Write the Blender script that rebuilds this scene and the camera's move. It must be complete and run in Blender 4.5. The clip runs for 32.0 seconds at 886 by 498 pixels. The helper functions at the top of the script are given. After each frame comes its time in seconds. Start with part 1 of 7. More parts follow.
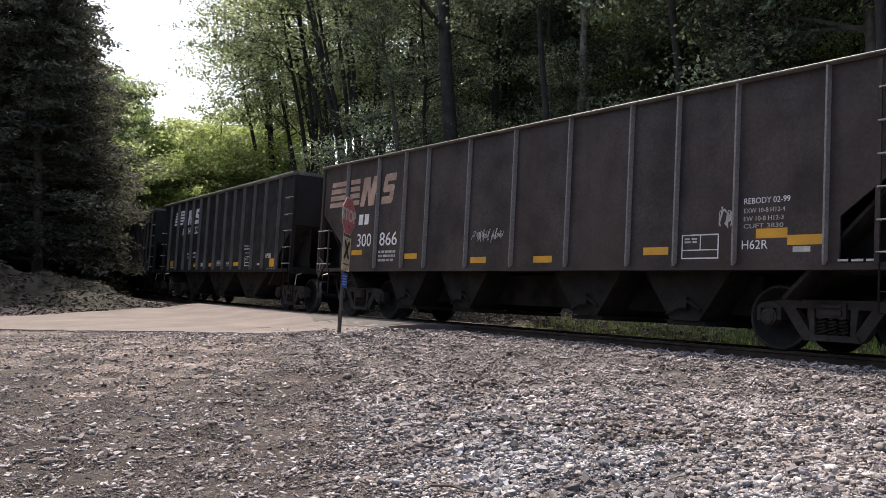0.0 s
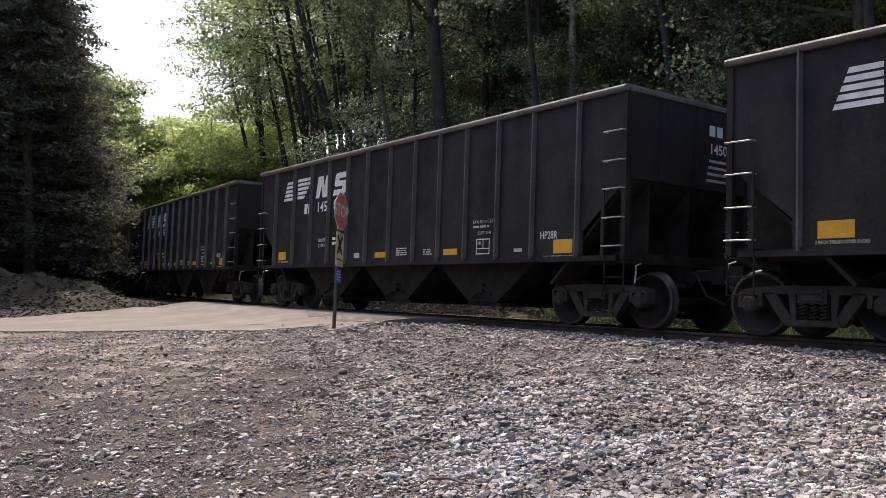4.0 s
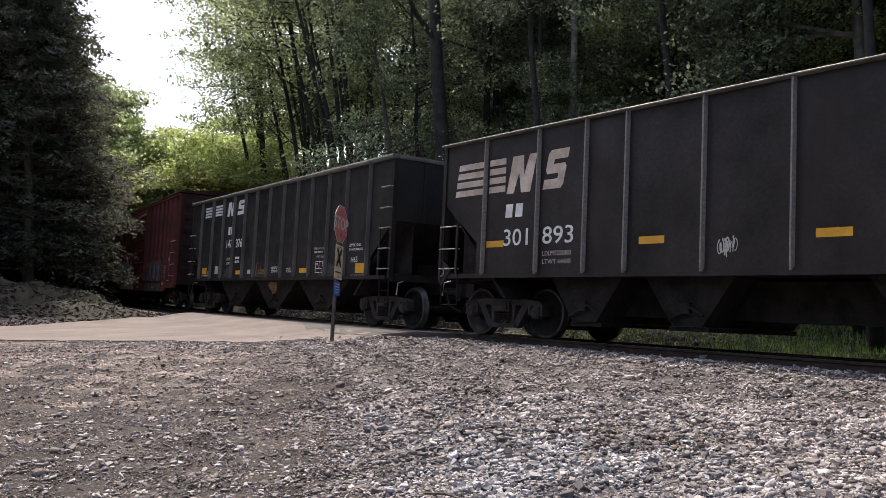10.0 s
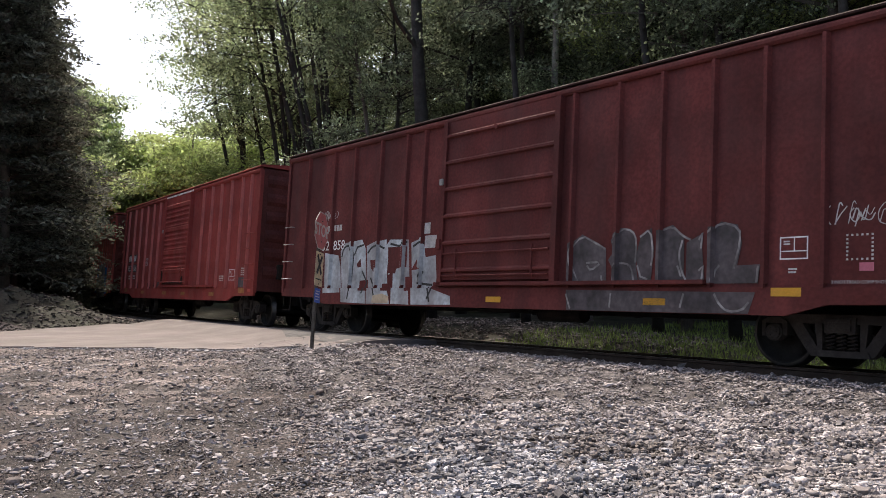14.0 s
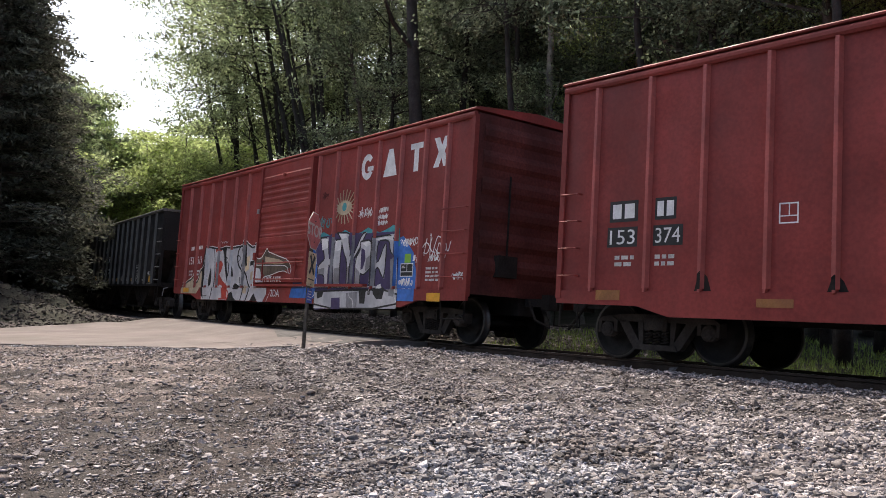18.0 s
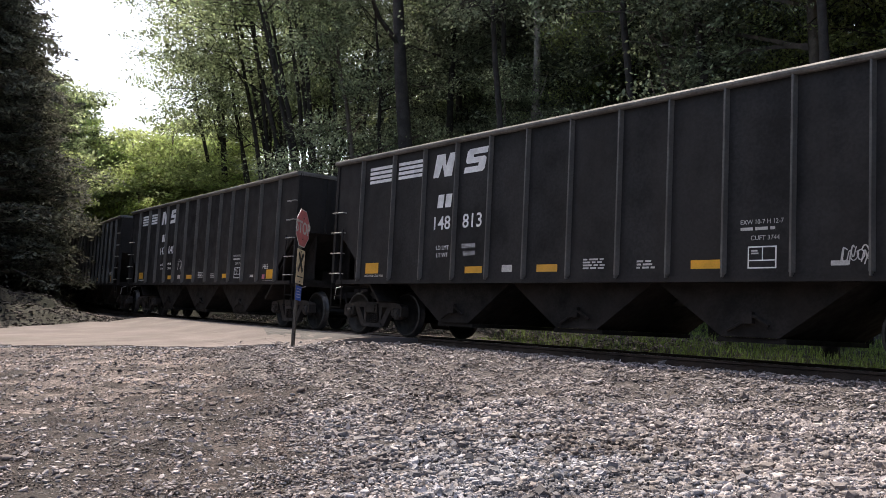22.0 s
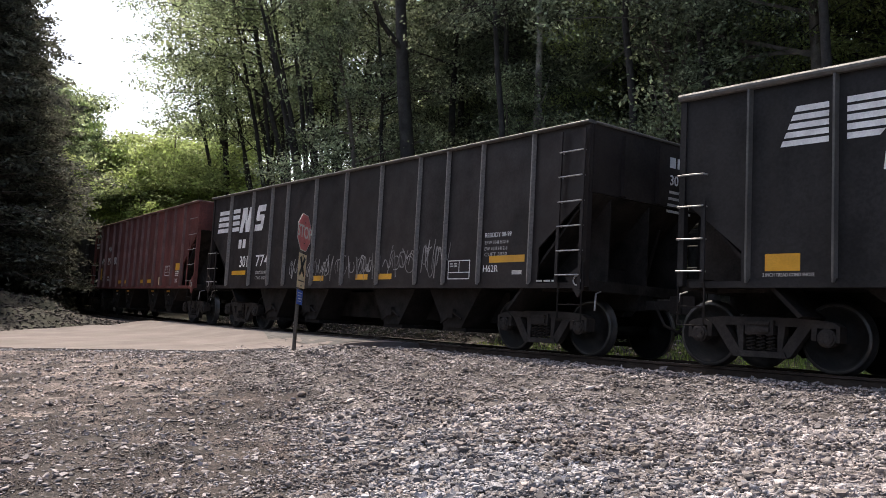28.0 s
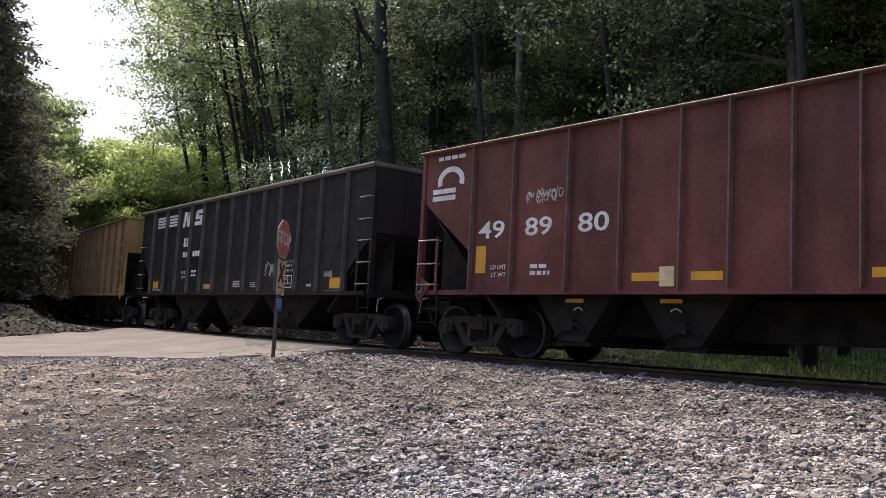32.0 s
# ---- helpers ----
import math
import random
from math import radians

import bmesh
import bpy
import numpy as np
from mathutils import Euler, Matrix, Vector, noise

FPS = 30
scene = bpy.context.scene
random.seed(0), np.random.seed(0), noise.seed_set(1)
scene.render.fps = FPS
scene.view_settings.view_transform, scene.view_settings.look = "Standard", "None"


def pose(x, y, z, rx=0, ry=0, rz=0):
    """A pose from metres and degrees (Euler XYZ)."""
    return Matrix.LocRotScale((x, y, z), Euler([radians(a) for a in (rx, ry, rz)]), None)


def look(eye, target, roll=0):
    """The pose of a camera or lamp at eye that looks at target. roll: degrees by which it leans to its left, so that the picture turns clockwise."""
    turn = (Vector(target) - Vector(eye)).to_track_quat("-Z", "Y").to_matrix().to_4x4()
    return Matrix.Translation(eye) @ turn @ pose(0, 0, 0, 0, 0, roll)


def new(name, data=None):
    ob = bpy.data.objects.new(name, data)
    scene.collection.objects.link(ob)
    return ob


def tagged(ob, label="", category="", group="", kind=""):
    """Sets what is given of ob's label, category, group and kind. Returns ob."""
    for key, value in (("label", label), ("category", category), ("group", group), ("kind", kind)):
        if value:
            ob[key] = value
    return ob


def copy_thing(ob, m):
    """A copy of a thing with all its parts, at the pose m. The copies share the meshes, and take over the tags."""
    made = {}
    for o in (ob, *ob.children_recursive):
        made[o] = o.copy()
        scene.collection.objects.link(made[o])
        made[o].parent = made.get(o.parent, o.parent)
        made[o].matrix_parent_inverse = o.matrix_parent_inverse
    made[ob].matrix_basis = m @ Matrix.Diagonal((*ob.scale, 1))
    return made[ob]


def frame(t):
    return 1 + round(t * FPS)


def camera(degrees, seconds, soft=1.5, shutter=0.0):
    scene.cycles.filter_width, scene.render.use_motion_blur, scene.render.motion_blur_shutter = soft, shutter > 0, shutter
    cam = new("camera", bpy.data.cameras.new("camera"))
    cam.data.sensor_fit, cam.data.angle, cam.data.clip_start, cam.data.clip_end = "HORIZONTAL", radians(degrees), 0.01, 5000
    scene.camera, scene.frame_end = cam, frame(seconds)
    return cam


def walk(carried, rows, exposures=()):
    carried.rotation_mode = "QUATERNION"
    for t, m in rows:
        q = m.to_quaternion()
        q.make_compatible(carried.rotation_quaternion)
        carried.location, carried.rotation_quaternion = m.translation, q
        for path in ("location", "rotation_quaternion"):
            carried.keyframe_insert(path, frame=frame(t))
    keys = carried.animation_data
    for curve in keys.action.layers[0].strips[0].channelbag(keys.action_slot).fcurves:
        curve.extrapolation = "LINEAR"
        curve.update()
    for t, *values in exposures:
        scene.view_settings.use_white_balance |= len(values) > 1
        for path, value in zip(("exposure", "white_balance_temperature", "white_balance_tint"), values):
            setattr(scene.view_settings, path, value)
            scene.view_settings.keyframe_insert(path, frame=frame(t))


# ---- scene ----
# ------------------------------------------------------------------ camera
EYE = (0.0, 0.0, 1.077)
cam = camera(55, 32.0, soft=0.85)
CAM_ROWS = [
    (0, 2.336, 1.756, -0.329), (0.5, 2.308, 1.815, -0.493), (1, 2.340, 1.849, -0.710), (1.5, 2.324, 1.689, -0.965),
    (2, 2.205, 1.540, -1.121), (2.5, 2.017, 1.507, -1.189), (3, 1.922, 1.403, -1.385), (3.5, 1.779, 1.297, -1.471),
    (5.5, 2.616, 1.394, -1.301), (6, 2.631, 1.586, -1.151), (6.5, 2.534, 1.881, -0.840), (7, 2.494, 2.018, -0.707),
    (7.5, 2.464, 1.994, -0.657), (8, 2.242, 2.093, -0.754), (8.5, 2.096, 2.279, -0.789), (9, 2.042, 2.329, -0.681),
    (9.5, 1.941, 2.291, -0.670), (10, 1.825, 2.249, -0.691), (10.5, 1.581, 2.294, -0.719), (11, 1.521, 2.417, -0.655),
    (11.5, 1.550, 2.545, -0.522), (12, 1.442, 2.643, -0.383), (12.5, 1.194, 2.599, -0.450), (13, 0.907, 2.677, -0.468),
    (13.5, 0.566, 2.781, -0.571), (14, 0.526, 2.741, -0.453), (14.5, 0.432, 2.548, -0.362), (16.5, 0.262, 2.734, 0.027),
    (17, 0.229, 2.714, -0.053), (17.5, 0.139, 2.681, 0.027), (18, 0.048, 2.848, 0.155), (18.5, 0.086, 3.119, 0.025),
    (19, 0.004, 3.240, 0.006), (19.5, -0.176, 3.083, -0.199), (20, -0.332, 2.890, -0.366), (20.5, -0.627, 2.662, -0.338),
    (21, -0.762, 2.555, -0.249), (21.5, -0.729, 2.519, -0.353), (22, -0.709, 2.574, -0.449), (22.5, -0.713, 2.640, -0.415),
    (23, -0.725, 2.757, -0.388), (23.5, -0.716, 2.826, -0.309), (24, -0.716, 2.787, -0.320), (24.5, -0.809, 2.603, -0.498),
    (25, -0.819, 2.485, -0.470), (25.5, -0.738, 2.545, -0.419), (27.5, -0.674, 2.818, -0.264), (28, -0.610, 2.893, -0.210),
    (28.5, -0.632, 2.946, -0.174), (29, -0.640, 2.959, -0.105), (29.5, -0.691, 2.915, -0.147), (30, -0.791, 3.118, -0.048),
    (30.5, -0.912, 3.387, -0.069), (31, -1.243, 3.389, -0.068), (31.5, -1.754, 3.341, -0.105), (32, -1.959, 3.335, -0.266),
]

walk(cam, [(t, pose(*EYE, 90 + pitch, 0, yaw) @ pose(0, 0, 0, 0, 0, roll)) for t, yaw, pitch, roll in CAM_ROWS],
     exposures=[(0.0, 0.06, 7050, 12.0), (32.0, 0.06, 7050, 12.0)])

# ------------------------------------------------------------------ light
SUN_EL, SUN_AZ = 60.0, -23.0        # degrees; azimuth from +Y towards +X
world = bpy.data.worlds.new("sky")
scene.world = world
world.use_nodes = True
_n = world.node_tree.nodes
_sky = _n.new("ShaderNodeTexSky")
_sky.sky_type = "NISHITA"
_sky.sun_disc = False
_sky.sun_elevation = radians(SUN_EL)
_sky.sun_rotation = radians(SUN_AZ)
_sky.air_density, _sky.dust_density, _sky.ozone_density = 1.0, 4.0, 1.0
_n["Background"].inputs["Strength"].default_value = 0.25
world.node_tree.links.new(_sky.outputs[0], _n["Background"].inputs["Color"])
_sun = bpy.data.lights.new("sun", "SUN")
_sun.energy, _sun.angle, _sun.color = 4.5, radians(0.53), (1.0, 0.95, 0.87)
sun = new("sun", _sun)
_d = Vector((math.sin(radians(SUN_AZ)) * math.cos(radians(SUN_EL)), math.cos(radians(SUN_AZ)) * math.cos(radians(SUN_EL)),
             math.sin(radians(SUN_EL))))
sun.matrix_world = look(tuple(_d * 80), (0, 0, 0))

# ------------------------------------------------------------------ materials


def material(name, rgb, rough=0.7, metal=0.0, var=0.25, scale=6.0, fine=60.0, bump=0.15, dirt=None, dirt_amount=0.5, streak=False,
             spread=0.0, transl=0.0, space="Object", spec=0.5, dirt_scale=1.3, grit=0.0):
    """Base colour with two sizes of variation, a dirt colour in patches or streaks, fine relief."""
    m = bpy.data.materials.new(name)
    m.use_nodes = True
    nt = m.node_tree
    n, lk = nt.nodes, nt.links.new
    bs = n["Principled BSDF"]
    bs.inputs["Roughness"].default_value, bs.inputs["Metallic"].default_value = rough, metal
    bs.inputs["Specular IOR Level"].default_value = spec
    tc = n.new("ShaderNodeTexCoord")
    co = tc.outputs[space]

    def noise_at(sc, detail=4.0, stretch=None):
        t = n.new("ShaderNodeTexNoise")
        t.inputs["Scale"].default_value, t.inputs["Detail"].default_value = sc, detail
        if stretch:
            mp = n.new("ShaderNodeMapping")
            mp.inputs["Scale"].default_value = stretch
            lk(co, mp.inputs["Vector"])
            lk(mp.outputs[0], t.inputs["Vector"])
        else:
            lk(co, t.inputs["Vector"])
        return t.outputs["Fac"]

    def ramp(fac, a, b, lo=0.35, hi=0.65):
        r = n.new("ShaderNodeMapRange")
        r.inputs[1].default_value, r.inputs[2].default_value, r.inputs[3].default_value, r.inputs[4].default_value = lo, hi, a, b
        lk(fac, r.inputs[0])
        return r.outputs[0]

    def mult(a, b):
        q = n.new("ShaderNodeMath")
        q.operation = "MULTIPLY"
        lk(a, q.inputs[0])
        lk(b, q.inputs[1])
        return q.outputs[0]

    value = mult(ramp(noise_at(scale), 1 - var, 1 + var), ramp(noise_at(fine), 1 - 0.6 * var, 1 + 0.6 * var))
    if spread:
        ge = n.new("ShaderNodeNewGeometry")
        value = mult(value, ramp(ge.outputs["Random Per Island"], 1 - spread, 1 + spread, 0, 1))
    if grit:                    # bedded pebbles: cells of uneven tone
        for sc, lo, hi in ((grit, 0.25, 2.2), (grit * 0.45, 0.6, 1.5)):
            vo = n.new("ShaderNodeTexVoronoi")
            vo.inputs["Scale"].default_value = sc
            lk(co, vo.inputs["Vector"])
            sp = n.new("ShaderNodeSeparateColor")
            lk(vo.outputs["Color"], sp.inputs[0])
            value = mult(value, ramp(sp.outputs[0], lo, hi, 0.1, 1.0))
    mul = n.new("ShaderNodeVectorMath")
    mul.operation = "SCALE"
    mul.inputs[0].default_value = rgb
    lk(value, mul.inputs["Scale"])
    col = mul.outputs[0]
    if dirt:
        st = noise_at(dirt_scale, 5.0, (1.0, 1.0, 0.12) if streak else None)
        mx = n.new("ShaderNodeMix")
        mx.data_type = "RGBA"
        mx.inputs["B"].default_value = (*dirt, 1)
        lk(ramp(st, 0, dirt_amount, 0.42, 0.72), mx.inputs["Factor"])
        lk(col, mx.inputs["A"])
        col = mx.outputs["Result"]
    lk(col, bs.inputs["Base Color"])
    lk(ramp(noise_at(scale * 2.3), max(0.05, rough - 0.12), min(1, rough + 0.12)), bs.inputs["Roughness"])
    if bump:
        bp = n.new("ShaderNodeBump")
        bp.inputs["Strength"].default_value, bp.inputs["Distance"].default_value = bump, 0.02
        lk(noise_at(fine * 0.8), bp.inputs["Height"])
        lk(bp.outputs[0], bs.inputs["Normal"])
    if transl:
        tr = n.new("ShaderNodeBsdfTranslucent")
        lk(col, tr.inputs["Color"])
        ms = n.new("ShaderNodeMixShader")
        ms.inputs[0].default_value = transl
        lk(bs.outputs[0], ms.inputs[1])
        lk(tr.outputs[0], ms.inputs[2])
        lk(ms.outputs[0], n["Material Output"].inputs["Surface"])
    return m


M_BLACK = material("black_car_paint", (0.0250, 0.0238, 0.0243), 0.62, var=0.3, scale=1.2, fine=25, bump=0.05, dirt=(0.044, 0.039, 0.037), dirt_amount=0.6, streak=True, spec=0.15)
M_BROWNBLACK = material("weathered_black_paint", (0.047, 0.038, 0.0355), 0.6, var=0.35, scale=1.2, fine=25, bump=0.06, dirt=(0.080, 0.058, 0.050), dirt_amount=0.6, streak=True, spec=0.3)
M_REDBLACK = material("dull_black_car_paint", (0.026, 0.0215, 0.021), 0.55, var=0.35, scale=1.2, fine=25, bump=0.06, dirt=(0.046, 0.035, 0.032), dirt_amount=0.6, streak=True, spec=0.25)
M_RED = material("oxide_red_paint", (0.289, 0.048, 0.042), 0.6, var=0.2, scale=0.8, fine=20, bump=0.05, dirt=(0.17, 0.042, 0.037), dirt_amount=0.7, streak=True, spec=0.3)
# Red lightened to put highlights into the colour of ribs and lock bars.
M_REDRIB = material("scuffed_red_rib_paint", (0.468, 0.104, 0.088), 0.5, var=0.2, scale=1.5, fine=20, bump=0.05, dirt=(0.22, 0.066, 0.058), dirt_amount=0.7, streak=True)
M_DARKRED = material("dull_brown_red_paint", (0.151, 0.037, 0.034), 0.75, var=0.25, scale=0.8, fine=20, bump=0.06, dirt=(0.062, 0.024, 0.023), dirt_amount=0.8, streak=True, spec=0.2)
M_CONRAIL = material("faded_hopper_red_paint", (0.176, 0.057, 0.050), 0.65, var=0.3, scale=1.0, fine=22, bump=0.06, dirt=(0.05, 0.024, 0.022), dirt_amount=0.75, streak=True, spec=0.3)
M_ORANGE = material("faded_orange_paint", (0.450, 0.275, 0.102), 0.65, var=0.2, scale=1.0, fine=22, bump=0.06, dirt=(0.15, 0.07, 0.03), dirt_amount=0.6, streak=True)
M_UNDER = material("grimy_underframe_steel", (0.024, 0.0215, 0.0205), 0.8, metal=0.0, var=0.4, scale=3, fine=30, bump=0.1, dirt=(0.038, 0.031, 0.027), dirt_amount=0.7, spec=0.1)
M_TRUCK = material("rusty_cast_steel", (0.056, 0.048, 0.044), 0.7, var=0.35, scale=4, fine=40, bump=0.12, dirt=(0.040, 0.034, 0.031), dirt_amount=0.8, spec=0.15)
M_WHEEL = material("wheel_steel", (0.014, 0.013, 0.0125), 0.6, metal=0.0, var=0.3, scale=5, fine=40, bump=0.05, spec=0.2)
M_TREAD = material("polished_tread_steel", (0.45, 0.44, 0.43), 0.28, metal=1.0, var=0.15, scale=8, fine=70, bump=0.02)
M_CHORD = material("sun_bleached_top_chord", (0.150, 0.145, 0.138), 0.55, var=0.3, scale=2, fine=30, bump=0.08, dirt=(0.075, 0.07, 0.065), dirt_amount=0.6)
# Also on red and orange ribs, with their lit face put into the colour.
M_CHORDRED = material("dusty_red_top_chord", (0.20, 0.115, 0.105), 0.6, var=0.3, scale=2, fine=30, bump=0.08, dirt=(0.10, 0.045, 0.04), dirt_amount=0.6)
# Grey raised so the colour itself gives the light-catching rib edges.
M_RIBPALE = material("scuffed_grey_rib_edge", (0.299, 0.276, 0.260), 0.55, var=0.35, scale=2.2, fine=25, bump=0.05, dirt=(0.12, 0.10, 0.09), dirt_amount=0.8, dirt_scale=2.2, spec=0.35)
M_RIM = material("worn_wheel_rim_steel", (0.075, 0.071, 0.069), 0.4, metal=0.6, var=0.25, scale=6, fine=50, bump=0.03)
M_GRAB = material("worn_grab_iron", (0.36, 0.35, 0.34), 0.45, metal=0.2, var=0.3, scale=4, fine=30, bump=0.03)
M_RAIL = material("rusty_rail_web", (0.055, 0.035, 0.025), 0.8, var=0.35, scale=3, fine=50, bump=0.12)
M_TIE = material("creosoted_wooden_tie", (0.035, 0.028, 0.022), 0.9, var=0.4, scale=5, fine=60, bump=0.3)
# Lighter than the sheets: edge highlights put into the rib colour.
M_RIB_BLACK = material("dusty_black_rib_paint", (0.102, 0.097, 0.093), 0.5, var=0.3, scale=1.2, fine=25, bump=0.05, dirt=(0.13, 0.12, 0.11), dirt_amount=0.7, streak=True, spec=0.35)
M_WHITE = material("white_stencil_paint", (0.86, 0.85, 0.84), 0.55, var=0.10, scale=5, fine=40, bump=0.02, dirt=(0.48, 0.46, 0.45), dirt_amount=0.5, dirt_scale=4)
M_DIMWHITE = material("worn_stencil_paint", (0.52, 0.50, 0.48), 0.65, var=0.2, scale=5, fine=40, bump=0.02)
M_CREAM = material("rust_tinged_white_paint", (0.64, 0.52, 0.44), 0.65, var=0.2, scale=5, fine=40, bump=0.02, dirt=(0.40, 0.28, 0.21), dirt_amount=0.6, dirt_scale=3)
M_TANWHITE = material("rust_stained_white_paint", (0.46, 0.32, 0.25), 0.65, var=0.2, scale=5, fine=40, bump=0.02, dirt=(0.28, 0.18, 0.13), dirt_amount=0.6, dirt_scale=3)
M_YELLOW = material("yellow_reflective_tape", (0.80, 0.40, 0.035), 0.45, var=0.12, scale=6, fine=50, bump=0.02, dirt=(0.40, 0.21, 0.05), dirt_amount=0.5, dirt_scale=3)
M_DULLTAPE = material("grimy_orange_tape", (0.36, 0.16, 0.045), 0.6, var=0.25, scale=6, fine=50, bump=0.02, dirt=(0.20, 0.07, 0.04), dirt_amount=0.7, dirt_scale=3)
M_GRAVEL = material("grey_ballast_stone", (0.255, 0.250, 0.270), 0.8, var=0.35, scale=8, fine=90, bump=0.15, spread=0.8, dirt=(0.10, 0.085, 0.085), dirt_amount=0.85, dirt_scale=2.0)
M_BALLAST = material("pale_grey_ballast", (0.325, 0.292, 0.288), 0.85, var=0.35, scale=8, fine=90, bump=0.15, spread=0.7, dirt=(0.135, 0.11, 0.104), dirt_amount=0.85, dirt_scale=2.0)
M_FADEDTAG = material("thin_grey_spray_paint", (0.30, 0.285, 0.28), 0.7, var=0.45, scale=4, fine=14, bump=0.02, dirt=(0.06, 0.05, 0.05), dirt_amount=0.8, dirt_scale=2.5)
# Red darkened so the colour carries shade on the end walls, with dirt streaks.
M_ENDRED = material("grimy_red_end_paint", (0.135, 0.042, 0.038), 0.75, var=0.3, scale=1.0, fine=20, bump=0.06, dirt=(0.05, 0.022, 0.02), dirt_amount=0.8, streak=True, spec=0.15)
# Near-black brown, darker than the sides of the same car.
M_ENDDARK = material("sooty_brown_end_paint", (0.050, 0.023, 0.021), 0.75, var=0.35, scale=1.0, fine=20, bump=0.06, dirt=(0.022, 0.015, 0.014), dirt_amount=0.8, streak=True, spec=0.15)
M_PINKTAG = material("faded_magenta_spray_paint", (0.34, 0.13, 0.20), 0.6, var=0.3, scale=4, fine=14, bump=0.02)
M_CHIP = material("flat_grey_stone_chips", (0.270, 0.245, 0.250), 0.85, var=0.25, scale=9, fine=90, bump=0.15, spread=0.7)
M_DARKSTONE = material("dark_earthy_stone", (0.105, 0.088, 0.082), 0.9, var=0.3, scale=8, fine=70, bump=0.3, spread=0.7)
M_RUBBLE = material("dumped_brown_rubble", (0.052, 0.043, 0.039), 0.9, var=0.35, scale=3, fine=50, bump=0.4, spread=0.75, dirt=(0.035, 0.028, 0.026), dirt_amount=0.8, dirt_scale=0.5)
# Stone made paler to stand for sunlight that the trees block.
M_BANK = material("pale_bank_rubble", (0.27, 0.225, 0.21), 0.9, var=0.35, scale=3, fine=50, bump=0.3, spread=0.75, dirt=(0.10, 0.08, 0.07), dirt_amount=0.8, dirt_scale=1.2)
M_NEWASPHALT = material("dark_patched_asphalt", (0.085, 0.080, 0.078), 0.9, var=0.2, scale=1.0, fine=45, bump=0.2)
M_FOREST = material("dark_leafy_forest_floor", (0.030, 0.026, 0.018), 0.95, var=0.5, scale=1.0, fine=20, bump=0.5, dirt=(0.02, 0.026, 0.010), dirt_amount=0.7, dirt_scale=0.5)
M_SOIL = material("dusty_gravel_soil", (0.037, 0.028, 0.026), 0.95, var=0.55, scale=1.1, fine=55, bump=0.9, dirt=(0.023, 0.0175, 0.0165), dirt_amount=0.8, dirt_scale=0.6, grit=46.0)
M_BED = material("packed_grey_ballast_bed", (0.085, 0.074, 0.074), 0.95, var=0.4, scale=1.4, fine=60, bump=0.9, dirt=(0.05, 0.041, 0.038), dirt_amount=0.7, dirt_scale=1.1, grit=32.0)
M_DUST = material("pale_dusty_soil", (0.135, 0.110, 0.102), 0.95, var=0.45, scale=1.3, fine=55, bump=0.8, dirt=(0.05, 0.039, 0.036), dirt_amount=0.8, dirt_scale=0.7, grit=46.0)
M_TRODDEN = material("brown_trodden_stone", (0.20, 0.167, 0.158), 0.85, var=0.35, scale=8, fine=90, bump=0.15, spread=0.85, dirt=(0.065, 0.05, 0.046), dirt_amount=0.9, dirt_scale=1.5)
M_ASPHALT = material("dusty_worn_asphalt", (0.178, 0.150, 0.143), 0.9, var=0.16, scale=0.7, fine=45, bump=0.2, dirt=(0.15, 0.13, 0.115), dirt_amount=0.7, dirt_scale=0.45)
M_GRASS = material("grass_blades", (0.284, 0.392, 0.108), 0.7, var=0.3, scale=2, fine=20, bump=0, spread=0.5, transl=0.4)
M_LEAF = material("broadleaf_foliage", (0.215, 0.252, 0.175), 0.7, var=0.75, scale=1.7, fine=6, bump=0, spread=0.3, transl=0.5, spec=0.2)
# Lighter copies of the leaf colour, standing in for sunlight on foliage.
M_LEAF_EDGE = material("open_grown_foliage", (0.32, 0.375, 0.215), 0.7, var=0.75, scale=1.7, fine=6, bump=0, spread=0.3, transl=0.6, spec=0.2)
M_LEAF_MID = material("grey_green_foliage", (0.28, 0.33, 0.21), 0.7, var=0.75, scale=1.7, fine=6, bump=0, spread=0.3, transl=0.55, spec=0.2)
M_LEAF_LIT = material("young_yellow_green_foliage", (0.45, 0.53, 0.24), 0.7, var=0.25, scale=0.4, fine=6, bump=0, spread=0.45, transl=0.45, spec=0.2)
M_NEEDLE = material("dark_conifer_needles", (0.118, 0.124, 0.096), 0.75, var=0.75, scale=1.7, fine=6, bump=0, spread=0.3, transl=0.35, spec=0.2)
M_BARK = material("grey_brown_bark", (0.13, 0.108, 0.092), 0.9, var=0.35, scale=3, fine=30, bump=0.5)
M_DARKBARK = material("dark_furrowed_bark", (0.045, 0.039, 0.036), 0.95, var=0.35, scale=3, fine=30, bump=0.6)
M_DEADWOOD = material("weathered_grey_deadwood", (0.30, 0.275, 0.25), 0.9, var=0.35, scale=3, fine=30, bump=0.5)
M_SIGNRED = material("faded_red_sign_sheeting", (0.68, 0.20, 0.185), 0.45, var=0.12, scale=6, fine=40, bump=0.02)
M_SIGNWHITE = material("white_sign_sheeting", (0.72, 0.68, 0.62), 0.45, var=0.1, scale=6, fine=40, bump=0.02)
M_SIGNCREAM = material("yellowed_sign_sheeting", (0.78, 0.63, 0.40), 0.5, var=0.12, scale=6, fine=40, bump=0.02, dirt=(0.4, 0.3, 0.2), dirt_amount=0.4, dirt_scale=4)
M_SIGNBLUE = material("blue_sign_sheeting", (0.05, 0.13, 0.50), 0.45, var=0.1, scale=6, fine=40, bump=0.02)
M_BLACKMARK = material("black_sign_marking", (0.02, 0.02, 0.02), 0.5, var=0.2, scale=6, fine=40, bump=0.02)
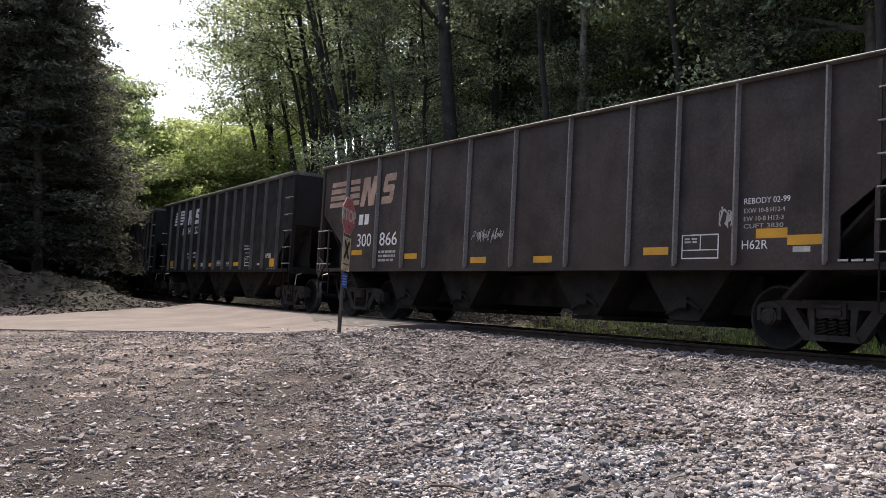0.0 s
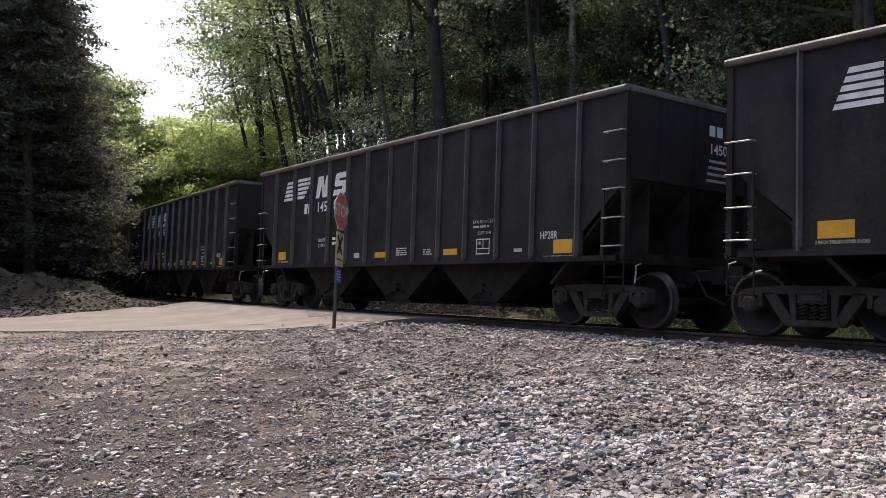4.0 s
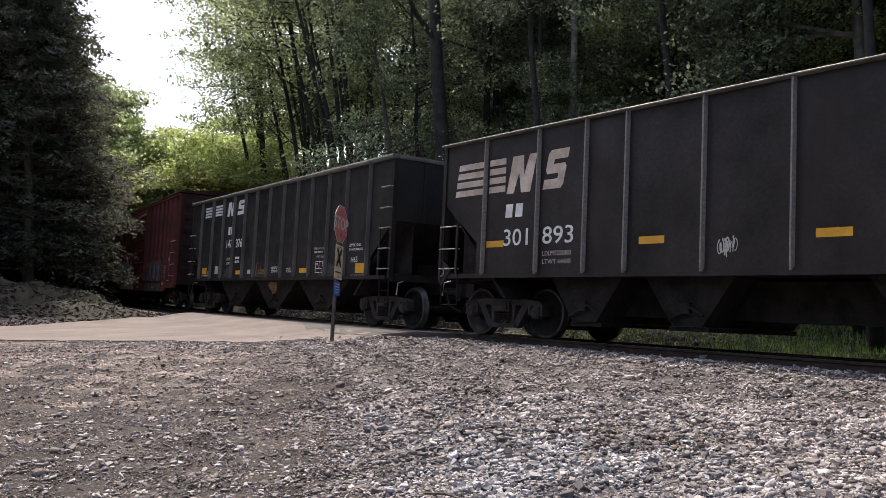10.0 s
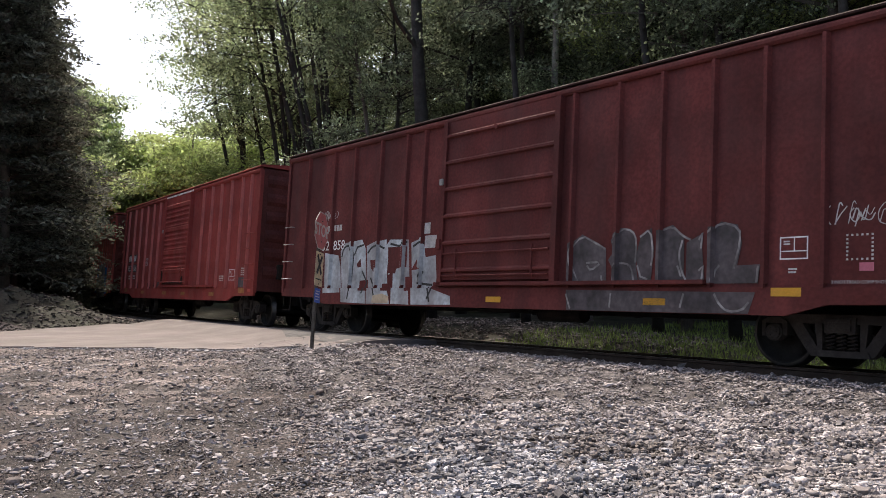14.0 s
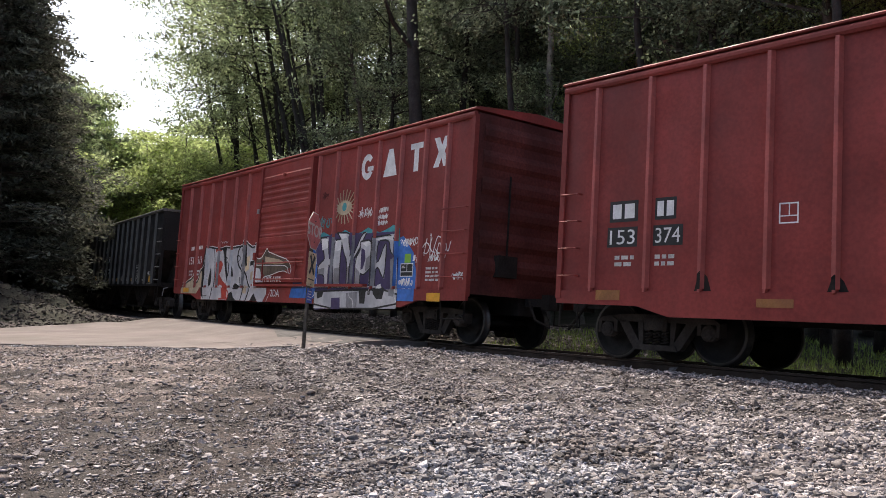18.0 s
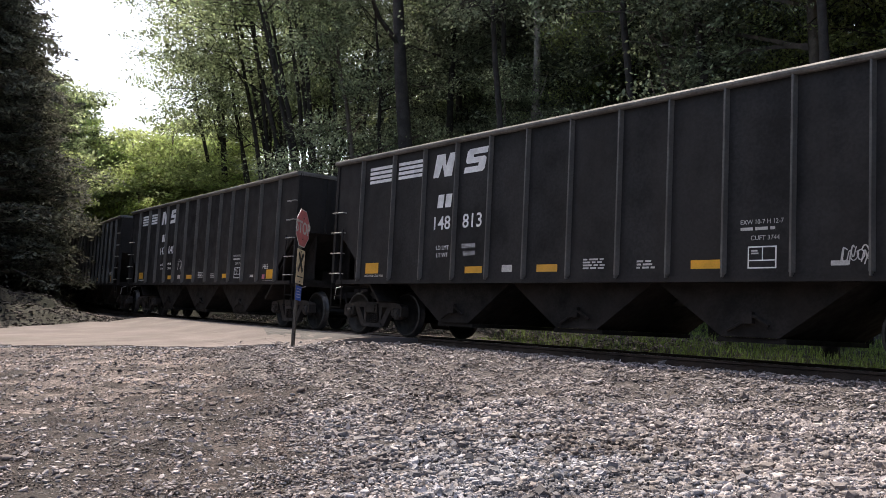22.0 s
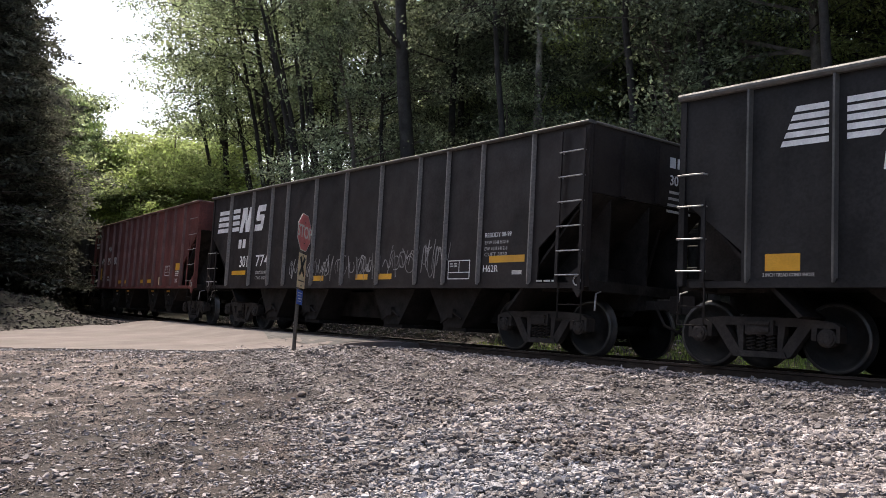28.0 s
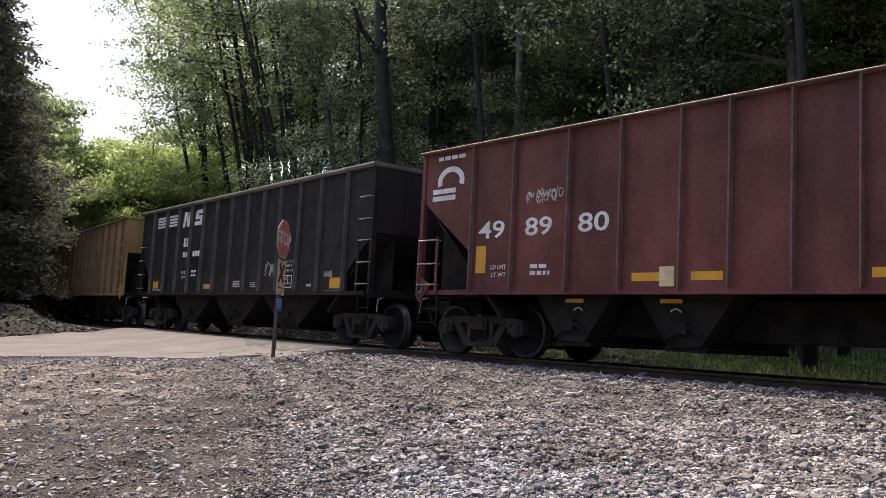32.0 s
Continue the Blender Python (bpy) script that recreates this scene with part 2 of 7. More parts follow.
M_POST = material("weathered_steel_post", (0.10, 0.085, 0.07), 0.7, metal=0.2, var=0.3, scale=5, fine=40, bump=0.1)

# ------------------------------------------------------------------ mesh building


class Mesh:
    """Vertices and faces gathered piece by piece, then made into one mesh."""

    def __init__(self):
        self.v, self.f = [], []

    def add(self, verts, faces):
        o = len(self.v)
        self.v.extend(verts)
        self.f.extend([tuple(i + o for i in f) for f in faces])
        return self

    def box(self, x0, x1, y0, y1, z0, z1):
        return self.add([(x0, y0, z0), (x1, y0, z0), (x1, y1, z0), (x0, y1, z0), (x0, y0, z1), (x1, y0, z1), (x1, y1, z1), (x0, y1, z1)],
                        [(3, 2, 1, 0), (4, 5, 6, 7), (0, 1, 5, 4), (1, 2, 6, 5), (2, 3, 7, 6), (3, 0, 4, 7)])

    def prism(self, pts, axis, a, b):
        """A closed outline, in the two other axes, drawn out along axis from a to b."""
        n = len(pts)
        put = {"x": lambda p, q: (q, p[0], p[1]), "y": lambda p, q: (p[0], q, p[1]), "z": lambda p, q: (p[0], p[1], q)}[axis]
        return self.add([put(p, a) for p in pts] + [put(p, b) for p in pts],
                        [tuple(range(n - 1, -1, -1)), tuple(range(n, 2 * n))] + [(i, (i + 1) % n, n + (i + 1) % n, n + i) for i in range(n)])

    def tube(self, pts, r, n=6, caps=True):
        """A round bar along a line of points; r is one radius or one for each point."""
        pts = [Vector(p) for p in pts]
        rr = [r] * len(pts) if not hasattr(r, "__len__") else r
        vs, fs = [], []
        up = Vector((0.13, 0.31, 0.94))
        for i, p in enumerate(pts):
            d = (pts[min(i + 1, len(pts) - 1)] - pts[max(i - 1, 0)]).normalized()
            a = d.cross(up)
            if a.length < 0.1:
                a = d.cross(Vector((1, 0, 0)))
            a.normalize()
            b = d.cross(a)
            for k in range(n):
                t = 2 * math.pi * k / n
                vs.append(tuple(p + rr[i] * (math.cos(t) * a + math.sin(t) * b)))
        for i in range(len(pts) - 1):
            for k in range(n):
                k2 = (k + 1) % n
                fs.append((i * n + k, i * n + k2, (i + 1) * n + k2, (i + 1) * n + k))
        if caps:
            fs.append(tuple(range(n - 1, -1, -1)))
            fs.append(tuple(range((len(pts) - 1) * n, len(pts) * n)))
        return self.add(vs, fs)

    def lathe(self, profile, n=28, axis="y", at=(0, 0, 0)):
        """Turns (along, radius) points round an axis through at."""
        vs, fs = [], []
        for a, r in profile:
            for k in range(n):
                t = 2 * math.pi * k / n
                c, s = r * math.cos(t), r * math.sin(t)
                vs.append({"y": (at[0] + c, at[1] + a, at[2] + s), "x": (at[0] + a, at[1] + c, at[2] + s), "z": (at[0] + c, at[1] + s, at[2] + a)}[axis])
        m = len(profile)
        for i in range(m - 1):
            for k in range(n):
                k2 = (k + 1) % n
                fs.append((i * n + k, (i + 1) * n + k, (i + 1) * n + k2, i * n + k2))
        fs.append(tuple(range(n)))
        fs.append(tuple(range(m * n - 1, (m - 1) * n - 1, -1)))
        return self.add(vs, fs)

    def data(self, name, mat, smooth=False):
        me = bpy.data.meshes.new(name)
        me.from_pydata(self.v, [], self.f)
        me.materials.append(mat)
        if smooth:
            me.polygons.foreach_set("use_smooth", [True] * len(me.polygons))
        me.update()
        return me


def part(name, mesh, mat, parent=None, label="", smooth=False, at=None):
    me = mesh.data(name, mat, smooth) if isinstance(mesh, Mesh) else mesh
    ob = new(name, me)
    if parent is not None:
        ob.parent = parent
    if at is not None:
        ob.matrix_basis = at
    return tagged(ob, label) if label else ob


# ------------------------------------------------------------------ line of the track
TRACK_Y, TRACK_TURN, CURVE, CURVE1, CURVE2 = 18.353, -0.91206, 0.004226, -2.18e-5, 4.4e-6
GRADE, CANT = -0.00533, 0.0698
TRACK_STEP, TRACK_LOW, TRACK_HIGH = 0.25, -330.0, 300.0
_ts = np.arange(TRACK_LOW, TRACK_HIGH + 0.1, TRACK_STEP)
_tc = np.clip(_ts, -38, 30)
_tk = CURVE + CURVE1 * _tc + CURVE2 * _tc ** 2 / 2
_tk = np.where(_ts < -60, 0.0055, _tk)
_i0 = int(round(-TRACK_LOW / TRACK_STEP))
_th = np.concatenate([[0], np.cumsum((_tk[1:] + _tk[:-1]) / 2 * TRACK_STEP)])
_th = _th - _th[_i0] + TRACK_TURN
_mid = (_th[1:] + _th[:-1]) / 2
_tx = np.concatenate([[0], np.cumsum(np.cos(_mid) * TRACK_STEP)])
_ty = np.concatenate([[0], np.cumsum(np.sin(_mid) * TRACK_STEP)])
_tx, _ty = _tx - _tx[_i0], _ty - _ty[_i0] + TRACK_Y


def track_z(s):
    return GRADE * np.clip(s, -70, 40)


def track_at(s):
    """Place and heading of the track's middle, s metres along it."""
    return float(np.interp(s, _ts, _tx)), float(np.interp(s, _ts, _ty)), float(track_z(s)), float(np.interp(s, _ts, _th))


def beside_track(s, side, up=0.0):
    """side: metres from the middle, towards the open side of the curve; up: above the rails' plane."""
    x, y, z, h = track_at(s)
    la = side * math.cos(CANT) - up * math.sin(CANT)
    return Vector((x + la * math.sin(h), y - la * math.cos(h), z + up * math.cos(CANT) + side * math.sin(CANT)))


def track_coords(x, y):
    """(s, side) of points of the plan."""
    x, y = np.atleast_1d(np.asarray(x, float)), np.atleast_1d(np.asarray(y, float))
    s, l = np.empty(len(x)), np.empty(len(x))
    tx, ty, tt, th = _tx[::4], _ty[::4], _ts[::4], _th[::4]
    for a in range(0, len(x), 4000):
        dx, dy = x[a:a + 4000, None] - tx, y[a:a + 4000, None] - ty
        i = np.argmin(dx * dx + dy * dy, axis=1)
        k = np.arange(len(i))
        dx, dy = dx[k, i], dy[k, i]
        s[a:a + 4000] = tt[i] + dx * np.cos(th[i]) + dy * np.sin(th[i])
        l[a:a + 4000] = dx * np.sin(th[i]) - dy * np.cos(th[i])
    return s, l


def smooth_step(a, b, x):
    t = np.clip((np.asarray(x, float) - a) / (b - a), 0, 1)
    return t * t * (3 - 2 * t)


def coarse_at(x, y):
    """0 on the trodden soil, 1 on the spread ballast."""
    wave = 0.35 * np.sin(0.9 * x + 1.3) * np.sin(0.8 * y + 0.4) + 0.22 * np.sin(2.3 * y + 0.5) + 0.12 * np.sin(5.1 * y + 2.0 * x)
    return smooth_step(-0.75, 0.55, x + 0.30 * y - 1.05 + wave)


def ground_height(x, y):
    x, y = np.atleast_1d(np.asarray(x, float)), np.atleast_1d(np.asarray(y, float))
    s, l = track_coords(x, y)
    zt = track_z(s)
    bed = zt - 0.15 + CANT * np.clip(l, -1.6, 1.6)
    near = -0.28 + 0.26 * smooth_step(8.0, 15.0, y) * smooth_step(3.5, -1.0, x) + 0.05 * smooth_step(20, 30, y)
    far = zt - 0.45 + 0.5 * smooth_step(-2.2, -4.5, l) * smooth_step(8.0, -6.0, s) + 0.14 * np.clip(-l - 14, 0, 120)
    k = smooth_step(1.6, 3.6, np.abs(l))
    z = bed * (1 - k) + np.where(l > 0, near, far) * k
    # dumped heap and the wooded slope beyond it
    lumps = 1 + 0.28 * np.sin(1.9 * x + 0.7 * y) * np.sin(2.3 * y - 0.8 * x) + 0.16 * np.sin(4.7 * x + 1.1) * np.sin(4.1 * y + 0.5)
    z = z + 1.12 * lumps * np.exp(-(((x + 16.0) / 4.2) ** 2 + ((y - 28.0) / 3.0) ** 2) ** 1.3) * smooth_step(1.8, 4.5, l)
    z = z + 0.22 * np.clip(l - 6, 0, 60) * smooth_step(26, 40, y) * smooth_step(-8, -18, x)
    z = z + (0.025 * np.sin(x * 1.7 + 0.6 * y) * np.cos(y * 1.3) + 0.02 * np.sin(4.1 * x - 2.2 * y) * np.sin(3.3 * y + 1.1 * x + 1)
             + 0.012 * np.sin(7.3 * x + 3.1 * y) * np.sin(6.1 * y - 4.0 * x)) * k * (1 - 0.85 * smooth_step(13.2, 15.8, y) * smooth_step(2.5, -0.5, x))
    # shovelled lumps and hollows of the spread ballast
    heap = coarse_at(x, y) * smooth_step(7.0, 10.0, y) * smooth_step(1.3, 2.6, l) * smooth_step(8.0, 4.0, x) * (l > 0)
    z = z + heap * (0.045 + 0.04 * np.sin(2.9 * x + 1.2 * y + 0.4) * np.sin(2.4 * y - 0.7 * x) + 0.03 * np.sin(6.3 * x - 1.9 * y) * np.sin(5.2 * y + 2.2 * x))
    return z


ROAD_NEAR = [(-60, 21.5), (-20, 18.0), (-8.4, 17.0), (-4.2, 15.9), (-2.2, 15.9), (-0.7, 17.2), (2.0, 19.2)]
ROAD_FAR = [(-60, 28.5), (-20, 23.6), (-12.6, 22.9), (-11.2, 24.6), (-10.1, 26.6), (-8.6, 29.2), (-5.9, 31.2)]


def along(line, t):
    """A point t (0 to 1) along a line of points, even in their number."""
    i = min(int(t * (len(line) - 1)), len(line) - 2)
    k = t * (len(line) - 1) - i
    return line[i][0] * (1 - k) + line[i + 1][0] * k, line[i][1] * (1 - k) + line[i + 1][1] * k


def road_height(x, y):
    s, l = track_coords(x, y)
    plane = track_z(s) + CANT * np.clip(l, -3, 3) - 0.015
    k = smooth_step(3.4, 1.7, np.abs(l))
    return (ground_height(x, y) + 0.03) * (1 - k) + plane * k


# ------------------------------------------------------------------ ground, road, track
def grown(a, b, step, far, factor=1.28):
    mid = list(np.arange(a, b + step / 2, step))
    lo, d = [a], step
    while lo[-1] > -far:
        d *= factor
        lo.append(lo[-1] - d)
    hi, d = [b], step
    while hi[-1] < far:
        d *= factor
        hi.append(hi[-1] + d)
    return np.array(lo[:0:-1] + mid + hi[1:])


def build_ground():
    gx, gy = grown(-34, 24, 0.3, 1500), grown(-4, 62, 0.3, 1500)
    X, Y = np.meshgrid(gx, gy)
    Z = ground_height(X.ravel(), Y.ravel())
    v = np.stack([X.ravel(), Y.ravel(), Z], 1)
    w, h = len(gx), len(gy)
    f = [(j * w + i, j * w + i + 1, (j + 1) * w + i + 1, (j + 1) * w + i) for j in range(h - 1) for i in range(w - 1)]
    m = Mesh()
    m.v, m.f = [tuple(p) for p in v], f
    ob = part("ground", m, M_SOIL, smooth=True)
    ob.data.materials.append(M_FOREST)
    fx, fy = (X[:-1, :-1] + 0.15).ravel(), (Y[:-1, :-1] + 0.15).ravel()
    s, l = track_coords(fx, fy)
    wood = (l < -2.3 + 0.3 * np.sin(0.9 * s)) | ((l > 3) & (fy > 24.5 + 0.4 * np.sin(1.3 * fx)) & (fx < -10.5)) | (np.hypot(fx, fy) > 75)
    ob.data.materials.append(M_BED)
    ob.data.materials.append(M_DUST)
    dust = np.random.default_rng(6).uniform(-1.6, 1.6, len(fx)) + fy + 0.8 * np.sin(1.1 * fx) > 11.0
    bed = (l > 0) & (np.hypot(fx, fy) < 40) & (fy > 3) & (coarse_at(fx, fy) > 0.5)
    ob.data.polygons.foreach_set("material_index", np.where(wood, 1, np.where(bed, 2, np.where(dust, 3, 0))).astype(np.int32))
    tagged(ob, "dusty gravel ground with dark soil between the stones", "ground", kind="structure")


def build_road():
    n, k = 90, 14
    vs, fs = [], []
    for i in range(n + 1):
        a, b = along(ROAD_NEAR, i / n), along(ROAD_FAR, i / n)
        for j in range(k + 1):
            t = j / k
            w = 0.16 * math.sin(5.1 * i) * math.cos(1.7 * i + 3 * j) + 0.1 * math.sin(11.3 * i + j) if 0 < i < n * 0.6 else 0
            vs.append((a[0] * (1 - t) + b[0] * t + 0.3 * w, a[1] * (1 - t) + b[1] * t + w))
    p = np.array(vs)
    top = road_height(p[:, 0], p[:, 1])
    m = Mesh()
    w = k + 1
    m.v = [(x, y, z) for (x, y), z in zip(vs, top)] + [(x, y, z - 0.16) for (x, y), z in zip(vs, top)]
    o = len(vs)
    for i in range(n):
        for j in range(k):
            m.f.append((i * w + j, (i + 1) * w + j, (i + 1) * w + j + 1, i * w + j + 1))
        m.f.append((i * w, o + i * w, o + (i + 1) * w, (i + 1) * w))
        m.f.append((i * w + k, (i + 1) * w + k, o + (i + 1) * w + k, o + i * w + k))
    road = tagged(part("road", m, M_ASPHALT, smooth=False), "pale dusty asphalt road that crosses the railway", "road", kind="structure")
    # darker patched strip at the crossing
    q, n = Mesh(), 10
    a, b, c, d = (-4.3, 21.4), (-0.95, 17.35), (-2.0, 16.15), (-3.5, 18.1)
    for i in range(n + 1):
        for j in range(n + 1):
            u, v = i / n, j / n
            x = (a[0] * (1 - u) + b[0] * u) * (1 - v) + (d[0] * (1 - u) + c[0] * u) * v
            y = (a[1] * (1 - u) + b[1] * u) * (1 - v) + (d[1] * (1 - u) + c[1] * u) * v
            q.v.append((x, y, float(road_height(x, y)[0]) + 0.006))
    q.f = [(i * (n + 1) + j, i * (n + 1) + j + 1, (i + 1) * (n + 1) + j + 1, (i + 1) * (n + 1) + j) for i in range(n) for j in range(n)]
    part("asphalt_patch", q, M_NEWASPHALT, road, "darker patched asphalt")


def build_track():
    track = tagged(new("railway_track"), "rusty steel rails on dark wooden ties in ballast", "railway track", kind="structure")
    prof = [(-0.07, -0.172), (0.07, -0.172), (0.07, -0.16), (0.012, -0.14), (0.012, -0.045), (0.036, -0.036), (0.036, -0.006), (0.03, 0.0), (-0.03, 0.0),
            (-0.036, -0.006), (-0.036, -0.036), (-0.012, -0.045), (-0.012, -0.14), (-0.07, -0.16)]
    ss = np.concatenate([np.arange(-320, -60, 5.0), np.arange(-60, 30, 1.0), np.arange(30, 291, 5.0)])
    for side in (0.755, -0.755):
        rail, head = Mesh(), Mesh()
        n = len(prof)
        for s in ss:
            for a, b in prof:
                rail.v.append(tuple(beside_track(s, side + a, b)))
            for a, b in ((-0.026, 0.001), (0.026, 0.001), (0.026, -0.004), (-0.026, -0.004)):
                head.v.append(tuple(beside_track(s, side + a, b)))
        for i in range(len(ss) - 1):
            rail.f += [(i * n + k, i * n + (k + 1) % n, (i + 1) * n + (k + 1) % n, (i + 1) * n + k) for k in range(n)]
            head.f += [(i * 4 + k, i * 4 + (k + 1) % 4, (i + 1) * 4 + (k + 1) % 4, (i + 1) * 4 + k) for k in range(4)]
        r = part("rail", rail, M_RAIL, track)
        part("running_surface", head, M_TREAD, r, "worn shiny running surface")
    tie = Mesh().prism([(-0.11, -0.34), (0.11, -0.34), (0.11, -0.185), (0.1, -0.172), (-0.1, -0.172), (-0.11, -0.185)], "y", -1.28, 1.28).data("tie", M_TIE)
    s = -48.0
    while s < 34:
        x, y, z, h = track_at(s)
        if not -13.2 < s < -2.6:
            part("tie", tie, None, track, at=pose(x, y, z, -math.degrees(CANT), 0, math.degrees(h)))
        s += 0.56
    return track


build_ground()
build_road()
build_track()

# ------------------------------------------------------------------ railway cars
# Car space: x forward, camera side is -y, z up from the rails.
WHEEL_R = 0.457
SPEED, SLOWING = 6.7159, -0.00993


def run(t):
    """Metres that the train has gone at t seconds, from its place at 16 s."""
    return SPEED * (t - 16) + SLOWING * (t - 16) ** 2 / 2


def wheel_mesh():
    m = Mesh()
    for sg in (-1, 1):
        prof = [(sg * 0.86, 0.0), (sg * 0.86, 0.10), (sg * 0.80, 0.13), (sg * 0.775, 0.20), (sg * 0.785, 0.36), (sg * 0.825, 0.385), (sg * 0.829, 0.412), (sg * 0.828, 0.448),
                (sg * 0.815, 0.455), (sg * 0.735, 0.459), (sg * 0.722, 0.482), (sg * 0.700, 0.484), (sg * 0.692, 0.46), (sg * 0.70, 0.385), (sg * 0.735, 0.36), (sg * 0.735, 0.19),
                (sg * 0.70, 0.13), (sg * 0.68, 0.085), (sg * 0.60, 0.08)]
        m.lathe(prof if sg < 0 else prof[::-1], 26)
    m.lathe([(-0.72, 0.075), (0.72, 0.075)], 14)
    for sg in (-1, 1):
        a, b = sorted((sg * 0.84, sg * 0.98))
        m.lathe([(a, 0.085), (b, 0.085)], 14)
    return m


def bearing_mesh(side):
    m = Mesh()
    for sg in (side,):
        pr = [(sg * 0.96, 0.12), (sg * 1.09, 0.12), (sg * 1.10, 0.10), (sg * 1.12, 0.10), (sg * 1.135, 0.07), (sg * 1.138, 0.0)]
        m.lathe(pr if sg > 0 else pr[::-1], 18)
        for k in range(3):
            t = 2 * math.pi * k / 3
            x, z = 0.055 * math.cos(t), 0.055 * math.sin(t)
            a, b = sorted((sg * 1.12, sg * 1.15))
            m.lathe([(a, 0.015), (b, 0.015)], 6, at=(x, 0, z))
    return m


def side_frame_mesh(sg):
    """Cast side frame: arched top member, two slanting legs, spring seat, jaws over the bearings."""
    m = Mesh()
    y0, y1 = sorted((sg * 0.93, sg * 1.06))
    y2, y3 = sorted((sg * 0.90, sg * 1.09))
    m.prism([(-0.98, 0.58), (-0.95, 0.66), (-0.55, 0.70), (0.55, 0.70), (0.95, 0.66), (0.98, 0.58), (0.6, 0.585), (-0.6, 0.585)], "y", y0, y1)
    for e in (-1, 1):
        leg = [(e * 0.70, 0.60), (e * 0.52, 0.60), (e * 0.26, 0.22), (e * 0.38, 0.18), (e * 0.42, 0.20)]
        m.prism(leg if e < 0 else leg[::-1], "y", y0, y1)
        col = [(e * 0.34, 0.59), (e * 0.24, 0.59), (e * 0.24, 0.24), (e * 0.30, 0.24)]
        m.prism(col if e < 0 else col[::-1], "y", y0, y1)
        jaw = [(e * 1.06, 0.40), (e * 1.06, 0.60), (e * 0.98, 0.65), (e * 0.80, 0.65), (e * 0.70, 0.60), (e * 0.70, 0.42), (e * 0.76, 0.42), (e * 0.77, 0.575), (e * 1.01, 0.575), (e * 1.01, 0.40)]
        m.prism(jaw if e < 0 else jaw[::-1], "y", y2, y3)
    m.prism([(-0.38, 0.17), (0.38, 0.17), (0.34, 0.25), (-0.34, 0.25)], "y", y2, y3)
    return m


def spring_mesh(sg):
    pts = [(0.055 * math.cos(k * 0.9), sg * 1.04 + 0.045 * math.sin(k * 0.9), 0.25 + 0.22 * k / 34) for k in range(35)]
    return Mesh().tube(pts, 0.012, 4)


def bolster_mesh():
    m = Mesh()
    m.prism([(-0.20, 0.47), (0.20, 0.47), (0.20, 0.66), (-0.20, 0.66)], "y", -1.10, 1.10)
    for sg in (-1, 1):
        a, b = sorted((sg * 1.10, sg * 1.13))
        m.box(-0.15, 0.15, a, b, 0.50, 0.57)
        m.box(-0.15, 0.15, a, b, 0.60, 0.64)
    m.lathe([(0.66, 0.22), (0.80, 0.2)], 16, axis="z")
    return m


SHARED = {}


def shared(key, make, mat, smooth=False):
    if key not in SHARED:
        SHARED[key] = make().data(key, mat, smooth)
    return SHARED[key]


def wheel_data():
    """The wheelset, with its rims worn bright."""
    if "wheelset" not in SHARED:
        me = wheel_mesh().data("wheelset", M_WHEEL, True)
        me.materials.append(M_RIM)
        for f in me.polygons:
            c = f.center
            if math.hypot(c.x, c.z) > 0.425 and abs(c.y) > 0.69:
                f.material_index = 1
        SHARED["wheelset"] = me
    return SHARED["wheelset"]


def text_mesh(name, words, size, mat, align="CENTER", bold=0.0):
    """Flat letters in the xz plane, facing -y."""
    cu = bpy.data.curves.new(name, "FONT")
    cu.body, cu.size, cu.align_x, cu.align_y, cu.extrude, cu.offset = words, size, align, "CENTER", 0.0012, bold
    cu.resolution_u = 3
    ob = bpy.data.objects.new(name, cu)
    me = bpy.data.meshes.new_from_object(ob)
    bpy.data.objects.remove(ob)
    bpy.data.curves.remove(cu)
    me.transform(Matrix.Rotation(radians(90), 4, "X"))
    me.materials.clear()
    me.materials.append(mat)
    me.name = name
    return me


def add_truck(car, x):
    tr = part("truck", shared("bolster", bolster_mesh, M_TRUCK), None, car, "dark rusty cast-steel freight truck", at=pose(x, 0, 0))
    for sg, nm in ((-1, "frame_near"), (1, "frame_far")):
        part("side_frame", shared(nm, lambda sg=sg: side_frame_mesh(sg), M_TRUCK), None, tr)
        for x in (-0.14, 0.0, 0.14):
            part("spring", shared("spring" + nm, lambda sg=sg: spring_mesh(sg), M_TRUCK), None, tr, at=pose(x, 0, 0))
    part("brake_beam", shared("brake_beam", lambda: Mesh().box(-0.42, -0.36, -0.75, 0.75, 0.3, 0.38).box(0.36, 0.42, -0.75, 0.75, 0.3, 0.38), M_UNDER), None, tr)
    for ax in (-0.89, 0.89):
        ws = part("wheelset", wheel_data(), None, tr, at=pose(ax, 0, WHEEL_R))
        for sg in (-1, 1):
            part("bearing", shared("bearing%d" % sg, lambda sg=sg: bearing_mesh(sg), M_TRUCK), None, tr, at=pose(ax, 0, WHEEL_R))
    return tr


def rib_mesh(z0, z1, w=0.075, y0=1.50, y1=1.60, sg=-1, foot=0.03):
    """Pressed hat-section stiffener."""
    pts = [(-w - foot, sg * y0), (-w * 0.75, sg * y1), (w * 0.75, sg * y1), (w + foot, sg * y0)]
    m = Mesh()
    m.prism(pts if sg < 0 else pts[::-1], "z", z0, z1)
    m.prism([(-w * 0.7, sg * y0), (-w * 0.55, sg * (y1 - 0.004)), (w * 0.55, sg * (y1 - 0.004)), (w * 0.7, sg * y0)], "z", z0 - 0.05, z0)
    return m


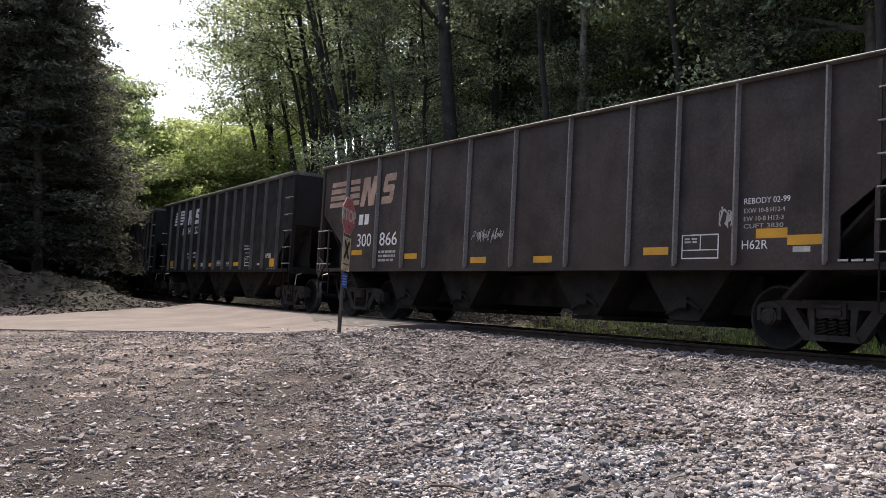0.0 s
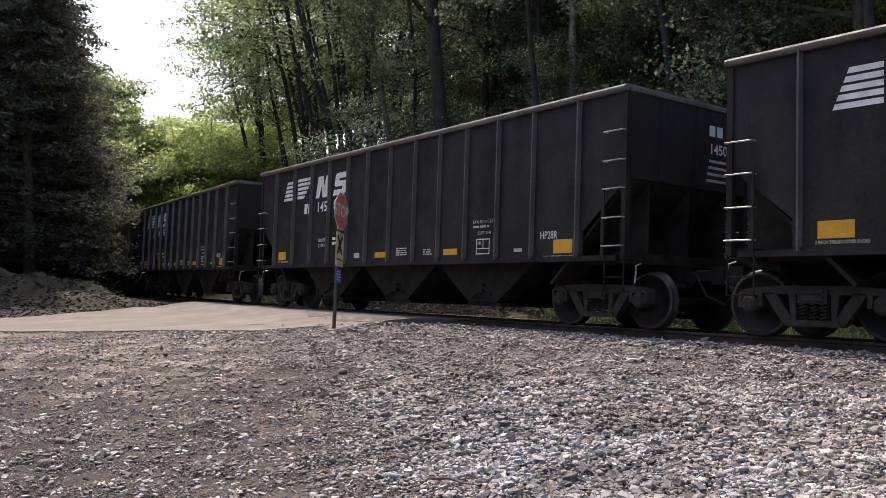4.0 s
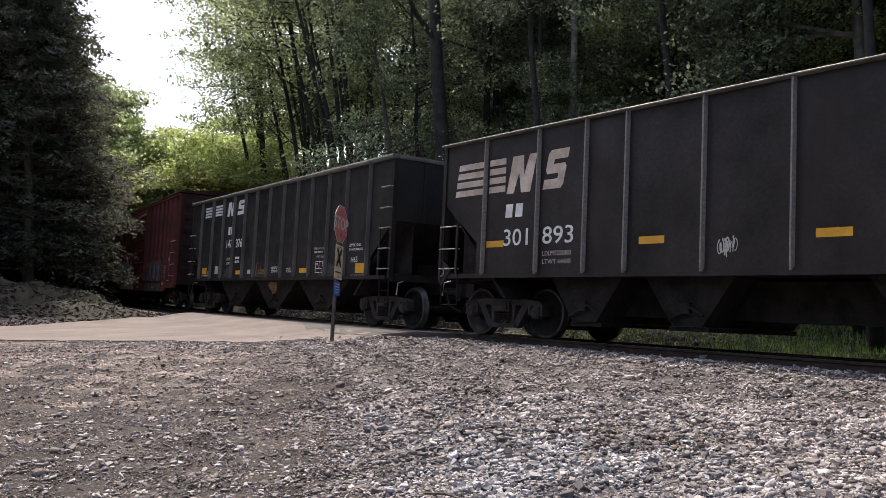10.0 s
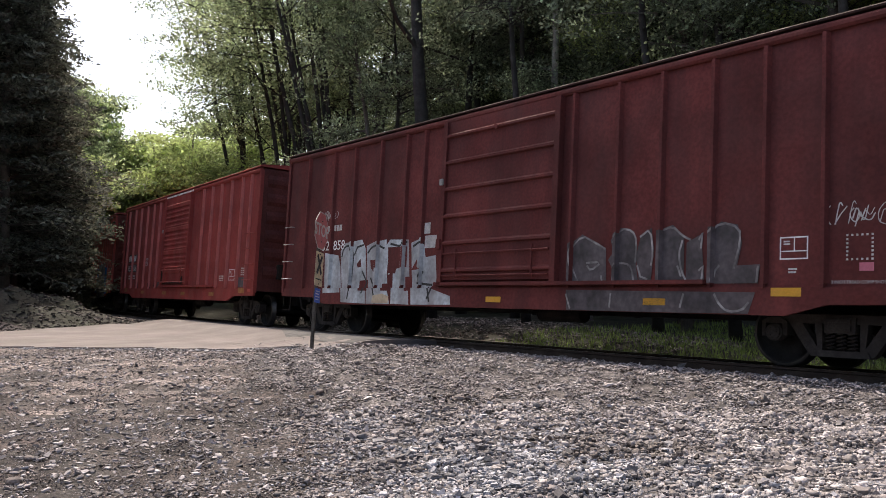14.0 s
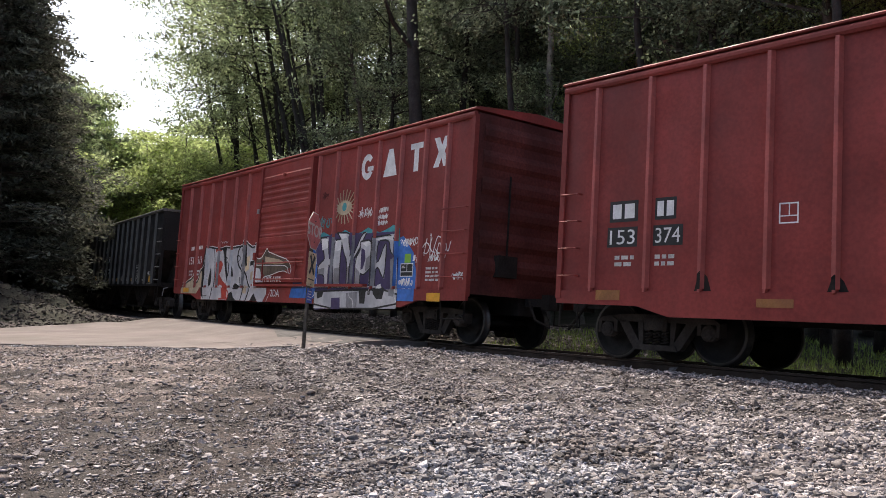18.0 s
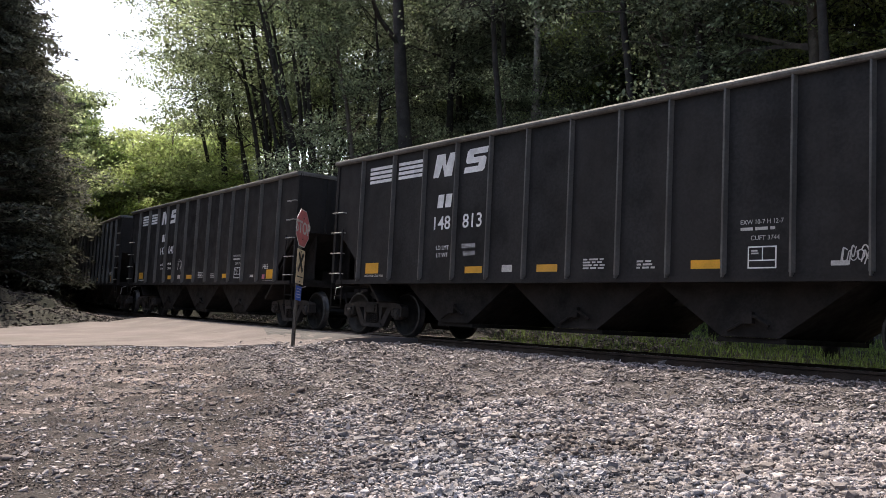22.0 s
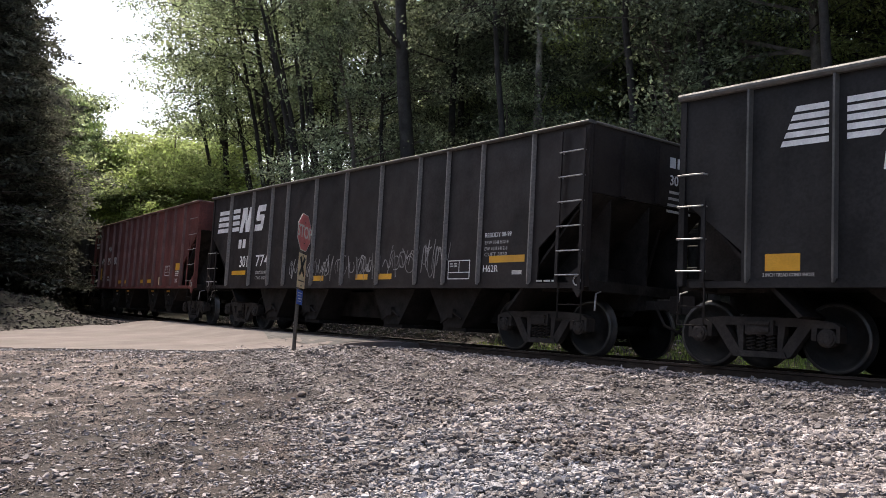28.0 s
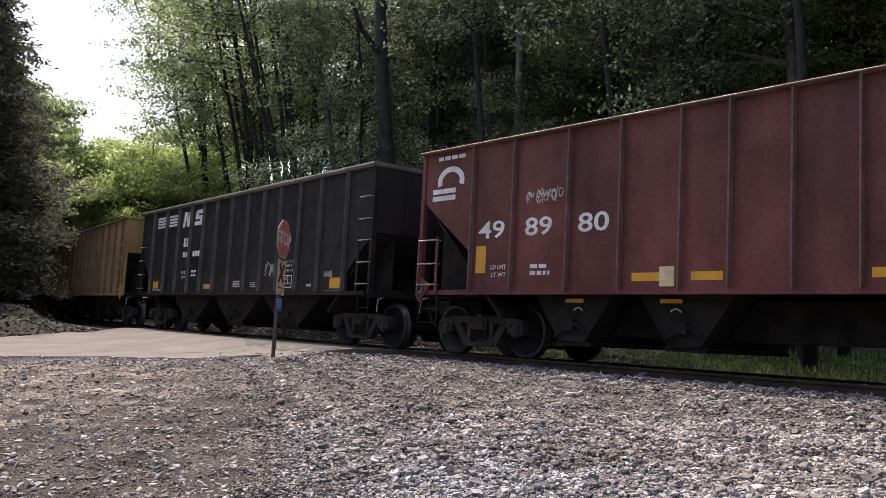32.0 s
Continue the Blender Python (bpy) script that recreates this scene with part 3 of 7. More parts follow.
def coupler_mesh(e):
    m = Mesh()
    m.box(*sorted((e * 0.0, e * 0.62)), -0.07, 0.07, 0.80, 0.95)
    pts = [(e * 0.55, -0.16), (e * 0.78, -0.18), (e * 0.86, -0.05), (e * 0.74, 0.02), (e * 0.80, 0.16), (e * 0.60, 0.17)]
    m.prism(pts if e > 0 else pts[::-1], "z", 0.74, 1.02)
    m.tube([(e * 0.35, -0.3, 0.9), (e * 0.6, -0.34, 0.55), (e * 0.85, -0.2, 0.42)], 0.025, 6)
    return m


def add_ends(car, half, truck_in):
    for e, key in ((1, "front"), (-1, "back")):
        part("coupler", shared("coupler" + key, lambda e=e: coupler_mesh(e), M_UNDER), None, car, at=pose(e * half, 0, 0))
        add_truck(car, e * (half - truck_in))


def hopper_car(length, ribs, paint, style, truck_in, top=3.78, sill=1.13):
    """Open coal hopper. ribs: metres from the rear end. style: 'deep' has plain corner rungs, 'ladder' a full end ladder."""
    chord = M_CHORD if "black" in paint.name else M_CHORDRED
    thin = 0.10 if paint is M_BLACK else 0.05      # depth of the top chord
    car = new("hopper_car")
    h = length / 2
    cut_u, cut_v, cut_z = (1.34, 1.82, 2.84) if paint is M_CONRAIL else (1.08, 1.72, 2.56) if style == "ladder" else (0.95, 1.54, 2.33)
    side = [(-h, top - thin * 0.5), (-h, cut_z), (-h + cut_u, cut_v), (-h + cut_u, sill), (h - cut_u, sill), (h - cut_u, cut_v), (h, cut_z), (h, top - thin * 0.5)]
    for sg in (-1, 1):
        y0, y1 = sorted((sg * 1.47, sg * 1.50))
        part("side_sheet", Mesh().prism(side, "y", y0, y1), paint, car)
        lip = [(1.44, top - thin), (1.575, top - thin), (1.60, top - thin * 0.7), (1.602, top - thin * 0.4), (1.588, top - thin * 0.14), (1.555, top), (1.44, top)]
        part("top_chord", Mesh().prism([(sg * y, z) for y, z in (lip if sg > 0 else lip[::-1])], "x", -h, h), chord, car, "pale rolled top edge of the car side")
        a, b = sorted((sg * 1.40, sg * 1.525))
        part("side_sill", Mesh().box(-h + 0.2, h - 0.2, a, b, sill - 0.07, sill + 0.015), paint, car)
        # Paler rib materials carry the lit edges in their colour.
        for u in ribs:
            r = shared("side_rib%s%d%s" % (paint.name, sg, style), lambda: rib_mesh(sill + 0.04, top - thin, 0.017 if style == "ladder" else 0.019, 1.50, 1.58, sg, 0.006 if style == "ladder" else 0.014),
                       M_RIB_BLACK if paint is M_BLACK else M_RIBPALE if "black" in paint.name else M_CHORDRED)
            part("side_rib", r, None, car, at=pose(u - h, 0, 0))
    for e in (-1, 1):
        x0, x1 = sorted((e * (h - 0.035), e * h))
        part("end_sheet", Mesh().box(x0, x1, -1.44, 1.44, cut_z, top - thin * 0.5), paint, car)
        part("end_chord", Mesh().prism([(x0 - 0.03, top - thin), (x1 + 0.03, top - thin), (x1 + 0.04, top - thin * 0.5), (x1 + 0.03, top - 0.01), (x0 - 0.03, top - 0.01)], "y", -1.435, 1.435), chord, car)
        for yw in (-0.75, 0.12):
            part("end_rib", Mesh().box(*sorted((e * h, e * (h + 0.07))), yw - 0.035, yw + 0.035, cut_z + 0.02, top - 0.14), paint, car)
        a = e * (h - 0.02)
        b = e * (h - cut_u - 0.75)
        sl = [(a, cut_z + 0.03), (a, cut_z - 0.02), (b, sill - 0.45), (b - e * 0.05, sill - 0.42)]
        part("slope_sheet", Mesh().prism(sl if e < 0 else sl[::-1], "y", -1.44, 1.44), M_UNDER, car)
        # Added dark plates, so that the end openings look deep in shade.
        for yw in (-0.95, 0.0, 0.95):
            w = [(e * (h - 0.05), cut_z - 0.06), (e * (h - 0.05), sill - 0.1), (e * (h - cut_u - 0.6), sill - 0.1)]
            part("end_web", Mesh().prism(w if e > 0 else w[::-1], "y", yw - 0.015, yw + 0.015), M_UNDER, car)
        for sg in (-1, 1):
            y0, y1 = sorted((sg * 1.43, sg * 1.53))
            p0, p1 = sorted((e * (h - 0.10), e * (h - 0.01)))
            part("corner_post", Mesh().box(p0, p1, y0, y1, sill - 0.05, top - thin - 0.01), paint, car)
            # stirrup step, sill bracket and rungs
            irons = paint is M_CONRAIL and e > 0          # separate grab irons instead of a ladder
            inset = 0.12 if irons else 0.08 if style == "ladder" else 0.03
            xa, xb = e * (h - inset), e * (h - inset - (0.50 if style == "ladder" else 0.40))
            yo = sg * 1.60
            tall = style == "ladder" and e > 0
            for z in (3.18, 2.69, 2.23, 1.77, 1.28) if irons else (3.22, 2.82, 2.42, 2.03, 1.64, 1.26) if tall else (2.05, 1.62, 1.24) if style == "ladder" else (3.07, 2.61, 2.17, 1.72, 1.28):
                if e < 0 and style == "deep" and z > 3.0 and sg < 0:
                    continue
                rung = shared("rung%d%d%.1f" % (e, sg, h), lambda: Mesh().tube([(xa, sg * 1.52, 0.03), (xa, yo - sg * 0.02, 0.02), (xa, yo, 0), (xb, yo, 0), (xb, yo - sg * 0.02, 0.02), (xb, sg * 1.50, 0.03)], 0.010, 5) if irons else
                              Mesh().tube([(xa, sg * 1.52, 0), (xa, yo, 0), (xb, yo, 0), (xb, sg * 1.50, 0)], 0.013, 5), M_GRAB)
                part("rung", rung, None, car, "pale worn steel rung", at=pose(0, 0, z))
            m = Mesh()
            zt = 2.55 if irons else 3.56 if tall else 2.1 if style == "ladder" else 2.24
            m.box(*sorted((xb - 0.03, xb + 0.03)), *sorted((sg * 1.565, sg * 1.59)), sill, zt)
            if style == "ladder" and not irons:
                m.box(*sorted((xa - 0.03, xa + 0.03)), *sorted((sg * 1.565, sg * 1.59)), sill - 0.1, zt)
            part("ladder_stile", m, paint, car)
            step = Mesh().tube([(xa, sg * 1.52, sill), (xa, sg * 1.52, 0.55), (xb, sg * 1.52, 0.55), (xb, sg * 1.52, sill)], 0.016, 5)
            part("stirrup_step", step.tube([(xa, sg * 1.52, 0.80), (xb, sg * 1.52, 0.80)], 0.012, 5), M_CHUTE, car)
            part("uncoupling_lever", Mesh().tube([(e * (h + 0.03), sg * 1.2, 1.02), (e * (h + 0.06), sg * 1.34, 0.98), (e * (h + 0.07), sg * 1.37, 0.72)], 0.014, 5), M_GRAB, car)
            if style == "deep":
                continue
            part("poling_pocket", Mesh().tube([(e * (h - 0.13) + 0.075 * math.cos(k * math.pi / 6), sg * 1.575, sill + 0.04 + 0.075 * math.sin(k * math.pi / 6)) for k in range(13)], 0.013, 5), M_GRAB, car, "pale worn steel ring")
            br = [(e * (h - 0.40), sill + 0.10), (e * (h - 0.02), sill + 0.32), (e * (h - 0.02), sill - 0.1), (e * (h - 0.12), sill - 0.22)]
            part("corner_bracket", Mesh().prism(br if e < 0 else br[::-1], "y", *sorted((sg * 1.53, sg * 1.56))), paint, car)
        part("end_sill", Mesh().box(*sorted((e * (h - 0.30), e * (h - 0.02))), -1.42, 1.42, sill - 0.10, sill + 0.06), M_UNDER, car)
        part("brake_gear", Mesh().box(*sorted((e * (h - 1.0), e * (h - 0.5))), -0.5, 0.3, 1.15, 1.45).tube([(e * (h - 0.6), 0.6, 1.2), (e * (h - 0.3), 0.6, 2.2)], 0.03, 6), M_UNDER, car)
    part("center_sill", Mesh().box(-h + 0.05, h - 0.05, -0.18, 0.18, 0.78, 1.12), M_UNDER, car)
    span = (length - 2 * (truck_in + 1.35)) / 3
    chutes = [(-span, span * 0.5 - 0.04), (0.0, span * 0.5 - 0.04), (span, span * 0.5 - 0.04)] if style == "deep" else [(c, 0.78) for c in (-3.72, -1.70, 1.70, 3.72)]
    for c, w in chutes:
        m = Mesh()
        foot = 0.42 if style == "deep" else 0.26
        m.prism([(c - foot, 0.34), (c + foot, 0.34), (c + w, sill - 0.06), (c - w, sill - 0.06)], "y", -1.22, 1.22)
        m.box(c - foot - 0.08, c + foot + 0.08, -1.18, 1.18, 0.27, 0.338)
        part("hopper_chute", m, M_CHUTE, car)
        part("chute_latch", Mesh().tube([(c - 0.3, -1.26, 0.42), (c + 0.1, -1.28, 0.62), (c + 0.3, -1.26, 0.5)], 0.025, 5).box(c - 0.08, c + 0.08, -1.30, -1.222, 0.52, 0.68), M_UNDER, car)
    # Plain dark box added to keep the gaps between the chutes dark.
    if style == "ladder":
        part("center_hood", Mesh().box(-h + truck_in + 1.3, h - truck_in - 1.3, -0.6, 0.6, 0.46, sill - 0.1), M_UNDER, car)
    for sg in (-1, 1):
        part("floor_sheet", Mesh().prism([(-h + 0.35, sill + 0.01), (-h + 0.35, sill - 0.05), (h - 0.35, sill - 0.05), (h - 0.35, sill + 0.01)], "y", *sorted((sg * 0.2, sg * 1.39))), M_UNDER, car)
    part("load", coal_mesh(h), M_COAL, car, "heaped black coal")
    add_ends(car, h, truck_in)
    return car


M_CHUTE = material("sooty_chute_steel", (0.022, 0.020, 0.019), 0.75, var=0.35, scale=3, fine=30, bump=0.08, dirt=(0.036, 0.029, 0.025), dirt_amount=0.6, spec=0.1)
M_COAL = material("black_coal", (0.012, 0.012, 0.013), 0.5, var=0.4, scale=6, fine=40, bump=0.4)


def coal_mesh(h):
    rnd = random.Random(5)
    m = Mesh()
    nx, ny = 26, 7
    m.v = [((i / (nx - 1) * 2 - 1) * (h - 0.06), (j / (ny - 1) * 2 - 1) * 1.43, 3.10 + 0.16 * (1 - (j / (ny - 1) * 2 - 1) ** 2) + rnd.uniform(-0.05, 0.05)) for j in range(ny) for i in range(nx)]
    m.f = [(j * nx + i, j * nx + i + 1, (j + 1) * nx + i + 1, (j + 1) * nx + i) for j in range(ny - 1) for i in range(nx - 1)]
    return m


def box_car(length, ribs, door, paint, truck_in=1.6, top=4.37, bottom=0.655, roof_paint=None, end_paint=None, panelled=False):
    """Steel box car with outside ribs and one wide corrugated sliding door a side."""
    car = new("box_car")
    h = length / 2
    roof_paint, end_paint = roof_paint or paint, end_paint or paint
    for sg in (-1, 1):
        side = Mesh().prism([(-h, 1.02), (h, 1.02), (h, top - 0.12), (-h, top - 0.12)], "y", *sorted((sg * 1.44, sg * 1.48)))
        part("side_sheet", side, paint, car)
        sk = [(-h, 1.02), (-h, 0.82), (-h + 1.55, 0.80), (-h + 2.1, bottom), (h - 2.1, bottom), (h - 1.55, 0.80), (h, 0.82), (h, 1.02)]
        part("side_sill", Mesh().prism(sk, "y", *sorted((sg * 1.46, sg * 1.52))), paint, car)
        part("roof_fascia", Mesh().prism([(sg * y, z) for y, z in ([(1.47, top - 0.16), (1.525, top - 0.16), (1.55, top - 0.125), (1.55, top - 0.085), (1.53, top - 0.05), (1.47, top - 0.04)][::sg])], "x", -h, h), paint, car)
        # Highlights on red ribs come from the colour of M_REDRIB.
        for u in ribs:
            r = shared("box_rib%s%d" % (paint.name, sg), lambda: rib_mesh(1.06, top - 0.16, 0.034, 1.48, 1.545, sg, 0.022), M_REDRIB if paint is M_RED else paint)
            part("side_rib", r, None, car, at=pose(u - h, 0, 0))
        d0, d1 = door[0] - h, door[1] - h
        leaf = Mesh().box(d0 + 0.06, d1 - 0.06, *sorted((sg * 1.48, sg * 1.55)), 1.16, top - 0.15)
        dr = part("door", leaf, paint, car, "corrugated steel sliding door")
        for z in (1.30, 1.82, 2.34, 2.86, 3.38, 3.90) if panelled else ():
            q = [(sg * 1.55, z), (sg * 1.60, z + 0.02), (sg * 1.60, z + 0.06), (sg * 1.55, z + 0.10)]
            part("door_bar", Mesh().prism(q if sg > 0 else q[::-1], "x", d0 + 0.12, d1 - 0.12), paint, dr)
        for k in () if panelled else range(15):
            z = 1.52 + k * (top - 1.95) / 15
            if k % 5 == 4:
                q = [(z, sg * 1.55), (z + 0.05, sg * 1.585), (z + 0.16, sg * 1.585), (z + 0.2, sg * 1.55)]
            else:
                q = [(z, sg * 1.55), (z + 0.04, sg * 1.575), (z + 0.075, sg * 1.575), (z + 0.11, sg * 1.55)]
            q = [(b, a) for a, b in q]
            part("corrugation", Mesh().prism(q if sg > 0 else q[::-1], "x", d0 + 0.16, d1 - 0.16), paint, dr)
        for x in (d0 + 0.06, d1 - 0.06):
            part("door_post", Mesh().box(x - 0.06, x + 0.06, *sorted((sg * 1.48, sg * 1.60)), 1.06, top - 0.15), paint, dr)
        part("door_track", Mesh().box(d0 - 0.1, d1 + (d1 - d0) * 0.9, *sorted((sg * 1.48, sg * 1.60)), 1.06, 1.12), paint, car)
        for x in (d0 + 0.55, d1 - 0.55):
            part("lock_bar", Mesh().tube([(x, sg * 1.60, 1.2), (x, sg * 1.60, 1.75)], 0.02, 6), paint, dr)
        for z in (1.24, 1.66):
            part("lock_bar", Mesh().tube([(d0 + 0.15, sg * 1.60, z), (d1 - 0.15, sg * 1.60, z)], 0.018, 6), M_REDRIB if paint is M_RED else paint, dr)
        part("lock_box", Mesh().box(d0 - 0.03, d0 + 0.09, *sorted((sg * 1.60, sg * 1.64)), 1.75, 1.95), paint, dr)
        part("lock_box", Mesh().box(d0 - 0.02, d0 + 0.08, *sorted((sg * 1.60, sg * 1.63)), 3.0, 3.12), M_GRAB, dr, "pale worn latch")
        part("door_roller", Mesh().lathe([(sg * 1.60, 0.05), (sg * 1.64, 0.05)][::sg], 10, at=((d0 + d1) / 2, 0, 3.92)), paint, dr)
        for e in (-1, 1):
            xa, xb = e * (h - 0.06), e * (h - 0.80 if e > 0 else h - 0.42)
            for z in (1.25, 1.68, 2.11, 2.54):
                part("rung", Mesh().tube([(xa, sg * 1.49, z), (xa, sg * 1.58, z), (xb, sg * 1.58, z), (xb, sg * 1.49, z)], 0.013, 5), M_GRAB if panelled else paint, car)
            st = Mesh()
            st.tube([(xa, sg * 1.48, 0.9), (xa, sg * 1.48, 0.48), (xb, sg * 1.48, 0.48), (xb, sg * 1.48, 0.9)], 0.016, 5)
            part("stirrup_step", st, M_UNDER, car)
    for e in (-1, 1):
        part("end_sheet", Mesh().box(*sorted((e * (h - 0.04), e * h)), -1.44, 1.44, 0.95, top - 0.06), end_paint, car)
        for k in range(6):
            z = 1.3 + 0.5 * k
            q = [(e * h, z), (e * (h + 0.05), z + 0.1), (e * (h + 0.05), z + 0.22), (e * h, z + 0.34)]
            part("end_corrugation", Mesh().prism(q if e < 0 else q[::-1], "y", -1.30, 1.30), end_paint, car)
        for sg in (-1, 1):
            part("corner_post", Mesh().box(*sorted((e * (h - 0.09), e * (h + 0.01))), *sorted((sg * 1.43, sg * 1.53)), 0.9, top - 0.1), paint, car)
        part("brake_gear", Mesh().box(*sorted((e * h, e * (h + 0.15))), -0.9, -0.45, 1.3, 1.7).tube([(e * (h + 0.1), -0.68, 1.5), (e * (h + 0.1), -0.68, 3.2)], 0.02, 6), M_UNDER, car)
    roof = [(-1.545, top - 0.02), (-1.55, top + 0.005), (-1.535, top + 0.024), (-1.46, top + 0.04), (0, top + 0.17), (1.46, top + 0.04), (1.535, top + 0.024), (1.55, top + 0.005), (1.545, top - 0.02)]
    part("roof", Mesh().prism(roof[::-1], "x", -h - 0.03, h + 0.03), roof_paint, car)
    n = int(length / 1.02)
    for i in range(n):
        x = -h + 0.5 + i * (length - 1.0) / (n - 1)
        q = [(-1.47, top + 0.03), (0, top + 0.172), (1.47, top + 0.03), (1.47, top + 0.06), (0, top + 0.205), (-1.47, top + 0.06)]
        part("roof_seam", Mesh().prism(q, "x", x - 0.04, x + 0.04), roof_paint, car)
    part("floor", Mesh().box(-h + 0.05, h - 0.05, -1.43, 1.43, 0.98, 1.04), M_UNDER, car)
    part("center_sill", Mesh().box(-h + 0.05, h - 0.05, -0.2, 0.2, 0.62, 0.97), M_UNDER, car)
    for x in np.linspace(-h + 3.2, h - 3.2, 7):
        part("cross_bearer", Mesh().prism([(-1.42, 0.97), (-1.42, 0.86), (-0.3, 0.66), (0.3, 0.66), (1.42, 0.86), (1.42, 0.97)], "x", x - 0.05, x + 0.05), M_UNDER, car)
    part("air_reservoir", Mesh().lathe([(-0.55, 0.02), (-0.5, 0.15), (0.5, 0.15), (0.55, 0.02)][::-1], 14, axis="x", at=(1.2, -0.75, 0.62)), M_UNDER, car)
    add_ends(car, h, truck_in)
    return car


RIBS_DEEP = (1.05, 2.17, 3.17, 4.13, 5.05, 5.97, 6.95, 7.93, 8.83, 9.72, 10.68, 11.65, 12.75)
RIBS_REBODY = (1.3, 2.7, 3.8, 4.65, 6.05, 7.4, 8.8, 10.15, 11.05, 12.05, 13.35)
RIBS_RED = (1.42, 2.40, 3.58, 4.58, 5.60, 6.34, 7.20, 8.03, 8.80, 9.85, 10.86, 11.98, 13.03)
CARS = []      # (thing, middle of the car along the train)


def place(car, rear, front, label, category, group="cars of the freight train"):
    tagged(car, label, category, group)
    CARS.append((car, (rear + front) / 2))
    return car


def build_train():
    deep = hopper_car(13.8, RIBS_DEEP, M_BLACK, "deep", 1.0)
    reb = hopper_car(14.6, RIBS_REBODY, M_BROWNBLACK, "ladder", 1.4, top=3.68)
    dull = hopper_car(14.6, RIBS_REBODY, M_REDBLACK, "ladder", 1.4, top=3.69)
    hop = "open hopper car"
    c = {}
    c["300866"] = place(reb, 104.03, 118.63, "weathered black open hopper car with stencils and yellow tape", hop)
    c["301893"] = place(dull, 41.33, 55.94, "weathered black open hopper car with a tall end ladder", hop)
    c["301774"] = place(copy_thing(dull, Matrix()), -88.80, -74.29, "weathered black open hopper car with pale scrawled graffiti", hop)
    c["145223"] = place(deep, 88.6, 102.4, "black ribbed open coal hopper car with white stripes", hop)
    for key, rear in (("145050", 73.15), ("145957", 57.5), ("147376", 25.8), ("148813", -41.92), ("147040", -57.39), ("144938", -72.71), ("14862", -119.5)):
        c[key] = place(copy_thing(deep, Matrix()), rear, rear + 13.8, "black ribbed open coal hopper car with white stencils", hop)
    c["498980"] = place(hopper_car(14.4, RIBS_RED, M_CONRAIL, "ladder", 1.25, top=3.73), -104.26, -89.86, "faded brown-red open hopper car with white numbers", hop)
    c["orange"] = place(hopper_car(13.6, RIBS_RED, M_ORANGE, "ladder", 1.1), -134.9, -121.3, "faded orange open hopper car", hop)
    c["tail"] = place(copy_thing(deep, Matrix()), -150.4, -136.6, "black ribbed open coal hopper car", hop)
    bx = "box car"
    c["152858"] = place(box_car(15.75, (1.06, 2.29, 3.19, 4.24, 5.21, 5.83, 9.91, 10.86, 11.68, 12.55, 13.35, 14.15, 14.94), (6.51, 9.66), M_DARKRED, end_paint=M_ENDDARK, roof_paint=M_ENDDARK, panelled=True), 8.33, 24.08, "dull brown-red steel box car with pale graffiti", bx)
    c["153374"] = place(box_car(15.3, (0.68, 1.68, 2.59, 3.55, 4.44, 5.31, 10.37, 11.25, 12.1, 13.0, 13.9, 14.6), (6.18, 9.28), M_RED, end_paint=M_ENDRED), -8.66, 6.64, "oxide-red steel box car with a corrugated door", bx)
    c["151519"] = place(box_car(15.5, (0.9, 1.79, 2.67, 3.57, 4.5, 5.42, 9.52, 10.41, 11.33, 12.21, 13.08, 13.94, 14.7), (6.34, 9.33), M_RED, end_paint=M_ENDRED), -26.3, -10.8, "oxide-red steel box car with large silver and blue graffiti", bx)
    return c


TRAIN = build_train()

# ------------------------------------------------------------------ lettering, tape and graffiti on the cars
M_STEEL = material("shaded_grey_graffiti_paint", (0.27, 0.265, 0.275), 0.5, var=0.25, scale=2, fine=12, bump=0.02)
M_OLIVE = material("thin_olive_graffiti_paint", (0.115, 0.085, 0.062), 0.6, var=0.35, scale=3, fine=14, bump=0.02)
M_RUST = material("bright_rusted_steel", (0.26, 0.135, 0.075), 0.8, var=0.35, scale=4, fine=30, bump=0.1, dirt=(0.10, 0.06, 0.04), dirt_amount=0.7, dirt_scale=3)
M_SILVER = material("silver_graffiti_paint", (0.60, 0.595, 0.605), 0.45, var=0.15, scale=2, fine=12, bump=0.02, dirt=(0.36, 0.36, 0.40), dirt_amount=0.7, dirt_scale=1.5)
M_PALE = material("pale_blue_white_graffiti_paint", (0.50, 0.54, 0.56), 0.6, var=0.3, scale=2, fine=12, bump=0.02, dirt=(0.22, 0.18, 0.18), dirt_amount=0.8, dirt_scale=1.6, streak=True)
M_GREYPAINT = material("smoky_grey_graffiti_paint", (0.085, 0.070, 0.074), 0.65, var=0.4, scale=2, fine=12, bump=0.02)
M_BLUE = material("blue_graffiti_paint", (0.045, 0.18, 0.56), 0.5, var=0.2, scale=2, fine=12, bump=0.02)
M_TEAL = material("teal_graffiti_paint", (0.05, 0.30, 0.33), 0.5, var=0.2, scale=2, fine=12, bump=0.02)
M_PURPLE = material("dark_violet_graffiti_paint", (0.065, 0.045, 0.12), 0.5, var=0.2, scale=2, fine=12, bump=0.02)
M_TAN = material("tan_graffiti_paint", (0.52, 0.42, 0.29), 0.55, var=0.2, scale=2, fine=12, bump=0.02)
M_REDPAINT = material("bright_red_graffiti_paint", (0.50, 0.07, 0.05), 0.5, var=0.15, scale=2, fine=12, bump=0.02)
M_GREEN = material("lime_sticker", (0.25, 0.55, 0.06), 0.5, var=0.1, scale=6, fine=40, bump=0.0)
M_PINK = material("pink_sticker", (0.55, 0.16, 0.22), 0.5, var=0.1, scale=6, fine=40, bump=0.0)
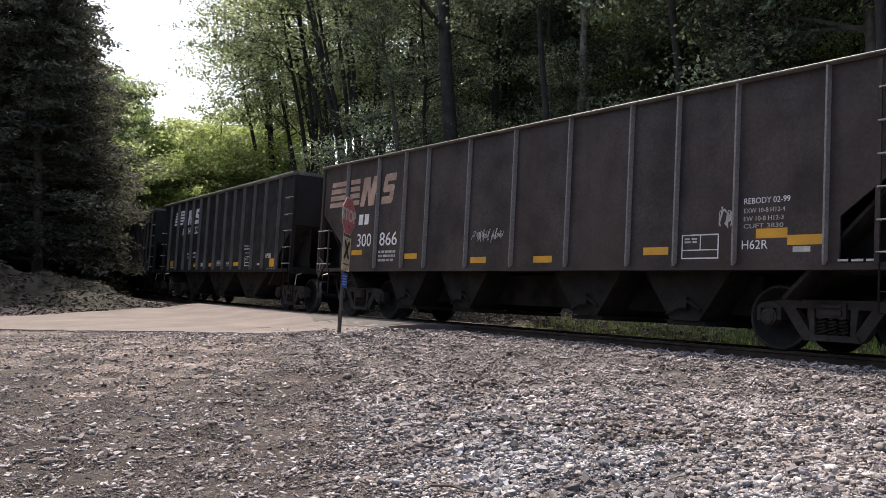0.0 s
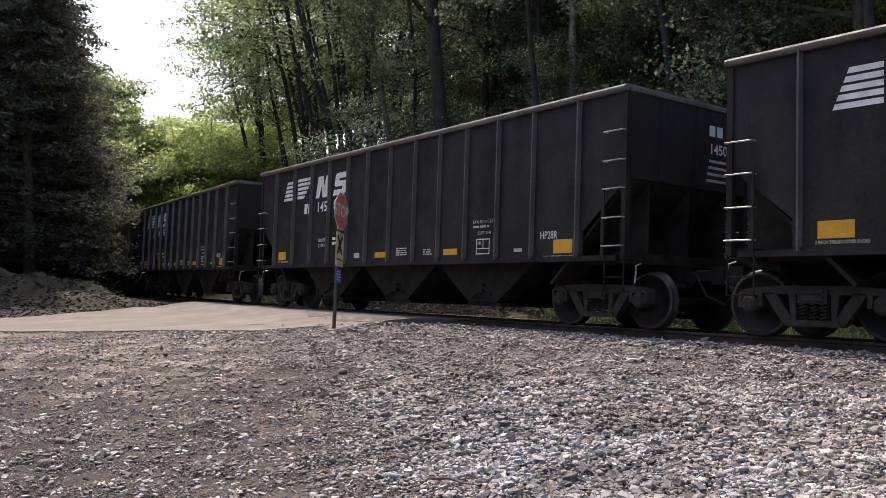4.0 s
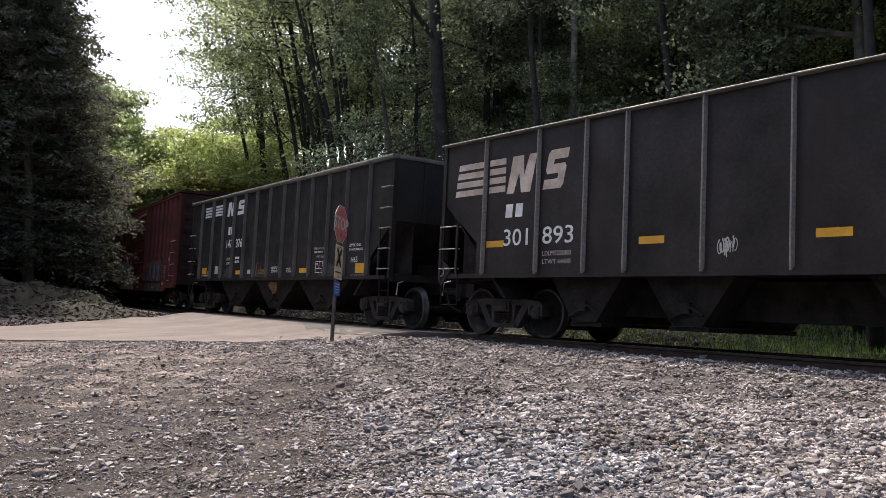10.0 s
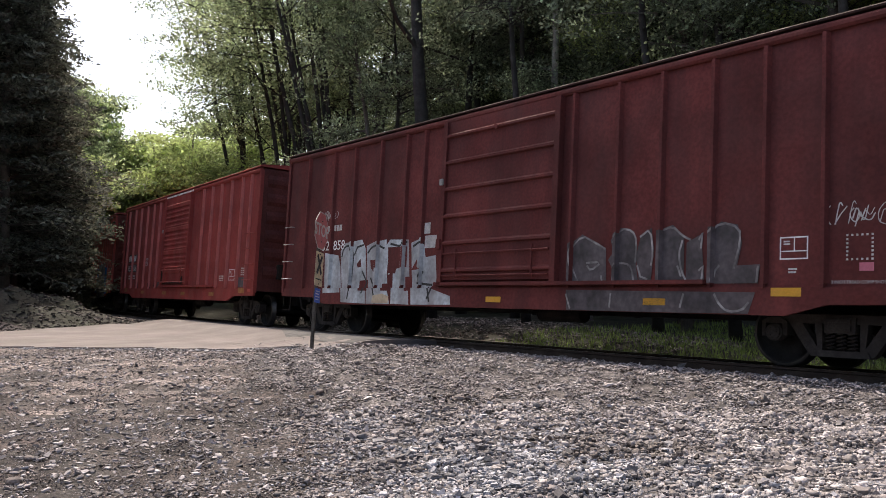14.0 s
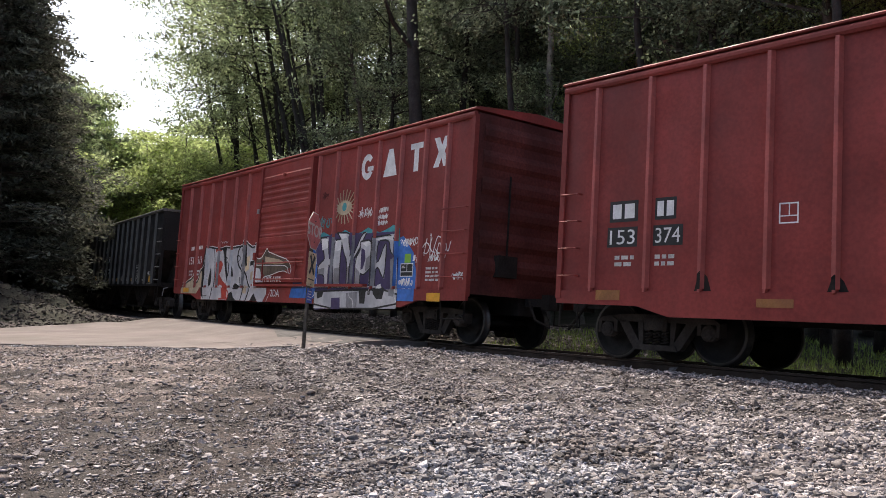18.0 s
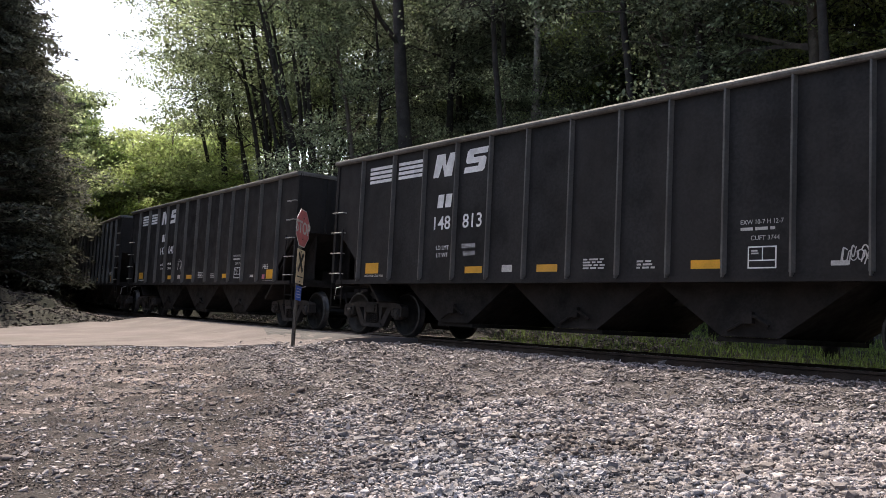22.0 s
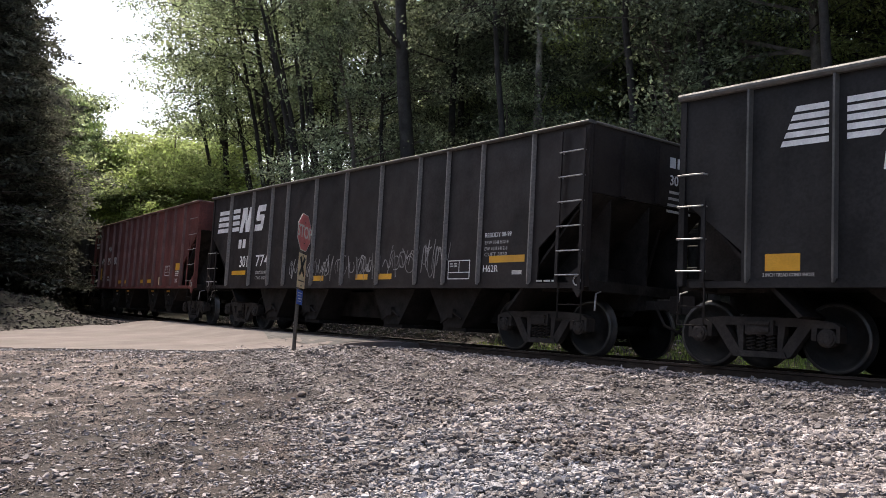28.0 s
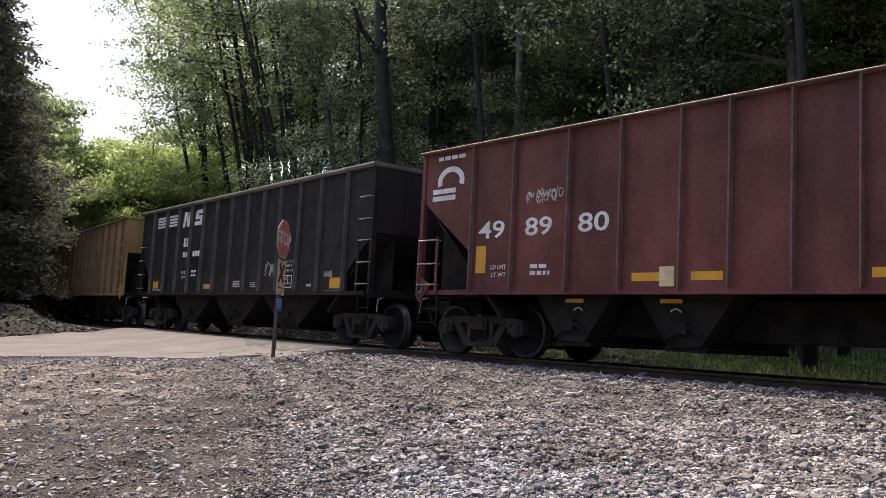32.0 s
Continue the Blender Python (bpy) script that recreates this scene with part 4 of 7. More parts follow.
M_PATCH = material("dull_grey_patch", (0.040, 0.038, 0.038), 0.8, var=0.3, scale=5, fine=40, bump=0.1)


class Side:
    """The camera-side wall of a car: u metres from the rear end, z above the rails."""

    def __init__(self, key, length, sheet, white=None):
        self.car, self.h, self.y, self.white = TRAIN[key], length / 2, -sheet, white or M_WHITE
        self.ribs, self.door, self.layer = (), (90.0, 91.0), 0.0

    def plate(self, name, u0, u1, z0, z1, mat, label="", lift=0.003):
        return part(name, Mesh().box(u0 - self.h, u1 - self.h, self.y - lift, self.y - lift + 0.0025, z0, z1), mat, self.car, label)

    def shape(self, name, pts, mat, label="", lift=0.003):
        return part(name, Mesh().prism([(u - self.h, z) for u, z in pts], "y", self.y - lift, self.y - lift + 0.0025), mat, self.car, label)

    def words(self, body, u0, z0, u1, z1, mat=None, bold=0.0, lift=0.003, name="stencil"):
        """Words stretched to fill the given space."""
        me = text_mesh(name, body, 1.0, mat or self.white, "LEFT", bold)
        co = np.empty(len(me.vertices) * 3)
        me.vertices.foreach_get("co", co)
        co = co.reshape(-1, 3)
        lo, hi = co.min(axis=0), co.max(axis=0)
        co[:, 0] = u0 - self.h + (co[:, 0] - lo[0]) / (hi[0] - lo[0]) * (u1 - u0)
        co[:, 2] = z0 + (co[:, 2] - lo[2]) / (hi[2] - lo[2]) * (z1 - z0)
        co[:, 1] += self.y - lift
        me.vertices.foreach_set("co", co.ravel())
        me.update()
        return part(name, me, None, self.car)

    def bars(self, u0, u1, z0, z1, rows, seed=0, mat=None):
        """Lines of writing too small to read."""
        rnd = random.Random(seed)
        st = (z1 - z0) / rows
        for k in range(rows):
            z = z1 - k * st
            u = u0
            while u < u1 - 0.04:
                w = min(rnd.uniform(0.06, 0.18), u1 - u)
                part("text_bar", Mesh().box(u - self.h, u + w - self.h, self.y - 0.003, self.y - 0.0005, z - st * 0.58, z), mat or M_DIMWHITE, self.car)
                u += w + 0.035

    def panel(self, u0, u1, z0, z1):
        """White-lined data panel."""
        w = 0.018
        m = Mesh()
        for a, b, c, d in ((u0, u1, z1 - w, z1), (u0, u1, z0, z0 + w), (u0, u0 + w, z0 + w, z1 - w), (u1 - w, u1, z0 + w, z1 - w),
                           ((u0 + u1) / 2, (u0 + u1) / 2 + w * 0.8, z0 + (z1 - z0) * 0.38, z1 - w), (u0 + w, u1 - w, z0 + (z1 - z0) * 0.34, z0 + (z1 - z0) * 0.34 + w * 0.8)):
            m.box(a - self.h, b - self.h, self.y - 0.003, self.y - 0.0005, c, d)
        part("data_panel", m, self.white, self.car, "white-lined data panel")
        self.bars(u0 + 0.05, (u0 + u1) / 2 - 0.05, z0 + (z1 - z0) * 0.6, z1 - 0.05, 2, 3)

    def scribble(self, u0, u1, z0, z1, mat, seed=0, r=0.014, loops=7, name="graffiti_tag"):
        """A quick spray-can scrawl of rounded strokes that cannot be read."""
        rnd = random.Random(seed)
        n = max(3, round((u1 - u0) / (0.5 * (z1 - z0))))
        w = (u1 - u0) / n
        m = Mesh()
        for k in range(n * 3):
            c, zc = u0 + w * (k / 3 + rnd.uniform(0.1, 0.9)), (z0 + z1) / 2 + (z1 - z0) * rnd.uniform(-0.1, 0.1)
            hh, kind = (z1 - z0) * rnd.uniform(0.28, 0.45), rnd.random()
            if kind < 0.35:             # a leaning stroke with a hook
                sl = rnd.uniform(-0.2, 0.45) * w
                P = [(c - sl, zc - hh), (c, zc + 0.2 * hh), (c + sl, zc + hh), (c + sl + rnd.uniform(-0.4, 0.5) * w, zc + hh * rnd.uniform(0.5, 1.0))]
            elif kind < 0.65:           # a zigzag
                P = [(c + w * (0.3 * i - 0.45), zc + hh * (1 if i % 2 else -1) * rnd.uniform(0.4, 1.0)) for i in range(4)]
            else:                       # a bow
                ph, turn = rnd.uniform(0, 6.28), rnd.choice((-1, 1)) * rnd.uniform(0.8, 1.4)
                P = [(c + 0.5 * w * math.cos(ph + turn * i) * rnd.uniform(0.6, 1.0), zc + hh * math.sin(ph + turn * i) * rnd.uniform(0.6, 1.0)) for i in range(rnd.choice((4, 5, 6)))]
            P = [Vector(q) for q in P]
            for _ in range(1 if 0.35 <= kind < 0.65 else 2):
                P = [P[0]] + [q for i in range(len(P) - 1) for q in (P[i].lerp(P[i + 1], 0.25), P[i].lerp(P[i + 1], 0.75))] + [P[-1]]
            fat = rnd.uniform(0.45, 0.95)
            for a, b in zip(P, P[1:]):
                d = (b - a).normalized() * r * fat
                q = [(a.x - d.y - d.x * 0.3, a.y + d.x - d.y * 0.3), (a.x + d.y - d.x * 0.3, a.y - d.x - d.y * 0.3), (b.x + d.y, b.y - d.x), (b.x - d.y, b.y + d.x)]
                m.prism([(x - self.h, z) for x, z in q], "y", self.y - 0.0035 - 0.0001 * (k % 7), self.y - 0.0015)
        part(name, m, mat, self.car)

    def stripes(self, u0, u1, z0, z1, n=4, slant=0.0, mat=None, taper=0.0):
        st = (z1 - z0) / n
        for k in range(n):
            a, b = z1 - k * st - st * 0.68, z1 - k * st
            s0, s1 = slant * (a - z0) / (z1 - z0), slant * (b - z0) / (z1 - z0)
            e = taper * k / max(1, n - 1)
            self.shape("stripe", [(u0 + s0, a), (u1 - e, a), (u1 - e + taper / max(1, n) * 0.8, b), (u0 + s1, b)], mat or self.white)

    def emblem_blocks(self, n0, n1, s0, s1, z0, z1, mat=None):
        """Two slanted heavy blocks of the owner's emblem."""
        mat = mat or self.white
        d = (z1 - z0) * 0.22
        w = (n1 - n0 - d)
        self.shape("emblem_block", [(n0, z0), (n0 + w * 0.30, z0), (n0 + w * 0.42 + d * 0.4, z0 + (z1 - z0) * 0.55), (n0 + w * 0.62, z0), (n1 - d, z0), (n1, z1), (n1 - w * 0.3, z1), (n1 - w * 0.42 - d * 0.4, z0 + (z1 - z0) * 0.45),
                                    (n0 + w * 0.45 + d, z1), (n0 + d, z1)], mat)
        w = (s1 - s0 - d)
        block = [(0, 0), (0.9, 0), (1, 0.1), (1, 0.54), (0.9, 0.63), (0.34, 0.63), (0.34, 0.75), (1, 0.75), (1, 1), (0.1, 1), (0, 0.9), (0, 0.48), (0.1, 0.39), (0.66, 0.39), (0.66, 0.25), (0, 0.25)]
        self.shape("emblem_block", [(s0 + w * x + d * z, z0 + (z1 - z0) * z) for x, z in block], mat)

    def zones(self):
        """Where the sprayed paint lies: sheet, sill, rib faces and door, each with its depth."""
        ribs = sorted(r for r in self.ribs)
        d0, d1 = self.door
        out = [(-9.0, 99.0, 0.0, 1.018, 0.042), (d0 + 0.07, d1 - 0.07, 1.16, 9.0, 0.098), (d0, d0 + 0.07, 1.02, 9.0, 0.122), (d1 - 0.07, d1, 1.02, 9.0, 0.122)]
        last = 0.0
        for r in ribs + [99.0]:
            a, b = last, r - 0.045
            for lo, hi in ((a, min(b, d0)), (max(a, d1), b)):
                if hi > lo:
                    out.append((lo, hi, 1.022, 9.0, 0.002))
            if r < 99:
                out.append((r - 0.026, r + 0.026, 1.05, 9.0, 0.067))
            last = r + 0.045
        return out

    def spray(self, pts, mat, name="graffiti_shape", label="", into=None):
        """A flat sprayed shape that follows sheet, ribs, sill and door."""
        self.layer += 0.0002 if into is None else 0.0
        m = Mesh() if into is None else into
        if sum(a[0] * b[1] - b[0] * a[1] for a, b in zip(pts, pts[1:] + pts[:1])) < 0:
            pts = pts[::-1]
        for u0, u1, z0, z1, lift in self.zones():
            q = pts
            for axis, lim, sg in ((0, u0, 1), (0, u1, -1), (1, z0, 1), (1, z1, -1)):
                new_q = []
                for a, b in zip(q, q[1:] + q[:1]):
                    ia, ib = (a[axis] - lim) * sg >= 0, (b[axis] - lim) * sg >= 0
                    if ia:
                        new_q.append(a)
                    if ia != ib:
                        k = (lim - a[axis]) / (b[axis] - a[axis])
                        new_q.append((a[0] + (b[0] - a[0]) * k, a[1] + (b[1] - a[1]) * k))
                q = new_q
                if len(q) < 3:
                    break
            if len(q) >= 3:
                m.prism([(u - self.h, z) for u, z in q], "y", self.y - lift - self.layer, self.y - lift - self.layer + 0.0015)
        if m.v and into is None:
            part(name, m, mat, self.car, label)

    def spray_line(self, pts, width, mat, name="graffiti_outline"):
        """A sprayed line with mitred corners."""
        P = [Vector(q) for q in pts]
        if len(P) > 3:          # round the line off
            P = [P[0]] + [q for i in range(len(P) - 1) for q in (P[i].lerp(P[i + 1], 0.25), P[i].lerp(P[i + 1], 0.75))] + [P[-1]]
        left, right = [], []
        for i, q in enumerate(P):
            d = (P[min(i + 1, len(P) - 1)] - P[max(i - 1, 0)]).normalized()
            w = width * (0.5 + 0.1 * math.sin(3.1 * i))
            left.append((q.x - d.y * w, q.y + d.x * w))
            right.append((q.x + d.y * w, q.y - d.x * w))
        self.layer += 0.0002
        m = Mesh()
        for i in range(len(P) - 1):
            self.spray([left[i], left[i + 1], right[i + 1], right[i]], mat, name, into=m)
        part(name, m, mat, self.car)

    def rib_paint(self, u, z0, z1, mat, y1):
        q = [(-0.06, self.y - 0.001), (-0.029, -y1 - 0.003), (0.029, -y1 - 0.003), (0.06, self.y - 0.001)]
        part("rib_paint", Mesh().prism([(u - self.h + a, b) for a, b in q], "z", z0, z1), mat, self.car)


def deep_common(s, numbers, variant, yellow_low):
    """Stencils of the ribbed black hoppers. numbers: two halves of the car's number."""
    if variant == "block":
        s.stripes(1.27, 2.06, 3.13, 3.50, 4)
        s.stripes(2.28, 3.07, 3.13, 3.50, 4)
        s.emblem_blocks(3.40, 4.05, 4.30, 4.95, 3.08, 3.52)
        zn, zs = (2.07, 2.33), (2.49, 2.74)
        ns = 3.57
    else:
        s.stripes(1.45, 2.08, 2.82, 3.36, 5, slant=0.22)
        s.stripes(2.30, 3.10, 2.82, 3.38, 5, taper=0.42)
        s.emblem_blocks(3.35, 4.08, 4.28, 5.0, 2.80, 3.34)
        zn, zs = (2.44, 2.70), (2.44, 2.70)
        ns = 2.72
    for k in range(2):
        s.shape("stencil_mark", [(ns + 0.23 * k, zs[0]), (ns + 0.17 + 0.23 * k, zs[0]), (ns + 0.2 + 0.23 * k, zs[1]), (ns + 0.03 + 0.23 * k, zs[1])], s.white)
    if numbers:
        s.words(numbers[0], 3.50, zn[0], 3.98, zn[1], bold=0.01)
        s.words(numbers[1], 4.33, zn[0], 4.85, zn[1], bold=0.01)
    else:
        s.bars(3.58, 4.06, *zn, 1, 4, s.white)
        s.bars(4.33, 4.85, *zn, 1, 5, s.white)
    s.words("LD LMT", 3.60, 1.69, 3.97, 1.77)
    s.words("LT WT", 3.62, 1.55, 3.95, 1.63)
    if len(numbers or ()) > 2:
        s.words(numbers[2], 4.33, 1.70, 4.70, 1.78)
        s.words(numbers[3], 4.39, 1.56, 4.70, 1.64)
    else:
        s.bars(4.33, 4.70, 1.55, 1.78, 2, 6, s.white)
    s.plate("tape_mark", 1.28, 1.74, 1.27, 1.49, M_YELLOW, "yellow reflective tape")
    s.words("2 INCH TREAD COND SHOES", 1.25, 1.20, 1.92, 1.245, M_DIMWHITE)
    for u in yellow_low:
        s.plate("tape_mark", u, u + 0.46, 1.24, 1.36, M_YELLOW, "yellow reflective tape")
    s.plate("notice_plate", 5.42, 5.67, 1.25, 1.37, M_DIMWHITE)
    s.bars(7.25, 7.68, 1.25, 1.43, 4, 8)
    s.bars(8.28, 8.6, 1.24, 1.38, 3, 9)
    s.words("EXW 10-7 H 12-7", 9.95, 1.81, 10.55, 1.87, M_DIMWHITE)
    s.words("CUFT 3744", 10.1, 1.60, 10.5, 1.66, M_DIMWHITE)
    s.bars(9.95, 10.5, 1.70, 1.77, 1, 2)
    s.panel(10.06, 10.46, 1.23, 1.52)
    s.plate("notice_plate", 11.16, 11.37, 1.25, 1.31, M_DIMWHITE)
    s.words("HP28R" if variant == "slant" else "H65", 11.85 if variant == "slant" else 11.95, 1.45, 12.27, 1.58)
    s.plate("tape_mark", 12.18, 12.63, 1.20, 1.43, M_YELLOW, "large yellow reflective tape")
    s.words("2 INCH TREAD COND SHOES", 11.94, 1.12, 12.64, 1.165, M_DIMWHITE)


def rebody_common(s, numbers, tan, low, date, big, off=0.0, light=""):
    """Stencils of the rebuilt weathered hoppers."""
    s.stripes(0.38, 1.20, 2.57, 3.24, 4, slant=0.1, mat=tan)
    s.stripes(1.38, 1.82, 2.57, 3.24, 4, mat=tan)
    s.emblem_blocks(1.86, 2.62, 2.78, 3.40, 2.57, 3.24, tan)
    for k in range(2):
        s.shape("stencil_mark", [(1.85 + 0.26 * k, 2.14), (2.03 + 0.26 * k, 2.14), (2.05 + 0.26 * k, 2.38), (1.87 + 0.26 * k, 2.38)], s.white)
    s.words(numbers[0], 1.83 + off, 1.63, 2.46 + 0.2 * off, 1.93, bold=0.004)
    s.words(numbers[1], 2.82 + off, 1.63, 3.54 + off, 1.93, bold=0.004)
    if light:
        s.words("LDLMT221800", 2.84 + off, 1.43, 3.50 + off, 1.51, M_DIMWHITE)
        s.words("LTWT " + light, 2.84 + off, 1.29, 3.50 + off, 1.37, M_DIMWHITE)
    else:
        s.bars(2.8, 3.5, 1.24, 1.52, 3, 3)
    for u, z in low:
        s.plate("tape_mark", u, u + (0.87 if off and u < 2 else 0.47), z, z + 0.115, M_YELLOW, "yellow reflective tape")
    s.panel(11.15, 11.78, 1.22, 1.57)
    s.words("REBODY " + date, 12.17, 1.95, 12.85, 2.03)
    s.words("EXW 10-8 H12-4", 12.17, 1.83, 12.78, 1.89, M_DIMWHITE)
    s.words("EW 10-8 H12-3", 12.17, 1.72, 12.76, 1.78, M_DIMWHITE)
    s.words("CUFT 3830", 12.17, 1.62, 12.76, 1.68, M_DIMWHITE)
    s.words("H62R", 12.15, 1.34, 12.54, 1.46)
    for a, b, c, d in big:
        s.plate("tape_mark", a, b, c, d, M_YELLOW, "large yellow reflective tape")
    s.plate("notice_plate", 12.9, 13.14, 1.29, 1.36, M_DIMWHITE)
    s.bars(13.5, 13.95, 1.14, 1.19, 1, 5)


def end_marks(key, length, number, y0=0.45):
    """Number and small writing on the front end."""
    car, x = TRAIN[key], length / 2 + 0.006
    if number:
        me = text_mesh("stencil", number, 0.24, M_WHITE, "LEFT", 0.004)
        me.transform(Matrix.Rotation(radians(90), 4, "Z"))
        part("stencil", me, None, car, at=pose(x, y0, 3.02))
    for k in range(2):
        part("stencil_mark", Mesh().box(x - 0.003, x, y0 + 0.2 * k, y0 + 0.15 + 0.2 * k, 3.24, 3.42), M_WHITE, car)
    for k in range(4):
        part("text_bar", Mesh().box(x - 0.003, x, y0 - 0.02 * k, y0 + 0.55 + 0.04 * (k % 2), 2.80 - 0.11 * k, 2.845 - 0.11 * k), M_DIMWHITE, car)


def build_decals():
    for key, length, number in (("145223", 13.8, "145223"), ("145050", 13.8, "145050"), ("145957", 13.8, "145957"), ("144938", 13.8, "144938"), ("147376", 13.8, "147376"), ("148813", 13.8, "148813"), ("147040", 13.8, "147040"),
                                ("301893", 14.6, "301893"), ("301774", 14.6, "301774"), ("498980", 14.4, "")):
        end_marks(key, length, number)
    for key, num, var, low in (("145223", ("145", "223", "228900", "57100"), "slant", (4.52, 6.36, 9.0)), ("145050", ("145", "050"), "slant", (4.52, 6.36, 9.0)), ("145957", ("145", "957", "228800", "57200"), "slant", (4.52, 6.36, 9.0)),
                               ("144938", ("144", "938", "229000", "57000"), "slant", (4.45, 6.30, 9.0)), ("147376", ("147", "376"), "block", (4.45, 6.25, 9.1)), ("148813", ("148", "813", "229900", "56100"), "block", (4.45, 6.25, 9.2)),
                               ("147040", ("147", "040", "229500", "56500"), "block", (4.45, 6.25, 9.2)), ("14862", None, "block", (5.3,))):
        s = Side(key, 13.8, 1.50)
        deep_common(s, num, var, low)
        if key == "145957":
            s.scribble(2.35, 3.0, 1.22, 1.95, M_PINKTAG, 4, 0.014, 6)
        if key in ("147040", "14862"):
            s.scribble(5.3 if key == "147040" else 9.0, 5.9 if key == "147040" else 9.55, 1.45, 1.9, M_DIMWHITE, 5, 0.01, 6)
        if key == "147040":
            s.plate("sticker", 11.93, 12.09, 1.20, 1.31, M_PINK, "pink sticker")
        if key == "148813":
            s.scribble(11.25, 11.62, 1.25, 1.53, M_DIMWHITE, 7, 0.012, 6)
        if key == "147376":
            s.plate("sticker", 1.83, 1.98, 1.27, 1.37, M_PINK, "pink sticker")
            s.plate("notice_plate", 2.55, 2.85, 1.27, 1.52, M_DIMWHITE)
            s.words("EMPTY LOAD", 11.85, 1.82, 12.4, 1.89)
            s.words("1/4 ADJ BLOCK", 11.85, 1.71, 12.5, 1.78)
            under = Side(key, 13.8, 1.222)
            under.shape("rust_patch", [(6.40, 0.92), (6.52, 1.03), (7.05, 1.0), (7.04, 0.80), (6.83, 0.58), (6.72, 0.75), (6.55, 0.84)], M_RUST, "bare rusty patch")
            s.shape("bent_strip", [(6.05, 1.20), (6.10, 1.19), (6.17, 1.5), (6.25, 1.62), (6.12, 1.52)], M_RUST)
            # Dull grey patches, slightly lighter than the black paint.
            for u, z, w in ((3.35, 1.12, 0.9), (6.0, 1.08, 0.8), (10.2, 1.1, 1.1)):
                s.shape("bare_metal_patch", [(u, z), (u + w * 0.2, z + 0.28), (u + w * 0.55, z + 0.36), (u + w * 0.9, z + 0.24), (u + w, z)], M_PATCH)
    low = {"300866": ((1.60, 1.44), (3.87, 1.32), (6.18, 1.21), (7.97, 1.2), (10.44, 1.29)), "301893": ((1.36, 1.62), (4.9, 1.55), (7.7, 1.53), (10.26, 1.58)),
           "301774": ((1.55, 1.42), (6.1, 1.23), (7.95, 1.24), (8.84, 1.24))}
    big = {"300866": ((12.36, 12.82, 1.48, 1.61), (12.82, 13.30, 1.38, 1.51)), "301893": ((12.78, 13.24, 1.50, 1.74),), "301774": ((12.3, 13.2, 1.50, 1.62),)}
    for key, num, date in (("300866", ("300", "866"), "02-99"), ("301893", ("301", "893"), "09-99"), ("301774", ("301", "774"), "08-99")):
        s = Side(key, 14.6, 1.50)
        rebody_common(s, num, {"300866": M_TANWHITE, "301893": M_CREAM}.get(key), low[key], date, big[key], 0.18 if key == "301774" else 0.0, {"301774": "64200", "301893": "64400"}.get(key, ""))
    s = Side("300866", 14.6, 1.50)
    s.scribble(6.20, 7.10, 1.6, 1.85, M_DIMWHITE, 3, 0.008, 7)
    s.scribble(11.75, 12.0, 1.62, 1.95, M_DIMWHITE, 5, 0.012, 3)
    s = Side("301774", 14.6, 1.50)
    for k, (a, b, c, d) in enumerate(((4.75, 6.0, 1.2, 1.8), (6.15, 7.35, 1.2, 1.85), (7.5, 8.75, 1.22, 1.9), (8.9, 10.1, 1.25, 1.95), (10.2, 11.0, 1.2, 2.1))):
        s.scribble(a, b, c, d, M_FADEDTAG, 20 + k, 0.017, 4)
    s = Side("301893", 14.6, 1.50)
    s.scribble(6.3, 6.55, 1.3, 1.65, M_DIMWHITE, 31, 0.012, 3)
    s.scribble(9.2, 9.6, 1.3, 1.7, M_GREYPAINT, 32, 0.012, 4)

    # faded red hopper
    s = Side("498980", 14.4, 1.50)
    s.bars(0.42, 1.18, 3.48, 3.60, 1, 5, M_WHITE)
    ring = [(0.78 + 0.36 * math.cos(radians(a)), 3.13 + 0.27 * math.sin(radians(a))) for a in range(-20, 201, 20)] + [(0.78 + 0.24 * math.cos(radians(a)), 3.13 + 0.17 * math.sin(radians(a))) for a in range(200, -21, -20)]
    s.shape("emblem_block", ring, M_WHITE)
    s.stripes(0.30, 0.92, 2.74, 3.0, 2, mat=M_WHITE)
    for w, a, b in (("49", 1.57, 2.19), ("89", 2.66, 3.24), ("80", 3.77, 4.36)):
        s.words(w, a, 2.02, b, 2.32, bold=0.012)
    s.plate("tape_mark", 1.53, 1.77, 1.43, 1.90, M_YELLOW, "upright yellow reflective tape")
    s.words("LD LMT", 1.90, 1.49, 2.26, 1.56)
    s.words("LT WT", 1.92, 1.36, 2.26, 1.43)
    s.bars(2.8, 3.22, 1.33, 1.55, 2, 6, M_WHITE)
    for u in (4.79, 5.76, 8.13, 9.05):
        s.plate("tape_mark", u, u + 0.48, 1.25, 1.37, M_YELLOW, "yellow reflective tape")
    for u in (5.26, 10.46):
        s.plate("paint_patch", u, u + 0.24, 1.17, 1.45, M_SIGNCREAM, "pale paint patch", lift=0.006)
    s.scribble(2.66, 3.34, 2.52, 2.82, M_DIMWHITE, 9, 0.014, 8)
    s.panel(11.13, 11.67, 1.47, 1.80)
    s.plate("tape_mark", 12.31, 12.79, 1.64, 1.86, M_YELLOW, "large yellow reflective tape")
    s.bars(12.31, 12.7, 1.43, 1.62, 3, 12, M_WHITE)
    s.words("H2C", 12.36, 1.25, 12.60, 1.37)
    under = Side("498980", 14.4, 1.222)
    for u in (3.34, 5.10, 8.62, 10.55):
        under.plate("tape_mark", u, u + 0.36, 0.95, 1.01, M_YELLOW, "yellow reflective tape")
        arc = [(u + 0.26 + 0.1 * math.cos(radians(a)), 0.80 + 0.08 * math.sin(radians(a))) for a in range(20, 161, 20)] + [(u + 0.26 + 0.08 * math.cos(radians(a)), 0.80 + 0.06 * math.sin(radians(a))) for a in range(160, 19, -20)]
